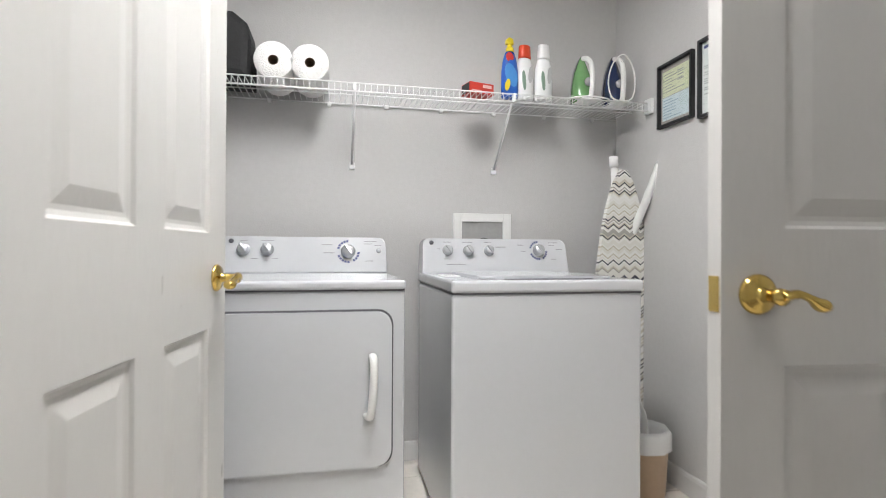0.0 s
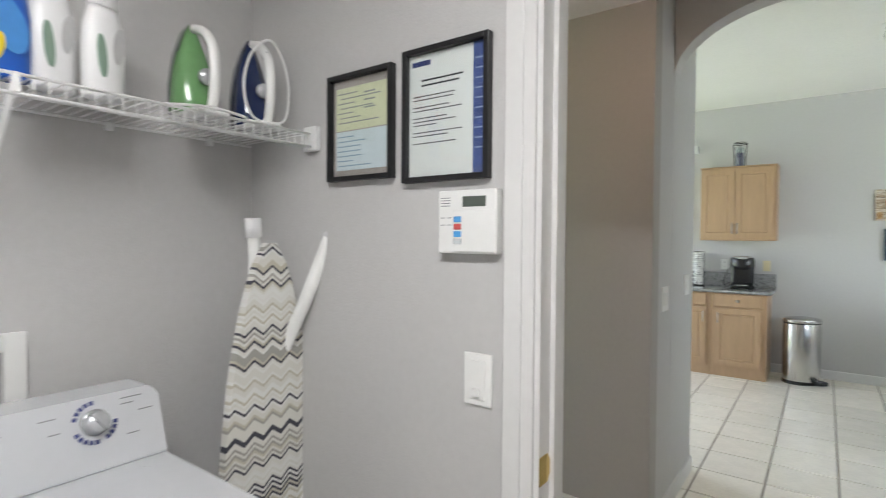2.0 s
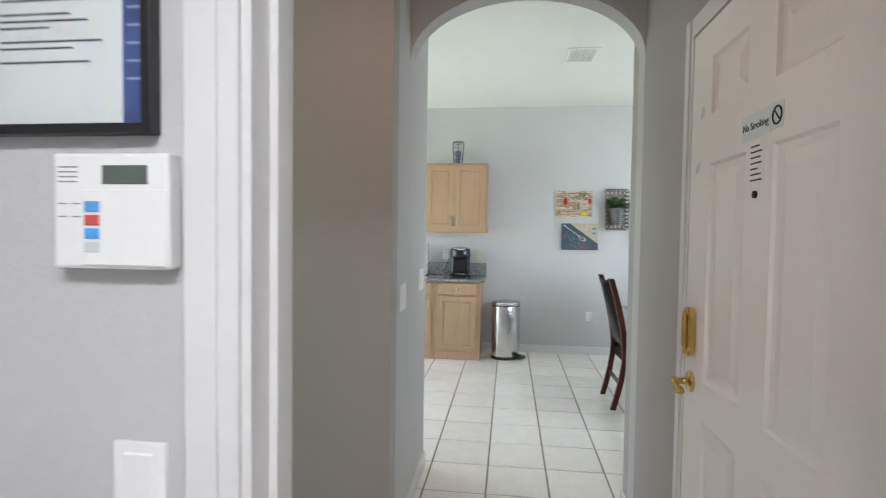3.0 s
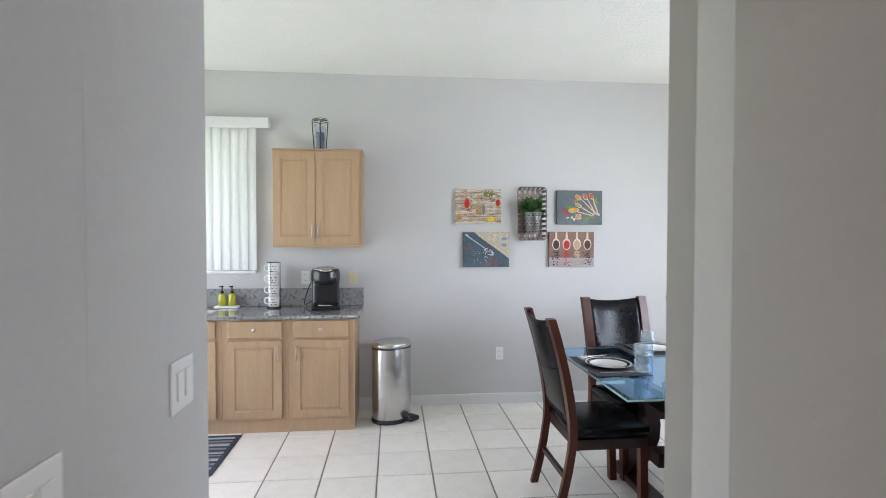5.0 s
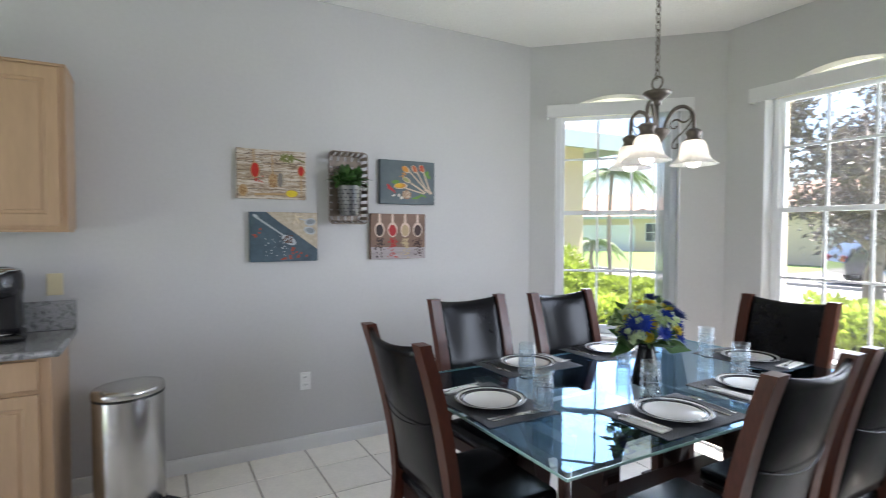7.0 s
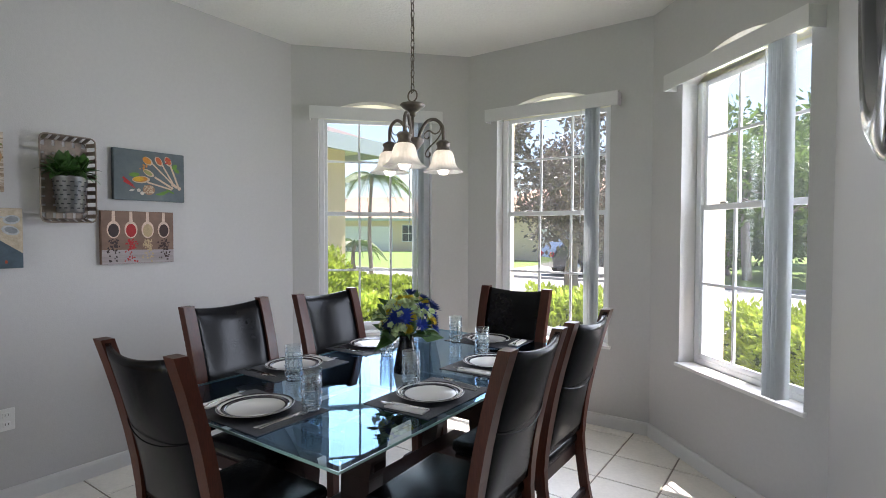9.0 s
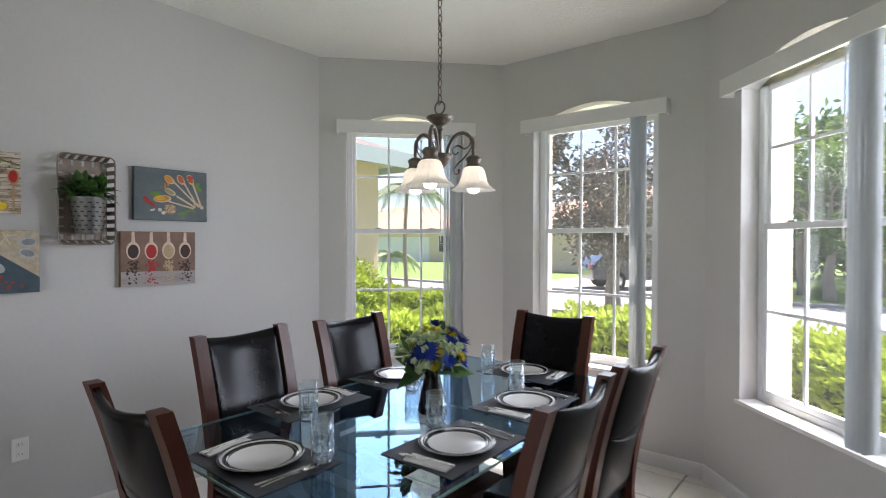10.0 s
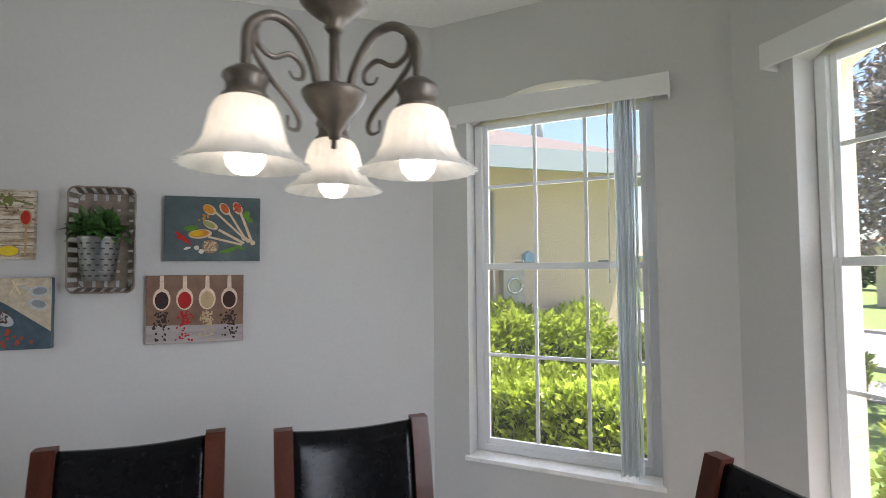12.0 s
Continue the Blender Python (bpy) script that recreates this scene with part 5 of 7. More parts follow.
# round black mirror on the wall beside the arch
mir = thing("wall_mirror", pose(3.642, 0.37, 1.86), "oval wall mirror in a moulded black frame", "mirror")
prof = [(0.0, 0.19), (0.010, 0.20), (0.024, 0.21), (0.032, 0.225), (0.024, 0.24), (0.018, 0.25), (0.0, 0.255)]
bm = bm_new()
n = 56
rings = []
for d, r in prof:
    rings.append([bm.verts.new((d, r * 1.0 * math.cos(t), r * 1.38 * math.sin(t))) for t in (2 * math.pi * i / n for i in range(n))])
for p, q in zip(rings, rings[1:]):
    for i in range(n):
        bm.faces.new((p[i], p[(i + 1) % n], q[(i + 1) % n], q[i])).smooth = True
part("frame", bm, mat("black_lacquer", (0.010, 0.010, 0.011), 0.15, coat=0.8), mir, "glossy black moulded frame")
part("mirror_glass", PR([(0.198 * math.cos(t), 0.274 * math.sin(t)) for t in (2 * math.pi * i / n for i in range(n))], 0.006, 0.012, "x"), mat("mirror", (0.9, 0.9, 0.9), 0.0, 1.0, var=0.0), mir)


# ---- kitchen ----
M_MAPLE = mat("maple_veneer", (0.43, 0.285, 0.168), 0.40, var=0.10, scale=3.0, stretch=(8, 8, 0.7), bump=0.03, bscale=90, vscale2=18)
M_GRANITE = ramp_mat("granite", [(0.28, (0.03, 0.03, 0.035)), (0.42, (0.16, 0.16, 0.16)), (0.52, (0.34, 0.34, 0.33)), (0.60, (0.20, 0.20, 0.21)), (0.72, (0.52, 0.52, 0.50))], 26, 0.10, stretch=(1, 1.6, 1.3), coat=0.4)
XF = 6.575


def shaker(parent, name, y1, y0, z0, z1, x, handle=None, t=0.019):
    """A moulded cabinet door from y1 down to y0 whose face looks to -x."""
    w, h = y1 - y0, z1 - z0
    bm = bm_new()
    panel_slab(bm, w, h, t, [(0.052, w - 0.052, 0.052, h - 0.052)], 0.007, 0.010, 0.004)
    ob = part(name, bm, M_MAPLE, parent)
    ob.matrix_local = Matrix.Translation((x - t / 2 - 0.001, y1, z0)) @ pose(0, 0, 0, 0, 0, -90)
    if handle:
        u, v = handle
        hb = bm_new()
        tube(hb, [(u, -0.034, v - 0.058), (u, -0.034, v + 0.058)], 0.0052, 10)
        for d in (-0.04, 0.04):
            tube(hb, [(u, -t / 2, v + d), (u, -0.034, v + d)], 0.004, 8)
        part("handle", hb, M_NICKEL, ob, "satin nickel bar handle")
    return ob


def knob_drawer(parent, y1, y0, z0, z1, x, knob=True):
    bm = bm_new()
    box(bm, x - 0.020, x - 0.001, y0, y1, z0, z1, 0.005)
    ob = part("drawer", bm, M_MAPLE, parent)
    if knob:
        part("knob", L([(0.006, 0), (0.005, 0.012), (0.013, 0.017), (0.016, 0.023), (0.012, 0.028), (0, 0.03)], 18), M_NICKEL, ob, "round nickel knob").matrix_local = pose(x - 0.02, (y0 + y1) / 2, (z0 + z1) / 2, 0, -90, 0)


for k, (y1, y0, side, kn) in enumerate(((2.105, 1.600, "far", True), (2.595, 2.107, "near", True), (3.165, 2.597, "far", False), (3.66, 3.167, "near", False), (4.20, 3.662, "far", False))):
    cb = thing("base_cabinet", pose(0, 0, 0), "maple base cabinet with one door and a drawer" if kn else "maple sink base cabinet with one door", "cabinet", "base cabinets")
    bm = bm_new()
    box(bm, XF, 7.112, y0, y1, 0.095, 0.872, 0.001)
    part("body", bm, M_MAPLE, cb)
    part("toe_kick", B(XF + 0.004, 7.112, y0, y1, 0.0, 0.095), M_MAPLE, cb)
    a, b = y0 + 0.042, y1 - 0.042
    if k == 0:
        a, b = 1.645, 2.065
    shaker(cb, "door", b, a, 0.118, 0.712, XF, (0.028, 0.50) if side == "far" else (b - a - 0.028, 0.50))
    knob_drawer(cb, b, a, 0.733, 0.862, XF, kn)
ct = thing("worktop", pose(0, 0, 0), "speckled grey granite worktop with backsplash", "worktop")
bm = bm_new()
SY0, SY1, SX0, SX1 = 2.72, 3.42, 6.66, 6.98
box(bm, 6.545, SX0, 1.572, 4.2, 0.874, 0.905)
box(bm, SX1, 7.112, 1.572, 4.2, 0.874, 0.905)
box(bm, SX0, SX1, 1.572, SY0, 0.874, 0.905)
box(bm, SX0, SX1, SY1, 4.2, 0.874, 0.905)
part("slab", bm, M_GRANITE, ct)
part("edge", TU([(6.545, 4.2, 0.8895), (6.545, 1.572, 0.8895)], 0.0157, 12), M_GRANITE, ct)
part("edge", TU([(6.545, 1.572, 0.8895), (7.112, 1.572, 0.8895)], 0.0157, 12), M_GRANITE, ct)
part("backsplash", B(7.092, 7.1125, 1.560, 4.2, 0.906, 1.06, 0.003), M_GRANITE, ct)
sink = thing("sink", pose(0, 0, 0), "stainless steel double sink set in the granite", "sink")
for a, b in ((SY0 + 0.004, 3.0), (3.03, SY1 - 0.004)):
    bm = bm_new()
    t = [(SX0 + 0.004, a), (SX1 - 0.004, a), (SX1 - 0.004, b), (SX0 + 0.004, b)]
    lo = [(SX0 + 0.03, a + 0.03), (SX1 - 0.03, a + 0.03), (SX1 - 0.03, b - 0.03), (SX0 + 0.03, b - 0.03)]
    va, vb = [bm.verts.new((*p, 0.893)) for p in t], [bm.verts.new((*p, 0.73)) for p in lo]
    for i in range(4):
        bm.faces.new((va[i], va[(i + 1) % 4], vb[(i + 1) % 4], vb[i]))
    bm.faces.new(vb)
    part("bowl", bm, M_STEEL, sink)
    part("drain", L([(0.0, 0.0), (0.04, 0.0), (0.042, 0.003), (0.03, 0.003), (0.0, 0.001)], 20, (6.82, (a + b) / 2, 0.731)), M_CHROME, sink)
part("divider", B(SX0 + 0.006, SX1 - 0.006, 3.002, 3.028, 0.80, 0.885, 0.004), M_STEEL, sink)
fc = thing("faucet", pose(7.04, 3.04, 0.905), "chrome pull-out kitchen faucet behind the sink", "faucet")
part("base", L([(0.0, 0), (0.028, 0), (0.028, 0.008), (0.02, 0.014), (0.019, 0.17), (0.021, 0.18), (0.0, 0.185)], 20), M_CHROME, fc)
part("spout", TU(spline([(0, 0, 0.16), (-0.03, 0.02, 0.205), (-0.09, 0.06, 0.21), (-0.13, 0.085, 0.185), (-0.14, 0.09, 0.16)], 5), [0.013] * 14 + [0.017] * 7, 12), M_CHROME, fc)
part("lever", TU(spline([(0, 0, 0.18), (0.005, 0.01, 0.21), (-0.02, 0.06, 0.225)], 4), [0.010] * 5 + [0.007] * 4, 8), M_CHROME, fc)
part("spray_head", L([(0.0, 0), (0.019, 0), (0.021, 0.02), (0.016, 0.05), (0.0, 0.05)], 16), M_BLACKP, fc).matrix_local = pose(-0.14, 0.09, 0.135)
tray = tagged(part("soap_tray", B(6.985, 7.07, 2.60, 2.79, 0.9055, 0.923, 0.006), M_WHITEP), "white ceramic soap tray on the worktop", "tray")
M_SOAP = mat("yellow_soap", (0.42, 0.42, 0.03), 0.12, var=0.05, coat=0.5)
for y in (2.735, 2.655):
    sb = thing("soap_bottle", pose(7.03, y, 0.923), "yellow soap bottle with black pump on a white tray", "soap bottle", "soap bottles")
    part("bottle", L([(0.0, 0), (0.03, 0), (0.032, 0.004), (0.032, 0.085), (0.026, 0.095), (0.013, 0.10), (0.013, 0.105), (0, 0.105)], 20), M_SOAP, sb)
    bm = bm_new()
    lathe(bm, [(0.0, 0.105), (0.015, 0.105), (0.015, 0.125), (0.005, 0.127), (0.005, 0.158), (0.012, 0.16), (0.012, 0.168), (0, 0.168)], 14)
    tube(bm, [(0, 0, 0.164), (-0.035, 0.012, 0.162)], 0.0045, 8)
    part("pump", bm, M_BLACKP, sb, "black pump head")
mt = thing("mug_tower", pose(6.98, 2.30, 0.9055), "stack of white mugs with black lettering on a wire stand", "mugs")
part("stand", TU([(0.055 * math.cos(t), 0.055 * math.sin(t), 0.004) for t in [2 * math.pi * i / 24 for i in range(24)]], 0.004, 6, True), M_BLACKP, mt)
for a in (0.8, 2.9, 5.0):
    part("rod", TU([(0.052 * math.cos(a), 0.052 * math.sin(a), 0.004), (0.052 * math.cos(a), 0.052 * math.sin(a), 0.385)], 0.0022, 6), M_BLACKP, mt)
part("top_ring", TU([(0.052 * math.cos(t), 0.052 * math.sin(t), 0.385) for t in [2 * math.pi * i / 24 for i in range(24)]], 0.0022, 6, True), M_BLACKP, mt)
for k in range(4):
    z = 0.012 + 0.092 * k
    mg = part("mug", L([(0.0, z), (0.038, z), (0.043, z + 0.006), (0.046, z + 0.088), (0.043, z + 0.088), (0.040, z + 0.01), (0.0, z + 0.008)], 26), M_CHINA, mt)
    part("mug_handle", TU(spline([(0.0, 0.043, z + 0.075), (0.004, 0.072, z + 0.07), (0.004, 0.075, z + 0.035), (0.0, 0.044, z + 0.02)], 4), 0.0055, 8), M_CHINA, mg)
    bm = bm_new()
    for j in range(3):
        for i in range(5):
            a = math.pi + (i - 2) * 0.30 + 0.06 * ((j * 7 + i * 3 + k) % 3)
            r = 0.0463
            w = 0.09 + 0.03 * ((i + j + k) % 2)
            zc = z + 0.062 - 0.02 * j
            v = [bm.verts.new((r * math.cos(q), r * math.sin(q), zz)) for q, zz in ((a - w, zc - 0.004), (a + w, zc - 0.0025), (a + w, zc + 0.003), (a - w, zc + 0.0045))]
            if (i * 5 + j * 3 + k) % 4:
                bm.faces.new(v)
    part("lettering", bm, M_INK, mg)
cm = thing("coffee_maker", pose(6.93, 1.865, 0.9055, 0, 0, 8) @ Matrix.Diagonal((1.08, 1.24, 1.0, 1.0)), "black pod coffee maker with silver trim", "coffee maker")
bm = bm_new()
box(bm, -0.14, 0.12, -0.095, 0.095, 0.0, 0.035, 0.015, 3)
box(bm, -0.105, 0.12, -0.088, 0.088, 0.035, 0.26, 0.03, 3)
part("body", bm, M_BLACKP, cm)
bm = bm_new()
lathe(bm, [(0.0, 0.20), (0.07, 0.205), (0.092, 0.22), (0.096, 0.25), (0.094, 0.31), (0.086, 0.335), (0.06, 0.345), (0, 0.346)], 32, (-0.035, 0, 0), 1.1, 1.0)
part("brew_head", bm, M_BLACKP, cm)
part("silver_ring", L([(0.088, 0.334), (0.09, 0.338), (0.06, 0.349), (0.058, 0.347)], 32, (-0.035, 0, 0), 1.1, 1.0, cap=False), M_CHROME, cm, "silver trim ring")
part("handle", TU(spline([(-0.11, -0.045, 0.335), (-0.15, -0.02, 0.325), (-0.15, 0.02, 0.325), (-0.11, 0.045, 0.335)], 5), 0.008, 8), M_STEEL, cm)
part("drip_tray", L([(0.0, 0.036), (0.055, 0.036), (0.058, 0.04), (0, 0.042)], 24, (-0.075, 0, 0)), M_STEEL, cm)
part("cord", TU(spline([(0.11, 0.09, 0.05), (0.13, 0.14, 0.02), (0.15, 0.13, 0.10), (0.165, 0.10, 0.2)], 5), 0.004, 6), M_BLACKP, cm)
pt = thing("paper_towel_holder", pose(6.93, 3.58, 0.9055), "white paper towel roll standing by the sink", "paper towel")
part("roll", L([(0.02, 0.012), (0.06, 0.012), (0.062, 0.02), (0.062, 0.28), (0.06, 0.29), (0.02, 0.29)], 28), M_NAPKIN, pt)
part("foot", L([(0, 0), (0.075, 0), (0.075, 0.01), (0, 0.012)], 24), M_STEEL, pt)

uc = thing("wall_cabinet", pose(0, 0, 0), "maple wall cabinet with two doors", "cabinet")
part("body", B(6.795, 7.112, 1.553, 2.262, 1.434, 2.205, 0.002), M_MAPLE, uc)
part("light_rail", B(6.79, 7.0, 1.550, 2.265, 1.420, 1.436, 0.004), M_MAPLE, uc)
part("crown", B(6.786, 7.112, 1.548, 2.267, 2.2, 2.215, 0.004), M_MAPLE, uc)
shaker(uc, "door", 2.252, 1.928, 1.452, 2.188, 6.795, (0.324 - 0.022, 0.10))
shaker(uc, "door", 1.922, 1.578, 1.452, 2.188, 6.795, (0.022, 0.10))
lt = thing("candle_lantern", pose(6.93, 1.905, 2.216), "black wire geometric lantern with a purple pillar candle", "lantern")
prev = None
levels = []
for z, r in ((0.0, 0.055), (0.19, 0.062), (0.245, 0.075), (0.262, 0.062)):
    levels.append([Vector((r * math.cos(radians(60 * k + 10)), r * math.sin(radians(60 * k + 10)), z + 0.003)) for k in range(6)])
bm = bm_new()
for lv in (levels[0], levels[2], levels[3]):
    tube(bm, lv, 0.0026, 6, True)
for k in range(6):
    tube(bm, [levels[0][k], levels[2][k]], 0.0026, 6)
    tube(bm, [levels[2][k], levels[3][(k + 1) % 6]], 0.0024, 6)
part("wire_frame", bm, M_BLACKP, lt)
part("candle", L([(0, 0.002), (0.036, 0.002), (0.037, 0.15), (0.034, 0.155), (0.01, 0.15), (0, 0.15)], 24), mat("purple_wax", (0.07, 0.06, 0.16), 0.5, var=0.1), lt, "dark purple pillar candle")
part("glass", L([(0.046, 0.002), (0.046, 0.22), (0.0445, 0.22), (0.0445, 0.002)], 28, cap=False), M_CRYSTAL, lt)

# step bin
tc = thing("trash_can", pose(6.80, 1.315, 0, 0, 0, 42), "brushed steel step trash can with black foot", "trash can")
part("barrel", L([(0.0, 0.03), (0.17, 0.03), (0.172, 0.035), (0.172, 0.60), (0.17, 0.605), (0, 0.605)], 48, (0, 0, 0), 0.82, 1.0), M_STEEL, tc)
part("lid", L([(0.17, 0.607), (0.176, 0.612), (0.176, 0.632), (0.168, 0.645), (0.10, 0.655), (0, 0.657)], 48, (0, 0, 0), 0.82, 1.0), M_STEEL, tc, "steel lid with a rim")
part("rim_band", L([(0.174, 0.598), (0.1745, 0.608), (0.172, 0.608), (0.172, 0.598)], 48, (0, 0, 0), 0.82, 1.0, cap=False), M_BLACKP, tc)
part("foot_ring", L([(0, 0), (0.178, 0), (0.180, 0.01), (0.176, 0.03), (0, 0.03)], 48, (0, 0, 0), 0.82, 1.0), M_BLACKP, tc, "black plastic foot")
part("pedal", B(-0.215, -0.12, -0.115, -0.01, 0.012, 0.05, 0.012), M_BLACKP, tc, "black pedal")
part("hinge", B(0.105, 0.15, -0.05, 0.05, 0.60, 0.640, 0.01), M_BLACKP, tc)

# striped runner
rg = thing("runner_rug", pose(0, 0, 0), "grey and navy striped woven kitchen runner", "rug")
RC = [mat("rug_navy", (0.03, 0.035, 0.055), 0.95, var=0.2, scale=60, bump=0.5, bscale=200), mat("rug_grey", (0.20, 0.20, 0.21), 0.95, var=0.2, scale=60, bump=0.5, bscale=200), mat("rug_light", (0.38, 0.38, 0.37), 0.95, var=0.2, scale=60, bump=0.5, bscale=200)]
part("border", B(5.86, 6.53, 2.44, 3.95, 0.001, 0.008, 0.002), RC[0], rg)
rng = random.Random(4)
x = 5.885
i = 0
while x < 6.485:
    w = rng.uniform(0.014, 0.034)
    part("stripe", B(x, min(x + w, 6.495), 2.475, 3.915, 0.006, 0.0092), RC[(0, 1, 0, 2, 1)[i % 5]], rg)
    x += w + 0.0015
    i += 1


def plate(m, label, kind="outlet", material=None, w=0.07, h=0.115):
    o = thing("switch_plate" if kind != "outlet" else "wall_outlet", m, label, "switch" if kind != "outlet" else "outlet")
    mm = material or M_WHITEP
    part("plate", B(-w / 2, w / 2, -0.007, -0.0005, -h / 2, h / 2, 0.0025), mm, o)
    if kind == "outlet":
        for z in (-0.024, 0.024):
            part("socket", B(-0.017, 0.017, -0.0095, -0.006, z - 0.014, z + 0.014, 0.003), mm, o)
            bm = bm_new()
            for x in (-0.0065, 0.0065):
                box(bm, x - 0.0012, x + 0.0012, -0.0101, -0.0094, z - 0.004, z + 0.007)
            lathe(bm, [(0.0024, 0), (0.0024, 0.0006), (0, 0.0006)], 8, (0, 0, 0))
            part("slots", bm, M_INK, o)
    elif kind == "rocker":
        n = max(1, round(w / 0.055))
        for k in range(n):
            x = (k - (n - 1) / 2) * 0.046
            part("rocker", B(x - 0.016, x + 0.016, -0.012, -0.006, -0.033, 0.033, 0.002), mm, o)
    elif kind == "dimmer":
        part("face", B(-0.020, 0.020, -0.010, -0.006, -0.045, 0.045, 0.002), mm, o)
        part("slider", B(-0.010, 0.010, -0.018, -0.0095, -0.036, -0.018, 0.003), mm, o)
    return o


EAST = lambda y, z: at_run(P0, P1, 4.4 - y, 0, z)
plate(EAST(0.345, 0.452), "white wall outlet above the baseboard")
plate(EAST(1.652, 1.146), "ivory wall outlet above the backsplash", "toggle", mat("ivory_plastic", (0.66, 0.58, 0.36), 0.35, var=0.03))
plate(EAST(2.06, 1.15), "white wall outlet behind the coffee maker")
plate(at_run(P1, P2, 1.33, 0, 0.42), "white wall outlet under the window")
SOUTH = lambda x, z: at_run((3.03, 1.80), (3.96, 1.80), x - 3.03, 0, z)
plate(SOUTH(3.27, 1.128), "white double switch plate beside the arch", "rocker", None, 0.125, 0.125)
plate(SOUTH(3.78, 1.165), "white double switch plate by the kitchen corner", "rocker", None, 0.125, 0.12)

# ceiling vent
vt = thing("ceiling_vent", pose(5.31, 0.73, H_MAIN), "white louvred ceiling air vent", "vent")
bm = bm_new()
for x0, x1, y0, y1 in ((-0.18, 0.18, -0.125, -0.10), (-0.18, 0.18, 0.10, 0.125), (-0.18, -0.155, -0.10, 0.10), (0.155, 0.18, -0.10, 0.10)):
    box(bm, x0, x1, y0, y1, -0.010, -0.0005, 0.002)
part("frame", bm, M_WHITEP, vt)
# black sheet behind the slats, drawn for the darkness of the duct
part("backing", B(-0.155, 0.155, -0.10, 0.10, -0.002, -0.0008), M_INK, vt)
for k in range(9):
    y = -0.088 + 0.022 * k
    part("slat", PR([(y - 0.008, -0.010), (y - 0.007, -0.0105), (y + 0.009, -0.003), (y + 0.008, -0.0025)], -0.155, 0.155, "x"), M_WHITEP, vt)

# ---- pictures ----
INKS = {}


def ink(name, col, rough=0.5, var=0.2):
    if name not in INKS:
        INKS[name] = mat("print_" + name, col, rough, var=var, scale=40, vscale2=120, spec=0.18)
    return INKS[name]


def ell(x, y, a, b, rot=0.0, n=18):
    c, s = math.cos(rot), math.sin(rot)
    return [(x + a * math.cos(t) * c - b * math.sin(t) * s, y + a * math.cos(t) * s + b * math.sin(t) * c) for t in (2 * math.pi * i / n for i in range(n))]


def bar(x0, y0, x1, y1, w0, w1=None):
    d = Vector((x1 - x0, y1 - y0)).normalized()
    w1 = w0 if w1 is None else w1
    return [(x0 - d.y * w0, y0 + d.x * w0), (x0 + d.y * w0, y0 - d.x * w0), (x1 + d.y * w1, y1 - d.x * w1), (x1 - d.y * w1, y1 + d.x * w1)]


def canvas(y, z, w, h, bg, layers, label):
    """A stretched canvas; layers: (colour, polygons in metres from its lower left corner)."""
    o = thing("canvas_picture", EAST(y, z), label, "picture", "kitchen pictures")
    part("canvas", B(0, w, -0.032, -0.001, 0, h, 0.002), bg, o)
    d = -0.0322
    for col, polys in layers:
        bm = bm_new()
        for k, p in enumerate(polys):
            d -= 0.000012
            p = [(min(max(x, 0.001), w - 0.001), min(max(v, 0.001), h - 0.001)) for x, v in p]
            try:
                bm.faces.new([bm.verts.new((x, d, v)) for x, v in p])
            except ValueError:
                pass
        part("print", bm, col, o)["kind"] = "stuff"


rng = random.Random(17)
W, H = 0.415, 0.304
wood_old = ramp_mat("print_old_planks", [(0.32, (0.10, 0.06, 0.035)), (0.46, (0.34, 0.25, 0.17)), (0.56, (0.58, 0.51, 0.42)), (0.75, (0.66, 0.60, 0.52))], 16, 0.6, stretch=(0.6, 1, 3.5))
dots = lambda n, x0, x1, y0, y1, r: [ell(rng.uniform(x0, x1), rng.uniform(y0, y1), r * rng.uniform(0.6, 1.3), r * rng.uniform(0.5, 1.0), rng.uniform(0, 3), 7) for _ in range(n)]
canvas(0.754, 1.627, W, H, wood_old, [
    (ink("crack", (0.07, 0.045, 0.03)), [bar(0, q, W, q + rng.uniform(-0.004, 0.004), 0.0012) for q in (0.06, 0.115, 0.17, 0.225, 0.27)] + dots(40, 0.05, 0.4, 0.2, 0.3, 0.004)),
    (ink("spoon_wood", (0.42, 0.27, 0.14)), [ell(0.105, 0.175, 0.030, 0.050), bar(0.10, 0.22, 0.095, 0.30, 0.005), ell(0.21, 0.115, 0.026, 0.045), bar(0.21, 0.16, 0.205, 0.27, 0.004), bar(0.10, 0.028, 0.29, 0.032, 0.006), ell(0.325, 0.036, 0.042, 0.026), ell(0.385, 0.18, 0.024, 0.038), bar(0.385, 0.02, 0.385, 0.15, 0.004), ell(0.035, 0.05, 0.026, 0.036)]),
    (ink("chili", (0.42, 0.03, 0.02)), [ell(0.105, 0.175, 0.024, 0.044), ell(0.384, 0.182, 0.018, 0.030)] + dots(10, 0.09, 0.15, 0.10, 0.15, 0.006)),
    (ink("corn", (0.66, 0.50, 0.03)), [ell(0.325, 0.037, 0.036, 0.021)]),
    (ink("seed", (0.28, 0.15, 0.06)), dots(26, 0.19, 0.235, 0.075, 0.15, 0.006) + dots(14, 0.02, 0.05, 0.025, 0.075, 0.006)),
    (ink("smoke", (0.20, 0.18, 0.16)), [ell(0.255, 0.12, 0.016, 0.045)]),
    (ink("herb", (0.16, 0.17, 0.05)), dots(30, 0.26, 0.34, 0.235, 0.28, 0.010) + [bar(0.33, 0.26, 0.41, 0.24, 0.004)]),
], "canvas print of spices and spoons on weathered planks")
slate = ramp_mat("print_slate", [(0.3, (0.025, 0.045, 0.06)), (0.6, (0.06, 0.10, 0.13)), (0.8, (0.11, 0.16, 0.19))], 7, 0.5)
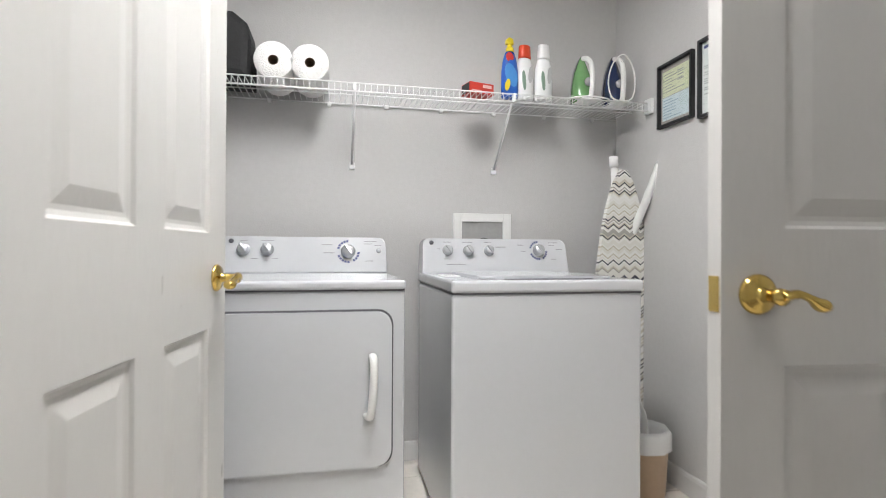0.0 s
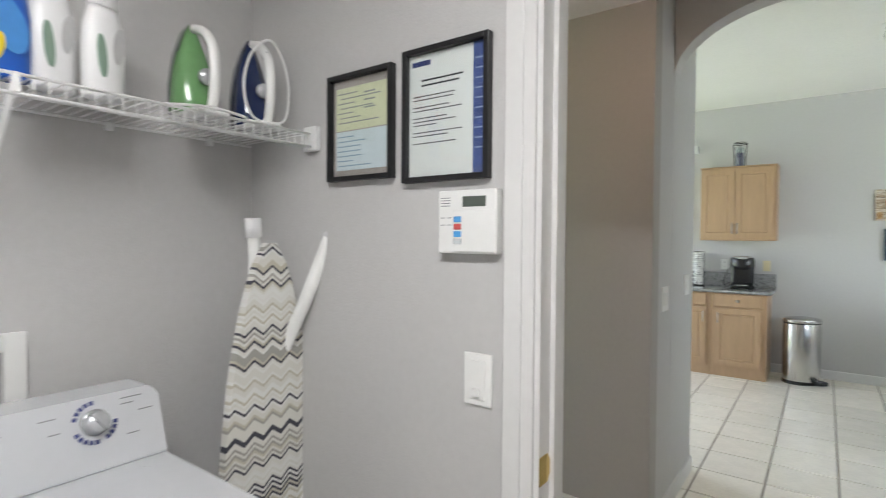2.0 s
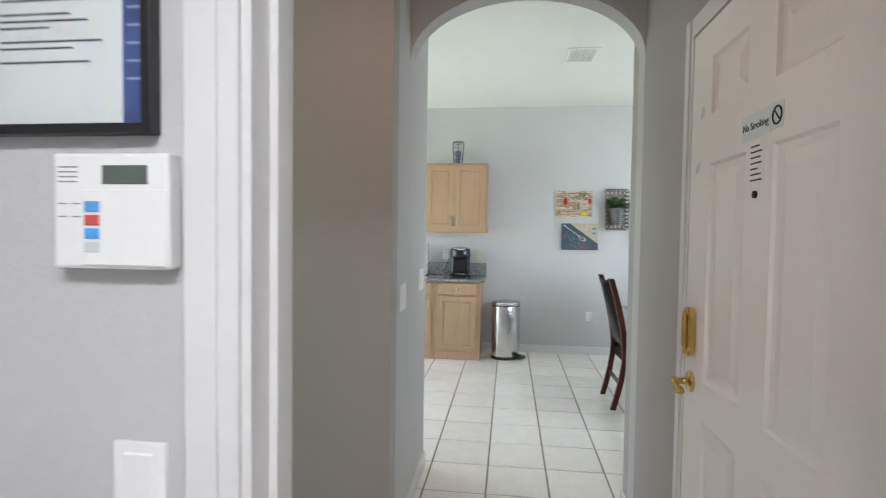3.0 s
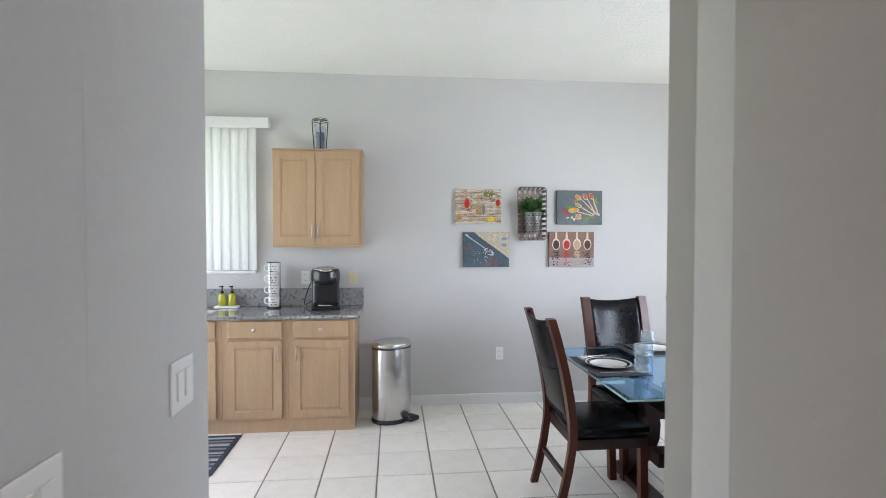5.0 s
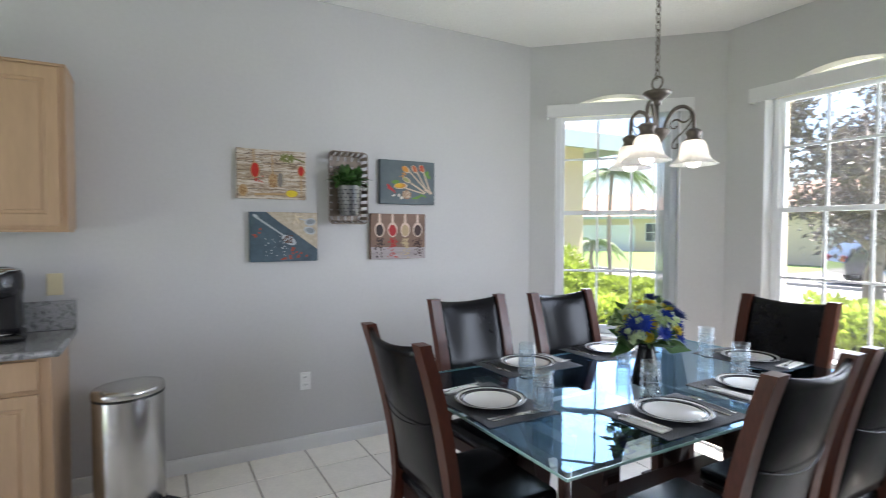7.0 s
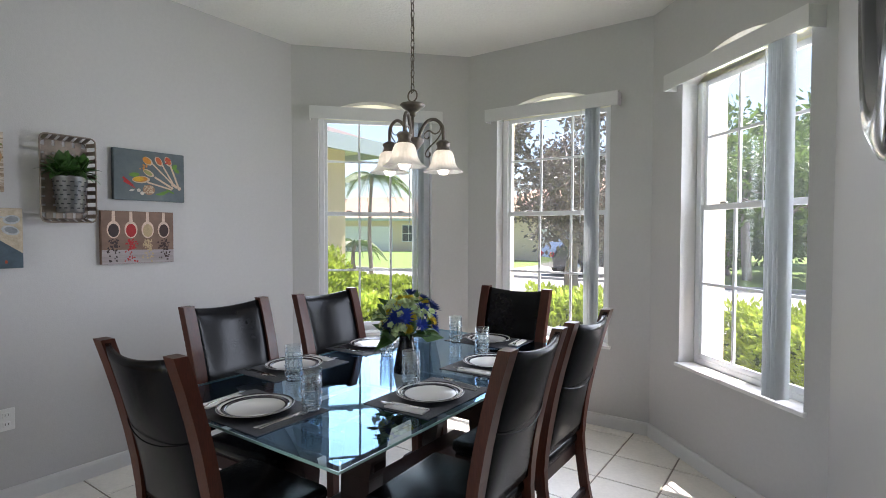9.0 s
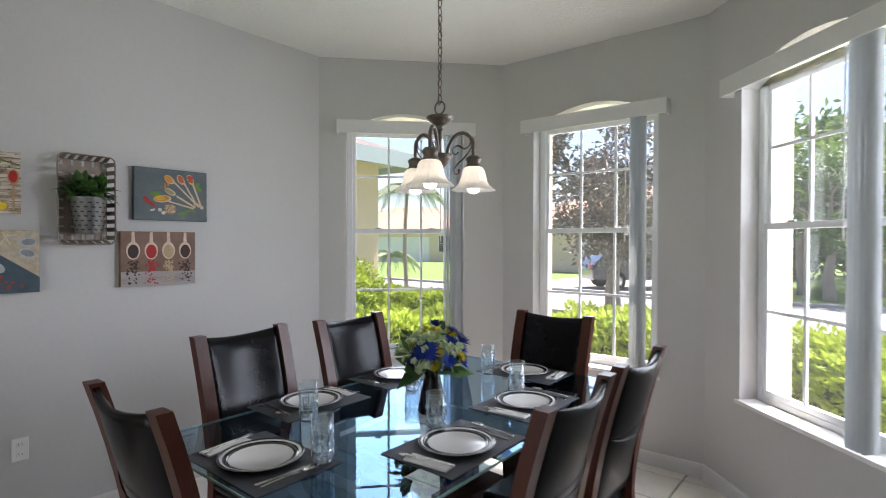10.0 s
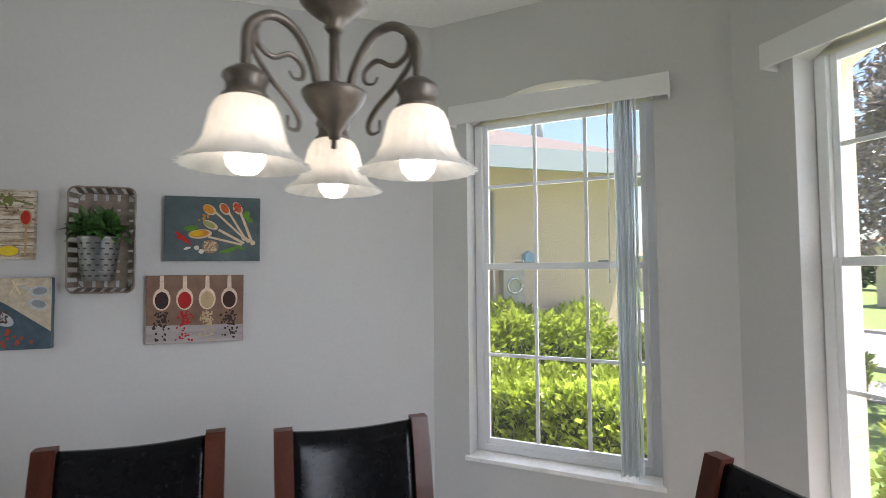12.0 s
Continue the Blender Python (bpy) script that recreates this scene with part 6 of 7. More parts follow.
linen = ramp_mat("print_linen", [(0.3, (0.36, 0.29, 0.20)), (0.7, (0.58, 0.50, 0.39))], 40, 0.8)
canvas(0.683, 1.237, 0.417, 0.310, slate, [
    (linen, [[(0.10, 0.31), (0.165, 0.255), (0.28, 0.175), (0.417, 0.075), (0.417, 0.31)]]),
    (ink("silver", (0.42, 0.44, 0.46), 0.3), [bar(0.04, 0.275, 0.20, 0.165, 0.006, 0.004), ell(0.035, 0.282, 0.018, 0.010, -0.6), ell(0.235, 0.135, 0.05, 0.026, -0.55), ell(0.37, 0.25, 0.036, 0.024, 0.1), ell(0.365, 0.195, 0.038, 0.024, -0.3), bar(0.30, 0.27, 0.34, 0.26, 0.004)]),
    (ink("silver_shade", (0.24, 0.26, 0.28), 0.3), [ell(0.372, 0.252, 0.027, 0.016, 0.1), ell(0.368, 0.196, 0.028, 0.016, -0.3)]),
    (ink("pepper", (0.10, 0.05, 0.035)), dots(34, 0.20, 0.255, 0.115, 0.165, 0.006)),
    (ink("string", (0.62, 0.52, 0.36)), [bar(0.27, 0.30, 0.30, 0.24, 0.004), bar(0.29, 0.29, 0.26, 0.235, 0.003), bar(0.29, 0.28, 0.33, 0.29, 0.003)]),
    (ink("petal_red", (0.36, 0.07, 0.04)), dots(16, 0.19, 0.35, 0.015, 0.085, 0.009) + dots(5, 0.02, 0.07, 0.15, 0.21, 0.008)),
    (ink("salt", (0.55, 0.57, 0.58)), dots(26, 0.08, 0.22, 0.03, 0.17, 0.004)),
], "canvas print of a silver spoon with pepper on dark slate")
slate2 = ramp_mat("print_slate_grey", [(0.3, (0.035, 0.055, 0.06)), (0.6, (0.075, 0.105, 0.11)), (0.8, (0.13, 0.16, 0.17))], 6, 0.5)
canvas(-0.171, 1.619, 0.423, 0.307, slate2, [
    (ink("spoon_pale", (0.55, 0.42, 0.30)), [bar(0.22, 0.235, 0.345, 0.115, 0.005), bar(0.28, 0.235, 0.36, 0.10, 0.005), bar(0.335, 0.23, 0.385, 0.095, 0.006), bar(0.235, 0.15, 0.35, 0.085, 0.006), bar(0.19, 0.115, 0.34, 0.078, 0.005), ell(0.352, 0.108, 0.014, 0.010), ell(0.37, 0.098, 0.012, 0.010), ell(0.39, 0.088, 0.012, 0.012), ell(0.195, 0.245, 0.033, 0.022, -0.6), ell(0.262, 0.25, 0.032, 0.020, -1.0), ell(0.32, 0.255, 0.032, 0.020, -1.1), ell(0.20, 0.172, 0.036, 0.018, -0.5), ell(0.155, 0.128, 0.052, 0.022, 0.1)]),
    (ink("orange", (0.55, 0.22, 0.03)), [ell(0.19, 0.247, 0.028, 0.018, -0.6), ell(0.15, 0.13, 0.044, 0.017, 0.1)] + dots(8, 0.15, 0.19, 0.19, 0.22, 0.006)),
    (ink("curry", (0.62, 0.36, 0.02)), [ell(0.14, 0.131, 0.03, 0.014, 0.1)]),
    (ink("paprika", (0.45, 0.10, 0.03)), [ell(0.262, 0.252, 0.026, 0.015, -1.0), ell(0.32, 0.258, 0.026, 0.015, -1.1)]),
    (ink("chili_red", (0.45, 0.02, 0.02)), [bar(0.05, 0.135, 0.11, 0.09, 0.007, 0.003), bar(0.055, 0.115, 0.12, 0.075, 0.006, 0.002)] + dots(10, 0.30, 0.335, 0.235, 0.275, 0.005)),
    (ink("olive", (0.26, 0.27, 0.10)), [ell(0.195, 0.173, 0.028, 0.012, -0.5)]),
    (ink("basil", (0.10, 0.22, 0.03)), [ell(0.115, 0.155, 0.03, 0.013, 0.1), ell(0.36, 0.225, 0.020, 0.014, 0.8), ell(0.375, 0.20, 0.018, 0.012, -0.6), ell(0.29, 0.055, 0.034, 0.008, 0.3), ell(0.33, 0.065, 0.03, 0.006, -0.4), ell(0.27, 0.045, 0.03, 0.007, 0.1)]),
    (ink("garlic", (0.62, 0.57, 0.50)), [ell(0.14, 0.062, 0.011, 0.011), ell(0.16, 0.045, 0.012, 0.011), ell(0.10, 0.06, 0.016, 0.006, 0.3)]),
    (ink("bowl", (0.30, 0.17, 0.10)), [ell(0.20, 0.068, 0.036, 0.032)]),
    (ink("seeds_mix", (0.52, 0.40, 0.28)), dots(36, 0.175, 0.225, 0.048, 0.09, 0.005)),
], "canvas print of colourful spices on wooden spoons")
brownbg = ramp_mat("print_brown", [(0.3, (0.10, 0.055, 0.035)), (0.7, (0.27, 0.155, 0.105))], 3, 0.6)
ladle, fill = [], {"a": [], "b": [], "c": [], "d": []}
for k, key in enumerate("abcd"):
    x = 0.065 + 0.097 * k
    ladle += [ell(x, 0.205, 0.037, 0.052), bar(x, 0.245, x, 0.314, 0.010, 0.008)]
    fill[key] += [ell(x, 0.200, 0.029, 0.040)] + dots(34, x - 0.036, x + 0.036, 0.01, 0.145, 0.006) + dots(30, x - 0.02, x + 0.02, 0.08, 0.15, 0.006)
canvas(-0.101, 1.235, 0.418, 0.316, brownbg, [
    (ramp_mat("print_table", [(0.3, (0.24, 0.20, 0.20)), (0.7, (0.42, 0.37, 0.37))], 9, 0.6, stretch=(0.5, 1, 4)), [[(0, 0), (0.418, 0), (0.418, 0.080), (0, 0.085)]]),
    (ink("ladle", (0.66, 0.50, 0.40)), ladle),
    (ink("black_pepper", (0.045, 0.03, 0.028)), fill["a"]), (ink("red_pepper", (0.40, 0.025, 0.025)), fill["b"]), (ink("coriander", (0.46, 0.34, 0.20)), fill["c"]), (ink("clove", (0.055, 0.03, 0.025)), fill["d"]),
], "canvas print of four wooden spoons pouring spices")

# wire wall basket with a plant
M_BASK = mat("basket_metal", (0.23, 0.185, 0.15), 0.5, 0.3, var=0.3, scale=20)
bk = thing("wall_basket", EAST(0.200, 1.478), "bronze strip-metal wall basket holding a potted plant", "basket")
bw, bh, bd = 0.262, 0.470, 0.075


def rrect(x0, x1, z0, z1, y, r=0.03):
    out = []
    for cx_, cz_, a0 in ((x1 - r, z0 + r, -90), (x1 - r, z1 - r, 0), (x0 + r, z1 - r, 90), (x0 + r, z0 + r, 180)):
        out += [(cx_ + r * math.cos(radians(a0 + 22.5 * i)), y, cz_ + r * math.sin(radians(a0 + 22.5 * i))) for i in range(5)]
    return out


part("rim", TU(rrect(0, bw, 0, bh, -bd), 0.0045, 8, True), M_BASK, bk)
part("back_rim", TU(rrect(0.02, bw - 0.02, 0.02, bh - 0.02, -0.004), 0.003, 6, True), M_BASK, bk)
for k in range(10):
    z = 0.035 + (bh - 0.07) * k / 9
    for s in (0, 1):
        bm = bm_new()
        xr, xb = (0.001, 0.02) if not s else (bw - 0.001, bw - 0.02)
        box(bm, min(xr, xb), max(xr, xb), -bd, -0.003, z - 0.0115, z + 0.0115)
        for v in bm.verts:
            v.co.x = xr + (0.0012 if (v.co.x > (xr + xb) / 2) else -0.0012) if v.co.y < -0.05 else xb + (0.0012 if (v.co.x > (xr + xb) / 2) else -0.0012)
        part("strip", bm, M_BASK, bk)
for k in range(6):
    x = 0.032 + (bw - 0.064) * k / 5
    for s in (0, 1):
        bm = bm_new()
        zr, zb = (0.001, 0.02) if not s else (bh - 0.001, bh - 0.02)
        box(bm, x - 0.0115, x + 0.0115, -bd, -0.003, min(zr, zb), max(zr, zb))
        for v in bm.verts:
            mid = (zr + zb) / 2
            v.co.z = (zr if v.co.y < -0.05 else zb) + (0.0012 if v.co.z > mid else -0.0012)
        part("strip", bm, M_BASK, bk)
for k in range(8):
    z = 0.07 + 0.047 * k
    part("strip", B(0.02, bw - 0.02, -0.0062, -0.0045, z - 0.018, z + 0.018), M_BASK, bk)
for k in range(4):
    x = 0.06 + (bw - 0.12) * k / 3
    part("strip", B(x - 0.017, x + 0.017, -0.0040, -0.0022, 0.02, bh - 0.02), M_BASK, bk)
pot = thing("potted_plant", EAST(0.200 - 0.128, 1.530) @ Matrix.Translation((0, -0.008, 0)) @ Matrix.Scale(1.12, 4), "green leafy plant in a slotted galvanised pot", "plant")
M_ZINC = mat("galvanised_metal", (0.27, 0.27, 0.27), 0.36, 0.9, var=0.2, scale=18)
part("pot", L([(0.0, 0), (0.052, 0), (0.055, 0.004), (0.072, 0.165), (0.076, 0.172), (0.071, 0.175), (0.066, 0.15), (0, 0.15)], 32, (0, -0.080, 0)), M_ZINC, pot)
bm = bm_new()
for r_ in range(7):
    z = 0.02 + 0.021 * r_
    rr = 0.0555 + (0.0165) * z / 0.165 + 0.0008
    for k in range(14):
        a = 2 * math.pi * (k + 0.5 * (r_ % 2)) / 14
        v = []
        for da, dz in ((-0.11, -0.0028), (0.11, -0.0028), (0.11, 0.0028), (-0.11, 0.0028)):
            v.append(bm.verts.new((rr * math.cos(a + da), -0.080 + rr * math.sin(a + da), z + dz)))
        bm.faces.new(v)
part("slots", bm, M_INK, pot, "dark slots")
rng = random.Random(3)
M_HOUSE = mat("house_leaf", (0.06, 0.145, 0.035), 0.3, var=0.6, scale=16, sub=0.2)
for k in range(100):
    a, tilt = rng.uniform(0, 6.283), rng.uniform(0.05, 1.3)
    ln = rng.uniform(0.06, 0.115)
    d = Vector((math.cos(a) * math.sin(tilt), math.sin(a) * math.sin(tilt), math.cos(tilt)))
    p0 = Vector((rng.uniform(-0.055, 0.055), -0.080 + rng.uniform(-0.04, 0.045), 0.155 + rng.uniform(0, 0.035)))
    if p0.y + d.y * ln > -0.012:
        d.y = -abs(d.y)
    s = d.cross(Vector((0, 0, 1))).normalized()
    n = s.cross(d).normalized()
    bm = bm_new()
    rows = []
    for i in range(6):
        t = i / 5
        w = ln * 0.24 * math.sin(math.pi * (0.12 + 0.88 * t) ** 0.9) if i < 5 else 0.001
        q = p0 + d * ln * (0.25 + t) - Vector((0, 0, 1)) * ln * (0.12 + 0.38 * tilt) * t * t
        rows.append((bm.verts.new(q - s * w + n * w * 0.3), bm.verts.new(q), bm.verts.new(q + s * w + n * w * 0.3)))
    for p, q in zip(rows, rows[1:]):
        bm.faces.new((p[0], p[1], q[1], q[0])).smooth = True
        bm.faces.new((p[1], p[2], q[2], q[1])).smooth = True
    tube(bm, [p0 - Vector((0, 0, 0.02)), p0 + d * ln * 0.27], 0.0015, 5)
    raw_part("leaf", bm, M_HOUSE, pot)


# ---- foyer ----
FOY = lambda y, z: at_run((3.03, 4.4), (3.03, 1.80), 4.4 - y, 0, z)
sg = thing("welcome_sign", FOY(2.64, 1.452), "hanging wooden lake house sign with a metal fish", "sign")
M_SGN = mat("sign_black", (0.009, 0.006, 0.005), 0.6, var=0.3, scale=20, spec=0.15)
M_SGB = mat("sign_rust_wood", (0.13, 0.055, 0.02), 0.6, var=0.6, scale=9, stretch=(1, 1, 5), spec=0.2)
M_SGT = mat("sign_teal", (0.28, 0.42, 0.40), 0.6, var=0.25, scale=30)
M_SGW = mat("sign_white", (0.62, 0.62, 0.60), 0.5, var=0.1)
part("roof_board", PR([(0.0, 0.345), (0.108, 0.427), (0.265, 0.372), (0.265, 0.401), (0.300, 0.401), (0.300, 0.360), (0.355, 0.338), (0.355, 0.322), (0.33, 0.314), (0.025, 0.314), (0.025, 0.338)], -0.022, -0.002, "y", 0.002), M_SGN, sg, "black house-shaped board")
text_mesh("lettering", "Welcome", 0.062, M_SGW, pose(0.165, -0.0235, 0.342, 90), sg, 0.002)
part("lake_board", B(0.018, 0.342, -0.020, -0.002, 0.208, 0.290, 0.004), M_SGB, sg, "rusty orange board")
text_mesh("lettering", "LAKE", 0.098, M_SGT, pose(0.222, -0.0215, 0.248, 90), sg, 0.0015)
bm = bm_new()
box(bm, 0.03, 0.095, -0.0215, -0.0205, 0.255, 0.28)
box(bm, 0.03, 0.095, -0.0215, -0.0205, 0.22, 0.245)
part("small_lettering", bm, M_SGT, sg)
part("house_board", B(0.012, 0.336, -0.020, -0.002, 0.122, 0.188, 0.004), M_SGB, sg, "rusty brown board")
text_mesh("lettering", "HOUSE", 0.082, M_SGN, pose(0.174, -0.0215, 0.154, 90), sg, 0.0015)
part("fish_board", B(0.018, 0.342, -0.020, -0.002, 0.0, 0.102, 0.003), M_SGN, sg, "black board")
fish = [(0.04, 0.086), (0.058, 0.052), (0.04, 0.018)] + [(0.085 + 0.215 * k / 12, 0.052 - 0.034 * math.sin(math.pi * (0.10 + 0.90 * k / 12)) ** 0.8) for k in range(13)] + [(0.085 + 0.215 * k / 12, 0.052 + 0.034 * math.sin(math.pi * (0.10 + 0.90 * k / 12)) ** 0.8) for k in range(11, -1, -1)]
part("fish", PR(fish, -0.024, -0.020, "y"), mat("fish_metal", (0.6, 0.58, 0.55), 0.28, 0.9, var=0.35, scale=16, stretch=(3, 1, 0.2)), sg, "galvanised metal fish")
bm = bm_new()
for x in (0.06, 0.30):
    for z0, z1 in ((0.29, 0.316), (0.186, 0.21), (0.10, 0.124)):
        tube(bm, [(x, -0.011, z0), (x, -0.011, z1)], 0.002, 6)
part("wire", bm, M_BLACKP, sg)
fl = thing("ceiling_light", pose(2.25, 1.75, H_LOW), "flush glass ceiling light in the foyer", "ceiling light")
part("base", L([(0.0, -0.002), (0.15, -0.002), (0.15, -0.03), (0.0, -0.03)], 28), M_BRASS, fl)
part("diffuser", L([(0.14, -0.032), (0.145, -0.05), (0.13, -0.065), (0.0, -0.07)], 28), mat("warm_diffuser", (0.9, 0.8, 0.65), 0.5, emit=(1.0, 0.62, 0.36), estr=1.0), fl)

# ---- laundry ----
ll = thing("ceiling_light", pose(0.15, 1.05, H_LOW), "long flush ceiling light in the laundry", "ceiling light")
part("base", B(-0.17, 0.17, -0.6, 0.6, -0.05, -0.002, 0.01), M_WHITEP, ll)
part("diffuser", B(-0.15, 0.15, -0.57, 0.57, -0.068, -0.051, 0.006), mat("lamp_diffuser", (0.9, 0.9, 0.88), 0.5, emit=(1.0, 0.98, 0.95), estr=2.0), ll)
M_ENAMEL = mat("white_enamel", (0.56, 0.572, 0.59), 0.16, var=0.015, scale=2.0, coat=0.5)
M_KNOB = mat("knob_grey", (0.52, 0.53, 0.54), 0.25, 0.4, var=0.05)
M_NAVY = mat("navy_print", (0.03, 0.04, 0.16), 0.4, var=0.05)
M_SEAM = mat("seam_dark", (0.10, 0.10, 0.11), 0.6, var=0.1)


def knob(parent, x, y, z, r, tilt, lab="ribbed grey control knob"):
    bm = bm_new()
    lathe(bm, [(0, 0), (r, 0), (r * 1.02, 0.004), (r * 0.85, 0.012), (r * 0.8, 0.026), (r * 0.7, 0.029), (0, 0.029)], 28)
    box(bm, -r * 0.16, r * 0.16, -r * 0.85, r * 0.85, 0.012, 0.036, 0.002)
    ob = part("knob", bm, M_KNOB, parent, lab)
    ob.matrix_local = pose(x, y, z, 90 - tilt, 0, 0) @ pose(0, 0, 0, 0, 0, 35)
    return ob


def console(parent, w, y, z0, z1, tilt_top=0.045, lean=14):
    """Control panel: leaning front, rounded upper corners."""
    pts = []
    r = 0.028
    for cx_, cz_, a0 in ((w - r, z1 - r, 0), (r, z1 - r, 90)):
        pts += [(cx_ + r * math.cos(radians(a0 + 15 * i)), cz_ + r * math.sin(radians(a0 + 15 * i))) for i in range(7)]
    pts += [(0, z0), (w, z0)]
    bm = bm_new()
    prism(bm, pts, y, y + 0.14, "y", 0.006)
    for v in bm.verts:
        t = (v.co.z - z0) / (z1 - z0)
        if v.co.y < y + 0.07:
            v.co.y += tilt_top * t
        v.co.x = w / 2 + (v.co.x - w / 2) * (1.0 - 0.02 * t)
    part("console", bm, M_ENAMEL, parent, "white control panel")


def on_face(y, z, z0, z1, tilt_top):
    return y + tilt_top * (z - z0) / (z1 - z0) - 0.0012


def mark_rows(parent, rows, y, z0, z1):
    for x, z, w in rows:
        yy = on_face(y, z, z0, z1, 0.045)
        part("marking", B(x, x + w, yy - 0.0004, yy + 0.0006, z - 0.0013, z + 0.0013), M_KNOB, parent)


def dial(parent, x, z, y, z0, z1, r=0.05):
    for k in range(17):
        a = radians(95 + 16 * k)
        if k in (5, 6, 12):
            continue
        pts = [(x + q * math.cos(b), z + q * math.sin(b)) for q, b in ((r * 0.80, a - 0.10), (r, a - 0.10), (r, a + 0.10), (r * 0.80, a + 0.10))]
        bm = bm_new()
        bm.faces.new([bm.verts.new((px, on_face(y, pz, z0, z1, 0.045), pz)) for px, pz in pts])
        part("dial_mark", bm, M_NAVY, parent, "navy dial marking")
    knob(parent, x, on_face(y, z, z0, z1, 0.045), z, r * 0.62, 18)


dr = thing("dryer", pose(-0.485, 1.80, 0), "white front-loading clothes dryer with control panel", "dryer")
DW = 0.70
part("body", B(0, DW, 0.0, 0.70, 0.02, 0.893, 0.008), M_ENAMEL, dr)
part("top", B(-0.003, DW + 0.003, -0.012, 0.70, 0.895, 0.925, 0.010, 3), M_ENAMEL, dr)
part("top_seam", B(0.002, DW - 0.002, -0.002, 0.69, 0.890, 0.897), M_SEAM, dr)
console(dr, DW, 0.59, 0.925, 1.078)
rr_ = lambda x0, x1, z0, z1, r, n=6: [(cx_ + r * math.cos(radians(a0 + 90 / n * i)), cz_ + r * math.sin(radians(a0 + 90 / n * i))) for cx_, cz_, a0 in ((x1 - r, z0 + r, -90), (x1 - r, z1 - r, 0), (x0 + r, z1 - r, 90), (x0 + r, z0 + r, 180)) for i in range(n + 1)]
part("door_groove", PR(rr_(0.035, 0.662, 0.325, 0.832, 0.05), -0.0025, 0.001, "y"), M_SEAM, dr)
dd = part("door", PR(rr_(0.041, 0.656, 0.331, 0.826, 0.046), -0.016, -0.003, "y", 0.006), M_ENAMEL, dr, "white door with rounded corners")
part("handle", TU(spline([(0.594, -0.010, 0.685), (0.596, -0.045, 0.675), (0.596, -0.050, 0.60), (0.588, -0.045, 0.505), (0.575, -0.010, 0.495)], 5), [0.013] * 21, 10, flat=0.8), M_WHITEP, dd, "white pull handle")
for x in (0.10, 0.195):
    knob(dr, x, on_face(0.59, 1.022, 0.925, 1.078, 0.045), 1.022, 0.027, 18)
dial(dr, 0.532, 1.016, 0.59, 0.925, 1.078)
part("button", L([(0, 0), (0.011, 0), (0.011, 0.006), (0.008, 0.01), (0, 0.01)], 16), M_KNOB, dr).matrix_local = pose(0.664, on_face(0.59, 1.02, 0.925, 1.078, 0.045), 1.02, 74)
part("badge", L([(0, 0), (0.010, 0), (0.010, 0.003), (0, 0.003)], 18), M_SEAM, dr).matrix_local = pose(0.05, on_face(0.59, 1.058, 0.925, 1.078, 0.045), 1.058, 74)
mark_rows(dr, [(0.085, 1.061, 0.03), (0.17, 1.061, 0.05), (0.42, 1.045, 0.045), (0.425, 1.01, 0.05), (0.60, 1.060, 0.055), (0.60, 1.05, 0.035), (0.605, 0.975, 0.035), (0.645, 1.043, 0.03), (0.13, 0.985, 0.03), (0.215, 0.985, 0.025)], 0.59, 0.925, 1.078)

ws = thing("washing_machine", pose(0.372, 1.80, 0), "white top-loading washing machine with control panel", "washing machine")
WW = 0.70
part("body", B(0, WW, 0.0, 0.70, 0.02, 0.875, 0.010), M_ENAMEL, ws)
part("top", B(-0.003, WW + 0.003, -0.008, 0.70, 0.879, 0.922, 0.010, 3), M_ENAMEL, ws)
part("top_seam", B(0.004, WW - 0.004, -0.001, 0.69, 0.873, 0.881), M_SEAM, ws)
lid = part("lid", PR(rr_(0.115, 0.625, 0.055, 0.555, 0.05), 0.9225, 0.932, "z", 0.004), M_ENAMEL, ws, "closed white lid")
part("lid_lip", PR(rr_(0.20, 0.54, 0.045, 0.075, 0.012), 0.9215, 0.9245, "z", 0.001), M_SEAM, lid)
part("label_plate", PR(rr_(0.03, 0.10, 0.28, 0.42, 0.02), 0.922, 0.9232, "z"), M_WHITEP, ws)
mkb = bm_new()
for i in range(7):
    box(mkb, 0.04, 0.085, 0.30 + 0.015 * i, 0.303 + 0.015 * i, 0.9231, 0.9235)
part("label_lines", mkb, M_KNOB, ws)
console(ws, WW, 0.59, 0.922, 1.078)
for x in (0.118, 0.215, 0.312):
    knob(ws, x, on_face(0.59, 1.022, 0.922, 1.078, 0.045), 1.022, 0.024, 18)
dial(ws, 0.555, 1.025, 0.59, 0.922, 1.078, 0.045)
part("badge", L([(0, 0), (0.010, 0), (0.010, 0.003), (0, 0.003)], 18), M_SEAM, ws).matrix_local = pose(0.045, on_face(0.59, 1.058, 0.922, 1.078, 0.045), 1.058, 74)
mark_rows(ws, [(0.10, 1.061, 0.035), (0.19, 1.061, 0.045), (0.295, 1.061, 0.03), (0.07, 1.03, 0.015), (0.10, 0.985, 0.03), (0.11, 0.96, 0.09), (0.345, 1.04, 0.05), (0.455, 1.05, 0.03), (0.47, 1.02, 0.02), (0.61, 1.062, 0.045), (0.61, 1.05, 0.025), (0.645, 1.03, 0.03), (0.615, 0.985, 0.025)], 0.59, 0.922, 1.078)

# recessed outlet box
LB = lambda x, z: at_run((-1.0, 2.64), (1.455, 2.64), x + 1.0, 0, z)
ob_ = thing("laundry_outlet_box", LB(0.565, 1.01), "white laundry valve box set in the wall", "outlet box")
bm = bm_new()
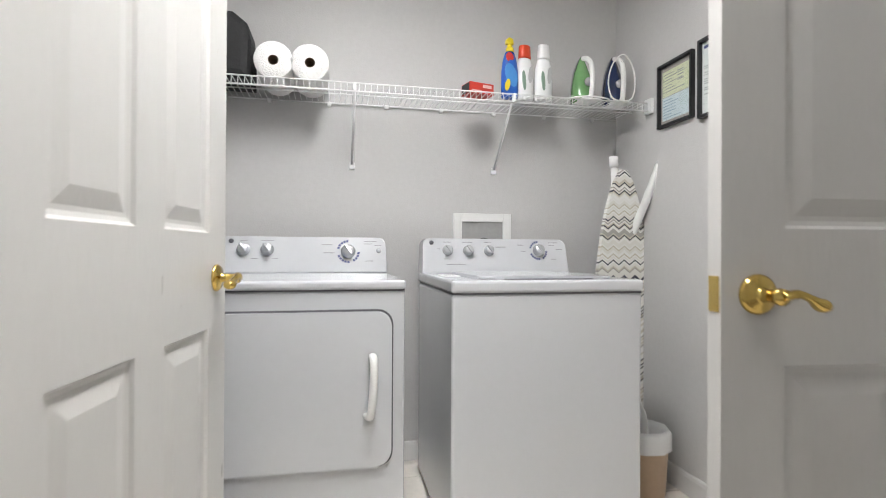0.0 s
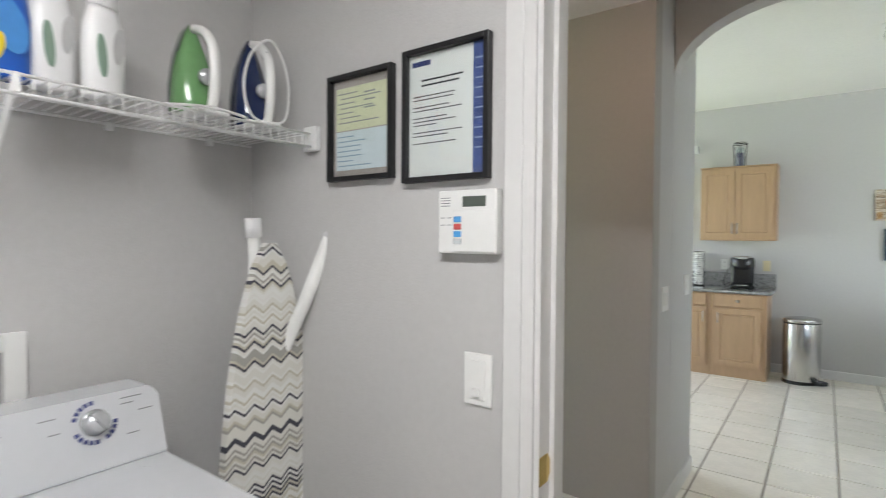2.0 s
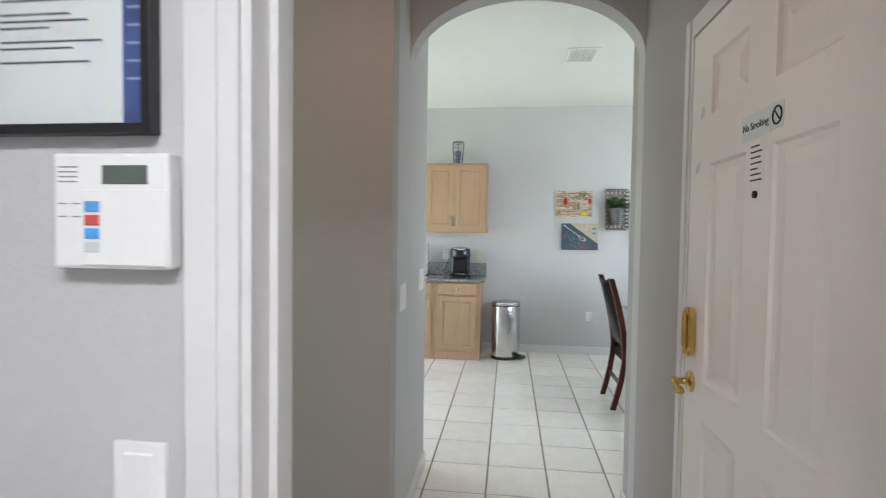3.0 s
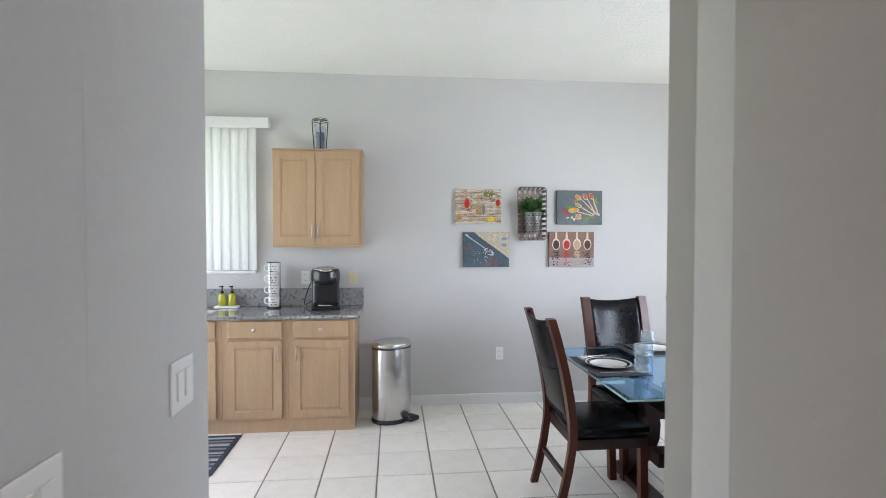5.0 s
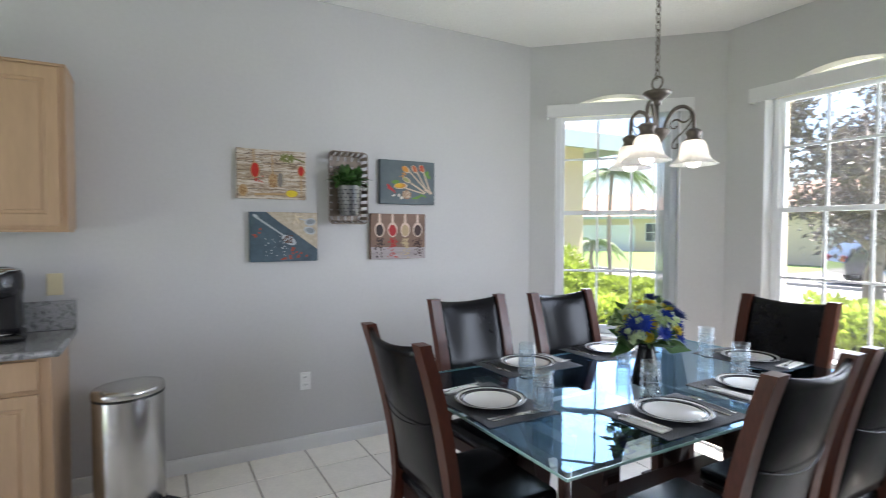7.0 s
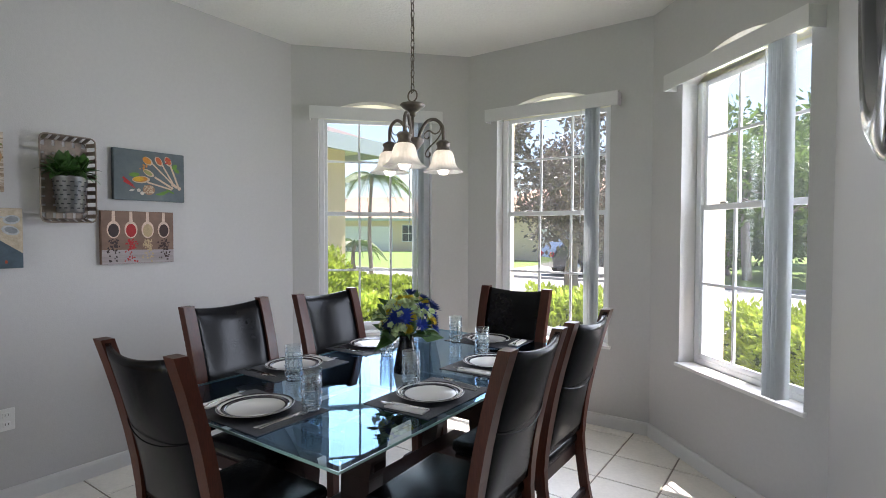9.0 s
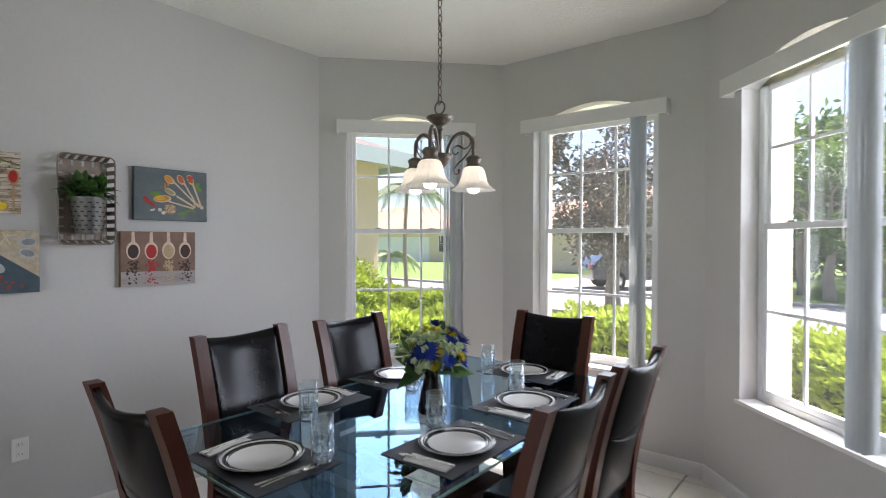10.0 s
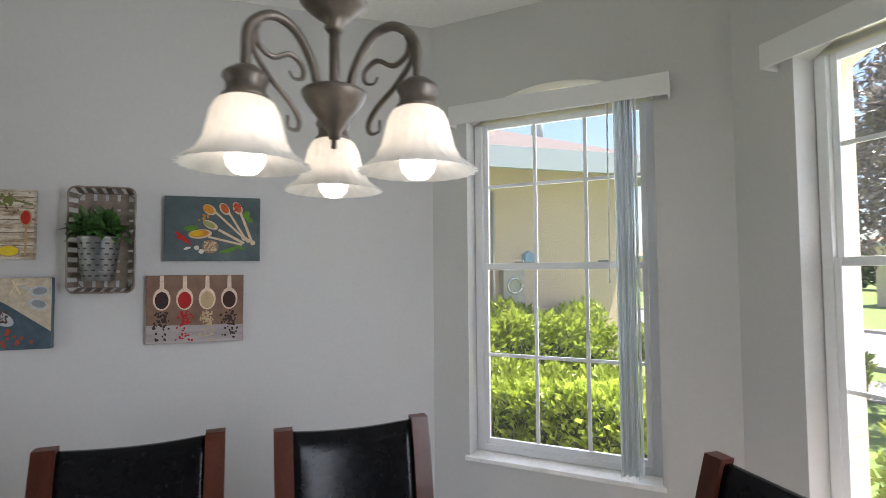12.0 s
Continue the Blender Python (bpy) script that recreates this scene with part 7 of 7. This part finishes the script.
for x0, x1, z0, z1 in ((0, 0.043, 0, 0.20), (0.257, 0.30, 0, 0.20), (0.043, 0.257, 0.158, 0.20), (0.043, 0.257, 0, 0.02)):
    box(bm, x0, x1, -0.012, -0.0005, z0, z1, 0.002)
part("frame", bm, M_WHITEP, ob_)
# the box's hollow as a flat plate, its shade put into the grey
part("recess", B(0.043, 0.257, -0.002, -0.0006, 0.02, 0.158), mat("box_hollow_shade", (0.36, 0.36, 0.35), 0.6, var=0.1), ob_)
for x, mm in ((0.085, mat("valve_red", (0.4, 0.02, 0.02), 0.4)), (0.205, mat("valve_blue", (0.02, 0.10, 0.40), 0.4))):
    v = part("valve", L([(0, 0.02), (0.011, 0.02), (0.011, 0.05), (0.007, 0.055), (0, 0.06)], 14, (x, -0.016, 0)), M_BRASS, ob_)
    part("valve_handle", B(x - 0.013, x + 0.013, -0.024, -0.008, 0.056, 0.070, 0.003), mm, v)
part("hose", TU(spline([(0.10, -0.02, 0.02), (0.13, -0.022, 0.06), (0.17, -0.022, 0.065), (0.19, -0.02, 0.02)], 5), 0.009, 8), M_BLACKP, ob_)

# wire shelf
M_WIRE = mat("white_wire", (0.80, 0.80, 0.79), 0.35, var=0.02)
SF, SB, SZ = 2.325, 2.628, 1.724
sh = thing("wire_shelf", pose(0, 0, 0), "white coated wire shelf along the laundry wall", "shelf")
for y, z, r in ((SF, SZ, 0.0035), (SF - 0.002, SZ - 0.036, 0.004), (SB, SZ - 0.006, 0.0035), ((SF + SB) / 2, SZ - 0.006, 0.003)):
    part("rail", TU([(-0.995, y, z), (1.447, y, z)], r, 8), M_WIRE, sh)
wire_bm = bm_new()
tube(wire_bm, [(0, SF - 0.002, SZ - 0.036), (0, SF, SZ - 0.002), (0, SF + 0.006, SZ), (0, SB, SZ)], 0.0017, 5)
first = part("wire", wire_bm, M_WIRE, sh)
first.location.x = -0.98
for k in range(1, 96):
    wo = new("wire", first.data)
    wo.parent = sh
    wo.location.x = -0.98 + 0.0254 * k
for x in (-0.62, 0.068, 0.772):
    bm = bm_new()
    tube(bm, [(x, SF + 0.004, SZ - 0.006), (x - 0.0, SB + 0.0, 1.432)], 0.006, 8, flat=0.55)
    box(bm, x - 0.014, x + 0.014, SB + 0.001, 2.6385, 1.408, 1.440, 0.003)
    box(bm, x - 0.006, x + 0.006, SF - 0.008, SF + 0.008, SZ - 0.034, SZ + 0.003, 0.002)
    part("bracket", bm, M_WIRE, sh, "white diagonal shelf brace")
for k in range(9):
    part("clip", B(-0.85 + 0.27 * k - 0.009, -0.85 + 0.27 * k + 0.009, SB - 0.006, 2.639, SZ - 0.022, SZ - 0.001, 0.003), M_WIRE, sh)
part("end_bracket", B(1.436, 1.4535, SF - 0.025, SF + 0.03, SZ - 0.048, SZ + 0.022, 0.004), M_WIRE, sh, "white wall bracket")
SZT = SZ + 0.0025


def on_shelf(name, x, y, rz, label, category, group=""):
    return thing(name, pose(x, y, SZT, 0, 0, rz), label, category, group)


bag = on_shelf("storage_bag", -0.595, 2.475, 0, "black soft storage bag on the wire shelf", "bag")
bm = bm_new()
prism(bm, [(-0.26, 0.0), (0.235, 0.0), (0.24, 0.16), (0.225, 0.23), (0.17, 0.275), (-0.2, 0.285), (-0.26, 0.23)], -0.125, 0.125, "y", 0.03)
for v in bm.verts:
    v.co += Vector((noise.noise(v.co * 9), noise.noise(v.co * 9 + Vector((5, 0, 0))), 0)) * 0.006
part("body", bm, mat("black_fabric", (0.012, 0.012, 0.013), 0.7, var=0.2, scale=30, bump=0.3), bag)
part("strap", TU(spline([(-0.1, -0.13, 0.20), (-0.08, -0.15, 0.12), (0.06, -0.15, 0.12), (0.08, -0.13, 0.20)], 5), 0.01, 8, flat=0.3), M_BLACKP, bag)
M_PAPER = mat("paper_towel", (0.82, 0.81, 0.79), 0.95, var=0.03, scale=30, bump=0.5, bscale=120)
for x in (-0.264, -0.117):
    pr = thing("paper_roll", pose(x, 2.350, SZT + 0.078, -90), "white paper towel roll lying on the shelf", "paper roll", "paper rolls")
    part("roll", L([(0.021, 0.0), (0.076, 0.0), (0.078, 0.003), (0.078, 0.247), (0.076, 0.25), (0.021, 0.25), (0.021, 0.0)], 36, cap=False), M_PAPER, pr)
    part("core", L([(0.0205, 0.001), (0.0205, 0.249), (0.019, 0.249), (0.019, 0.001)], 24, cap=False), mat("cardboard", (0.24, 0.17, 0.11), 0.9), pr)
    # black disc put in the hollow core for the darkness in there
    part("core_inside", L([(0.0, 0.12), (0.0188, 0.12), (0.0188, 0.122), (0, 0.122)], 20), M_INK, pr)
bx = on_shelf("red_box", 0.622, 2.40, 14, "small red cardboard box on the wire shelf", "box")
part("carton", B(-0.062, 0.062, -0.04, 0.04, 0, 0.050, 0.002), mat("box_red", (0.50, 0.035, 0.02), 0.45, var=0.06), bx)
bm = bm_new()
box(bm, 0.005, 0.050, -0.0406, -0.0398, 0.028, 0.042)
box(bm, -0.052, 0.0, -0.0406, -0.0398, 0.010, 0.016)
part("label_bars", bm, mat("pale_print", (0.7, 0.45, 0.42), 0.5), bx)
part("end_panel", B(-0.0628, -0.0619, -0.034, 0.034, 0.004, 0.046), M_INK, bx)

bl1 = on_shelf("spray_bottle", 0.775, 2.40, 0, "blue stain remover bottle with yellow trigger cap", "bottle", "bottles on the shelf")
bm = bm_new()
lathe(bm, [(0, 0), (0.036, 0), (0.040, 0.006), (0.040, 0.12), (0.034, 0.17), (0.024, 0.205), (0.017, 0.215), (0, 0.215)], 28, (0, 0, 0), 1.0, 0.62)
part("bottle", bm, mat("bottle_blue", (0.015, 0.10, 0.46), 0.28, var=0.05), bl1)
bm = bm_new()
lathe(bm, [(0, 0.214), (0.018, 0.214), (0.018, 0.232), (0.012, 0.235), (0.012, 0.25), (0, 0.25)], 18)
prism(bm, [(-0.018, 0.248), (0.016, 0.248), (0.014, 0.272), (-0.004, 0.280), (-0.020, 0.268)], -0.012, 0.012, "y", 0.003)
part("cap", bm, mat("cap_yellow", (0.72, 0.56, 0.02), 0.35), bl1, "yellow trigger cap")
bm = bm_new()
prism(bm, ell(0, 0.10, 0.028, 0.055, 0.3, 24), -0.0262, -0.0255, "y")
part("front_label", bm, mat("label_cyan", (0.06, 0.24, 0.58), 0.4), bl1)
bm = bm_new()
prism(bm, ell(-0.006, 0.185, 0.018, 0.022, 0.2, 16), -0.0205, -0.0185, "y")
part("neck_label", bm, mat("label_red", (0.50, 0.03, 0.02), 0.4), bl1)
bm = bm_new()
prism(bm, ell(-0.018, 0.055, 0.012, 0.028, -0.2, 16), -0.0268, -0.026, "y")
part("burst", bm, mat("cap_yellow2", (0.70, 0.52, 0.02), 0.4), bl1)


def jug(x, y, capc, label, hh):
    j = on_shelf("detergent_bottle", x, y, 20, label, "bottle", "bottles on the shelf")
    bm = bm_new()
    prof = [(0, 0), (0.042, 0), (0.046, 0.006), (0.046, 0.11), (0.043, 0.155), (0.034, 0.185), (0.030, 0.195), (0, 0.195)]
    lathe(bm, prof, 32, (0, 0, 0), 1.0, 0.66)
    part("bottle", bm, mat("bottle_white", (0.80, 0.80, 0.80), 0.3, var=0.02), j)
    part("cap", L([(0, 0.194), (0.031, 0.194), (0.032, 0.2), (0.029, hh - 0.004), (0.026, hh), (0, hh)], 24, (0, 0, 0), 1.0, 0.8), capc, j)
    # grey oval on the white bottle: shade of the handle hollow as colour
    part("grip", PR(ell(0.012, 0.115, 0.014, 0.040, -0.12, 18), -0.0318, -0.0285, "y", 0.001), mat("grip_shadow", (0.5, 0.5, 0.5), 0.5), j)
    part("side_label", PR(ell(-0.025, 0.085, 0.010, 0.045, 0.1, 14), -0.030, -0.0255, "y"), mat("label_green", (0.25, 0.36, 0.28), 0.5), j)


jug(0.855, 2.42, mat("cap_red", (0.62, 0.06, 0.02), 0.35), "white detergent bottle with a red cap", 0.255)
jug(0.945, 2.41, mat("bottle_white", (0.8, 0.8, 0.8)), "white detergent bottle with a white cap", 0.262)


def iron(x, y, rz, col, label, hh, cordc):
    """A steam iron standing on its heel."""
    o = on_shelf("steam_iron", x, y, rz, label, "iron", "irons on the shelf")
    M_SOLE = mat("sole_plate", (0.35, 0.35, 0.36), 0.3, 0.9)
    outline = [(-0.055, 0.0), (0.055, 0.0), (0.057, hh * 0.30), (0.045, hh * 0.62), (0.022, hh * 0.88), (0.0, hh), (-0.022, hh * 0.88), (-0.045, hh * 0.62), (-0.057, hh * 0.30)]
    part("sole_plate", PR(outline, 0.030, 0.037, "y", 0.002), M_SOLE, o)
    bm = bm_new()
    rings = []
    for t in (0.02, 0.15, 0.32, 0.50, 0.66, 0.80, 0.90, 0.97):
        w, d = 0.053 * (1 - t ** 2.4) + 0.003, 0.058 * (1 - t ** 1.6) + 0.006
        rings.append([bm.verts.new((w * math.cos(math.pi * j / 12), 0.030 - d * math.sin(math.pi * j / 12) ** 0.75, hh * t)) for j in range(13)])
    for r0, r1 in zip(rings, rings[1:]):
        for j in range(13):
            bm.faces.new((r0[j], r0[(j + 1) % 13], r1[(j + 1) % 13], r1[j]))
    bm.faces.new(rings[0][::-1])
    bm.faces.new(rings[-1])
    smooth = part("body", bm, col, o, "coloured iron body")
    for f in smooth.data.polygons:
        f.use_smooth = len(f.vertices) == 4
    bm = bm_new()
    tube(bm, spline([(0, 0.012, hh * 0.93), (0, -0.022, hh * 0.88), (0, -0.056, hh * 0.72), (0, -0.066, hh * 0.45), (0, -0.062, hh * 0.2), (0, -0.05, 0.016), (0, -0.01, 0.012)], 5), 0.0125, 12, flat=0.9)
    part("handle", bm, M_WHITEP, o, "white handle")
    part("dial", L([(0, 0), (0.02, 0), (0.02, 0.012), (0, 0.014)], 18), M_KNOB, o).matrix_local = pose(0, -0.030, hh * 0.40, 90)
    part("button", B(-0.008, 0.008, -0.058, -0.040, hh * 0.72, hh * 0.80, 0.003), M_SEAM, o)
    part("heel", B(-0.045, 0.045, -0.065, 0.032, 0.0, 0.012, 0.004), M_WHITEP, o)
    part("cord", TU(spline(cordc, 6), 0.0035, 6), M_WHITEP, o, "white power cord")


iron(1.150, 2.40, 6, mat("iron_green", (0.14, 0.30, 0.12), 0.2, coat=0.5), "green and white steam iron standing on end", 0.235,
     [(0, -0.03, 0.012), (-0.06, -0.08, 0.006), (-0.12, -0.02, 0.005), (-0.04, -0.09, 0.007), (0.06, -0.09, 0.005), (0.11, -0.05, 0.005)])
iron(1.325, 2.42, 2, mat("iron_navy", (0.012, 0.022, 0.075), 0.15, coat=0.6), "navy blue steam iron wrapped with its white cord", 0.255,
     [(0, -0.05, 0.015), (0.05, -0.06, 0.03), (0.072, -0.05, 0.12), (0.05, -0.05, 0.20), (0.0, -0.06, 0.235), (-0.045, -0.045, 0.19), (-0.068, -0.045, 0.10), (-0.05, -0.06, 0.02), (0.02, -0.08, 0.008), (-0.08, -0.07, 0.006)])

# framed papers, keypad, switch
RW = lambda y, z: at_run((1.455, 2.64), (1.455, -0.9), 2.64 - y, 0, z)
M_FRAME = mat("frame_black", (0.010, 0.010, 0.011), 0.3, var=0.1)
M_SHEET = mat("paper_white", (0.74, 0.74, 0.73), 0.6, var=0.02)


def framed(y1, z0, w, h, label, build):
    o = thing("picture_frame", RW(y1, z0), label, "framed paper")
    b = 0.013
    bm = bm_new()
    for x0, x1, za, zb in ((0, b, 0, h), (w - b, w, 0, h), (b, w - b, 0, b), (b, w - b, h - b, h)):
        box(bm, x0, x1, -0.022, -0.001, za, zb, 0.0015)
    part("frame", bm, M_FRAME, o)
    build(o, b, w, h)
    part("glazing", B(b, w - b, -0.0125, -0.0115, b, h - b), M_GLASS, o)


def lines(o, rows, y=-0.0083, material=None):
    bm = bm_new()
    for x, z, ln, th in rows:
        box(bm, x, x + ln, y, y + 0.0004, z - th / 2, z + th / 2)
    part("print_lines", bm, material or M_KNOB, o)


def paper1(o, b, w, h):
    part("backing", B(b, w - b, -0.006, -0.003, b, h - b), mat("mat_taupe", (0.40, 0.35, 0.33), 0.8), o)
    part("upper_paper", B(0.024, w - 0.024, -0.0075, -0.0062, h * 0.48, h - 0.034), mat("paper_yellow", (0.66, 0.66, 0.46), 0.7, var=0.03), o)
    part("lower_paper", B(0.024, w - 0.024, -0.0075, -0.0062, 0.030, h * 0.47), mat("paper_bluish", (0.62, 0.68, 0.72), 0.7, var=0.04), o)
    rng = random.Random(8)
    lines(o, [(0.032 + 0.01 * (k % 2), h - 0.05 - 0.013 * k, rng.uniform(0.05, 0.15), 0.003) for k in range(7)] + [(0.13, h - 0.055 - 0.02 * k, 0.04, 0.004) for k in range(3)])
    lines(o, [(0.032, h * 0.42 - 0.013 * k, rng.uniform(0.04, 0.14), 0.003) for k in range(7)], -0.0083, mat("print_blue", (0.25, 0.36, 0.45), 0.7))


def paper2(o, b, w, h):
    part("paper", B(b, w - b, -0.006, -0.003, b, h - b), M_SHEET, o)
    part("blue_strip", B(w - b - 0.034, w - b, -0.0075, -0.0058, b, h - b), mat("strip_navy", (0.045, 0.075, 0.24), 0.6, var=0.3, scale=10), o, "navy printed strip")
    lines(o, [(0.022, h - 0.034, 0.055, 0.012)], -0.0066, M_NAVY)
    rng = random.Random(9)
    lines(o, [(0.05 - 0.01 * (k > 1), h - 0.075 - 0.012 * k, 0.11 if k else 0.12, 0.004) for k in range(2)], -0.0066, M_INK)
    rows, z = [], h - 0.112
    for p in range(5):
        for k in range((2, 2, 3, 2, 1)[p]):
            rows.append((0.025, z, rng.uniform(0.10, 0.15) if k < 2 else 0.07, 0.0026))
            z -= 0.0085
        z -= 0.009
    lines(o, rows, -0.0066, M_SEAM)
    lines(o, [(w - b - 0.028, h - 0.05 - 0.022 * k, 0.02, 0.003) for k in range(10)], -0.0079, mat("strip_text", (0.30, 0.36, 0.55), 0.6))


framed(2.252, 1.583, 0.236, 0.285, "black-framed permits hanging on the laundry wall", paper1)
framed(1.981, 1.565, 0.246, 0.318, "black-framed printed notice with a navy strip", paper2)
kp = thing("alarm_keypad", RW(1.862, 1.398), "white alarm keypad with small display on the wall", "keypad")
part("case", B(0, 0.155, -0.028, -0.001, 0, 0.142, 0.004), M_WHITEP, kp)
part("door_flap", B(0.042, 0.153, -0.0305, -0.027, 0.004, 0.098, 0.002), M_WHITEP, kp)
part("display", B(0.068, 0.128, -0.0295, -0.027, 0.104, 0.127, 0.001), mat("lcd", (0.10, 0.12, 0.10), 0.3, var=0.05), kp, "grey display")
for k, c in enumerate(((0.08, 0.30, 0.62), (0.55, 0.08, 0.07), (0.08, 0.34, 0.70), (0.55, 0.57, 0.58))):
    part("button", B(0.046, 0.066, -0.0325, -0.030, 0.070 - 0.0165 * k, 0.083 - 0.0165 * k, 0.001), mat(f"key_colour_{'abcd'[k]}", c, 0.5), kp)
lines(kp, [(0.008, 0.125 - 0.006 * k, 0.026, 0.002) for k in range(4)] + [(0.008, 0.080 - 0.016 * k, 0.012, 0.002) for k in range(2)] + [(0.026, 0.080 - 0.016 * k, 0.012, 0.002) for k in range(2)], -0.0285)
plate(RW(1.765, 1.116), "white dimmer switch beside the door frame", "dimmer", None, 0.073, 0.118)

# ironing board leaning in the corner
bd_ = thing("ironing_board", pose(1.345, 2.385, 0.0, 0, 0, 4), "ironing board in chevron cover leaning in the corner", "ironing board")


def chevron_mat():
    m = bpy.data.materials.new("chevron_cloth")
    m.use_nodes = True
    N, Lk = m.node_tree.nodes, m.node_tree.links
    b = N["Principled BSDF"]
    b.inputs["Roughness"].default_value = 0.9
    tcn, sep = N.new("ShaderNodeTexCoord"), N.new("ShaderNodeSeparateXYZ")
    Lk.new(tcn.outputs["Object"], sep.inputs[0])
    pp = N.new("ShaderNodeMath")
    pp.operation = "PINGPONG"
    pp.inputs[1].default_value = 0.030
    Lk.new(sep.outputs["X"], pp.inputs[0])
    ad = N.new("ShaderNodeMath")
    ad.operation = "MULTIPLY_ADD"
    ad.inputs[1].default_value = 0.75
    Lk.new(pp.outputs[0], ad.inputs[0])
    Lk.new(sep.outputs["Z"], ad.inputs[2])
    mu = N.new("ShaderNodeMath")
    mu.operation = "MULTIPLY"
    mu.inputs[1].default_value = 135.0
    Lk.new(ad.outputs[0], mu.inputs[0])
    fl_ = N.new("ShaderNodeMath")
    fl_.operation = "FLOOR"
    Lk.new(mu.outputs[0], fl_.inputs[0])
    wn_ = N.new("ShaderNodeTexWhiteNoise")
    wn_.noise_dimensions = "1D"
    Lk.new(fl_.outputs[0], wn_.inputs["W"])
    cr = N.new("ShaderNodeValToRGB")
    cr.color_ramp.interpolation = "CONSTANT"
    for _ in range(4):
        cr.color_ramp.elements.new(0.5)
    for e, (p, c) in zip(cr.color_ramp.elements, ((0.0, (0.06, 0.06, 0.075)), (0.10, (0.66, 0.65, 0.60)), (0.42, (0.52, 0.49, 0.40)), (0.60, (0.72, 0.72, 0.69)), (0.80, (0.36, 0.35, 0.32)), (0.92, (0.70, 0.69, 0.66)))):
        e.position, e.color = p, (*c, 1)
    Lk.new(wn_.outputs["Value"], cr.inputs[0])
    Lk.new(cr.outputs[0], b.inputs["Base Color"])
    nz = N.new("ShaderNodeTexNoise")
    nz.inputs["Scale"].default_value = 300
    bp = N.new("ShaderNodeBump")
    bp.inputs["Strength"].default_value = 0.3
    Lk.new(nz.outputs[0], bp.inputs["Height"])
    Lk.new(bp.outputs[0], b.inputs["Normal"])
    return m


half = []
for k in range(25):
    z = 1.415 - 1.30 * k / 24
    t = k / 24
    w = 0.168 * (1 - math.exp(-((t * 1.30 + 0.010) / 0.34) ** 0.85)) * 1.04 + 0.010
    half.append((w, z))
out = [(w, z) for w, z in half] + [(-w, z) for w, z in half[::-1]]
bm = bm_new()
prism(bm, out, -0.012, 0.012, "y", 0.006)
part("padded_top", bm, chevron_mat(), bd_, "grey and cream chevron cloth cover")
bm = bm_new()
tube(bm, [(0.10, 0.045, 0.02), (0.07, 0.03, 0.5), (0.045, 0.03, 1.05), (0.085, -0.05, 1.25), (0.128, -0.125, 1.47)], 0.0195, 12)
part("leg", bm, M_WHITEP, bd_, "white tubular leg")
bm = bm_new()
tube(bm, [(-0.10, 0.045, 0.02), (-0.06, 0.04, 0.6), (-0.025, 0.03, 1.36), (-0.032, 0.03, 1.478)], 0.0165, 12)
part("leg", bm, M_WHITEP, bd_, "white tubular leg")
for p0_, p1_ in (((0.120, -0.112, 1.43), (0.1295, -0.1275, 1.478)), ((-0.029, 0.03, 1.43), (-0.0322, 0.03, 1.483))):
    part("leg_cap", TU([p0_, p1_], 0.0215, 12), mat("cap_pale", (0.72, 0.72, 0.72), 0.5), bd_)
part("cross_bar", TU([(-0.10, 0.045, 0.05), (0.10, 0.045, 0.05)], 0.012, 8), M_WHITEP, bd_)

# bin with a brush beside the washer
bn = thing("waste_bin", pose(1.27, 2.10, 0), "tan plastic bin with a white brush beside the washer", "bin")
part("tub", L([(0, 0), (0.085, 0), (0.09, 0.01), (0.105, 0.26), (0.108, 0.265), (0.10, 0.265), (0.085, 0.02), (0, 0.02)], 28), mat("tan_plastic", (0.46, 0.33, 0.22), 0.5, var=0.05), bn)
part("liner", L([(0.112, 0.20), (0.112, 0.27), (0.10, 0.285), (0.09, 0.26), (0.085, 0.20)], 28, ripple=0.03, nrip=9, cap=False), M_SHEET, bn, "white bin liner")
part("brush", TU(spline([(0.0, 0.0, 0.10), (0.01, 0.01, 0.28), (-0.015, 0.02, 0.40)], 5), [0.03] * 4 + [0.02] * 4 + [0.014] * 3, 10), M_WHITEP, bn)


# ---- floor tiles, last: each one an object of its own on one mesh ----
PITCH, GAP = 0.35, 0.007
bm = bm_new()
h = PITCH / 2 - GAP / 2
lo = [bm.verts.new((x, y, -0.006)) for x, y in ((-h, -h), (h, -h), (h, h), (-h, h))]
e = h - 0.003
hi = [bm.verts.new((x, y, 0.0)) for x, y in ((-e, -e), (e, -e), (e, e), (-e, e))]
for k in range(4):
    bm.faces.new((lo[k], lo[(k + 1) % 4], hi[(k + 1) % 4], hi[k]))
bm.faces.new(hi)
tile_mesh = bpy.data.meshes.new("tile")
bm.to_mesh(tile_mesh)
bm.free()
tile_mesh.materials.append(M_TILE)
ROOMS = ((3.4, 7.12, -1.5, 4.4), (4.5, 6.3, -2.6, -1.4), (3.9, 6.9, -2.2, -1.4), (1.4, 3.6, 0.6, 1.9), (1.4, 3.1, 1.8, 3.0), (-0.5, 1.5, 0.0, 2.7))
trng = random.Random(77)
for i in range(-21, 5):
    for j in range(-10, 12):
        x, y = 6.12 + PITCH * (i - 0.5), 0.702 + PITCH * (j - 0.5)
        if any(a - 0.17 < x < b + 0.17 and c - 0.17 < y < d + 0.17 for a, b, c, d in ROOMS):
            t = new("tile", tile_mesh)
            t.parent = floor
            t.matrix_local = pose(x, y, trng.uniform(-0.0006, 0.0006), trng.uniform(-0.12, 0.12), trng.uniform(-0.12, 0.12), 90 * trng.randrange(4))
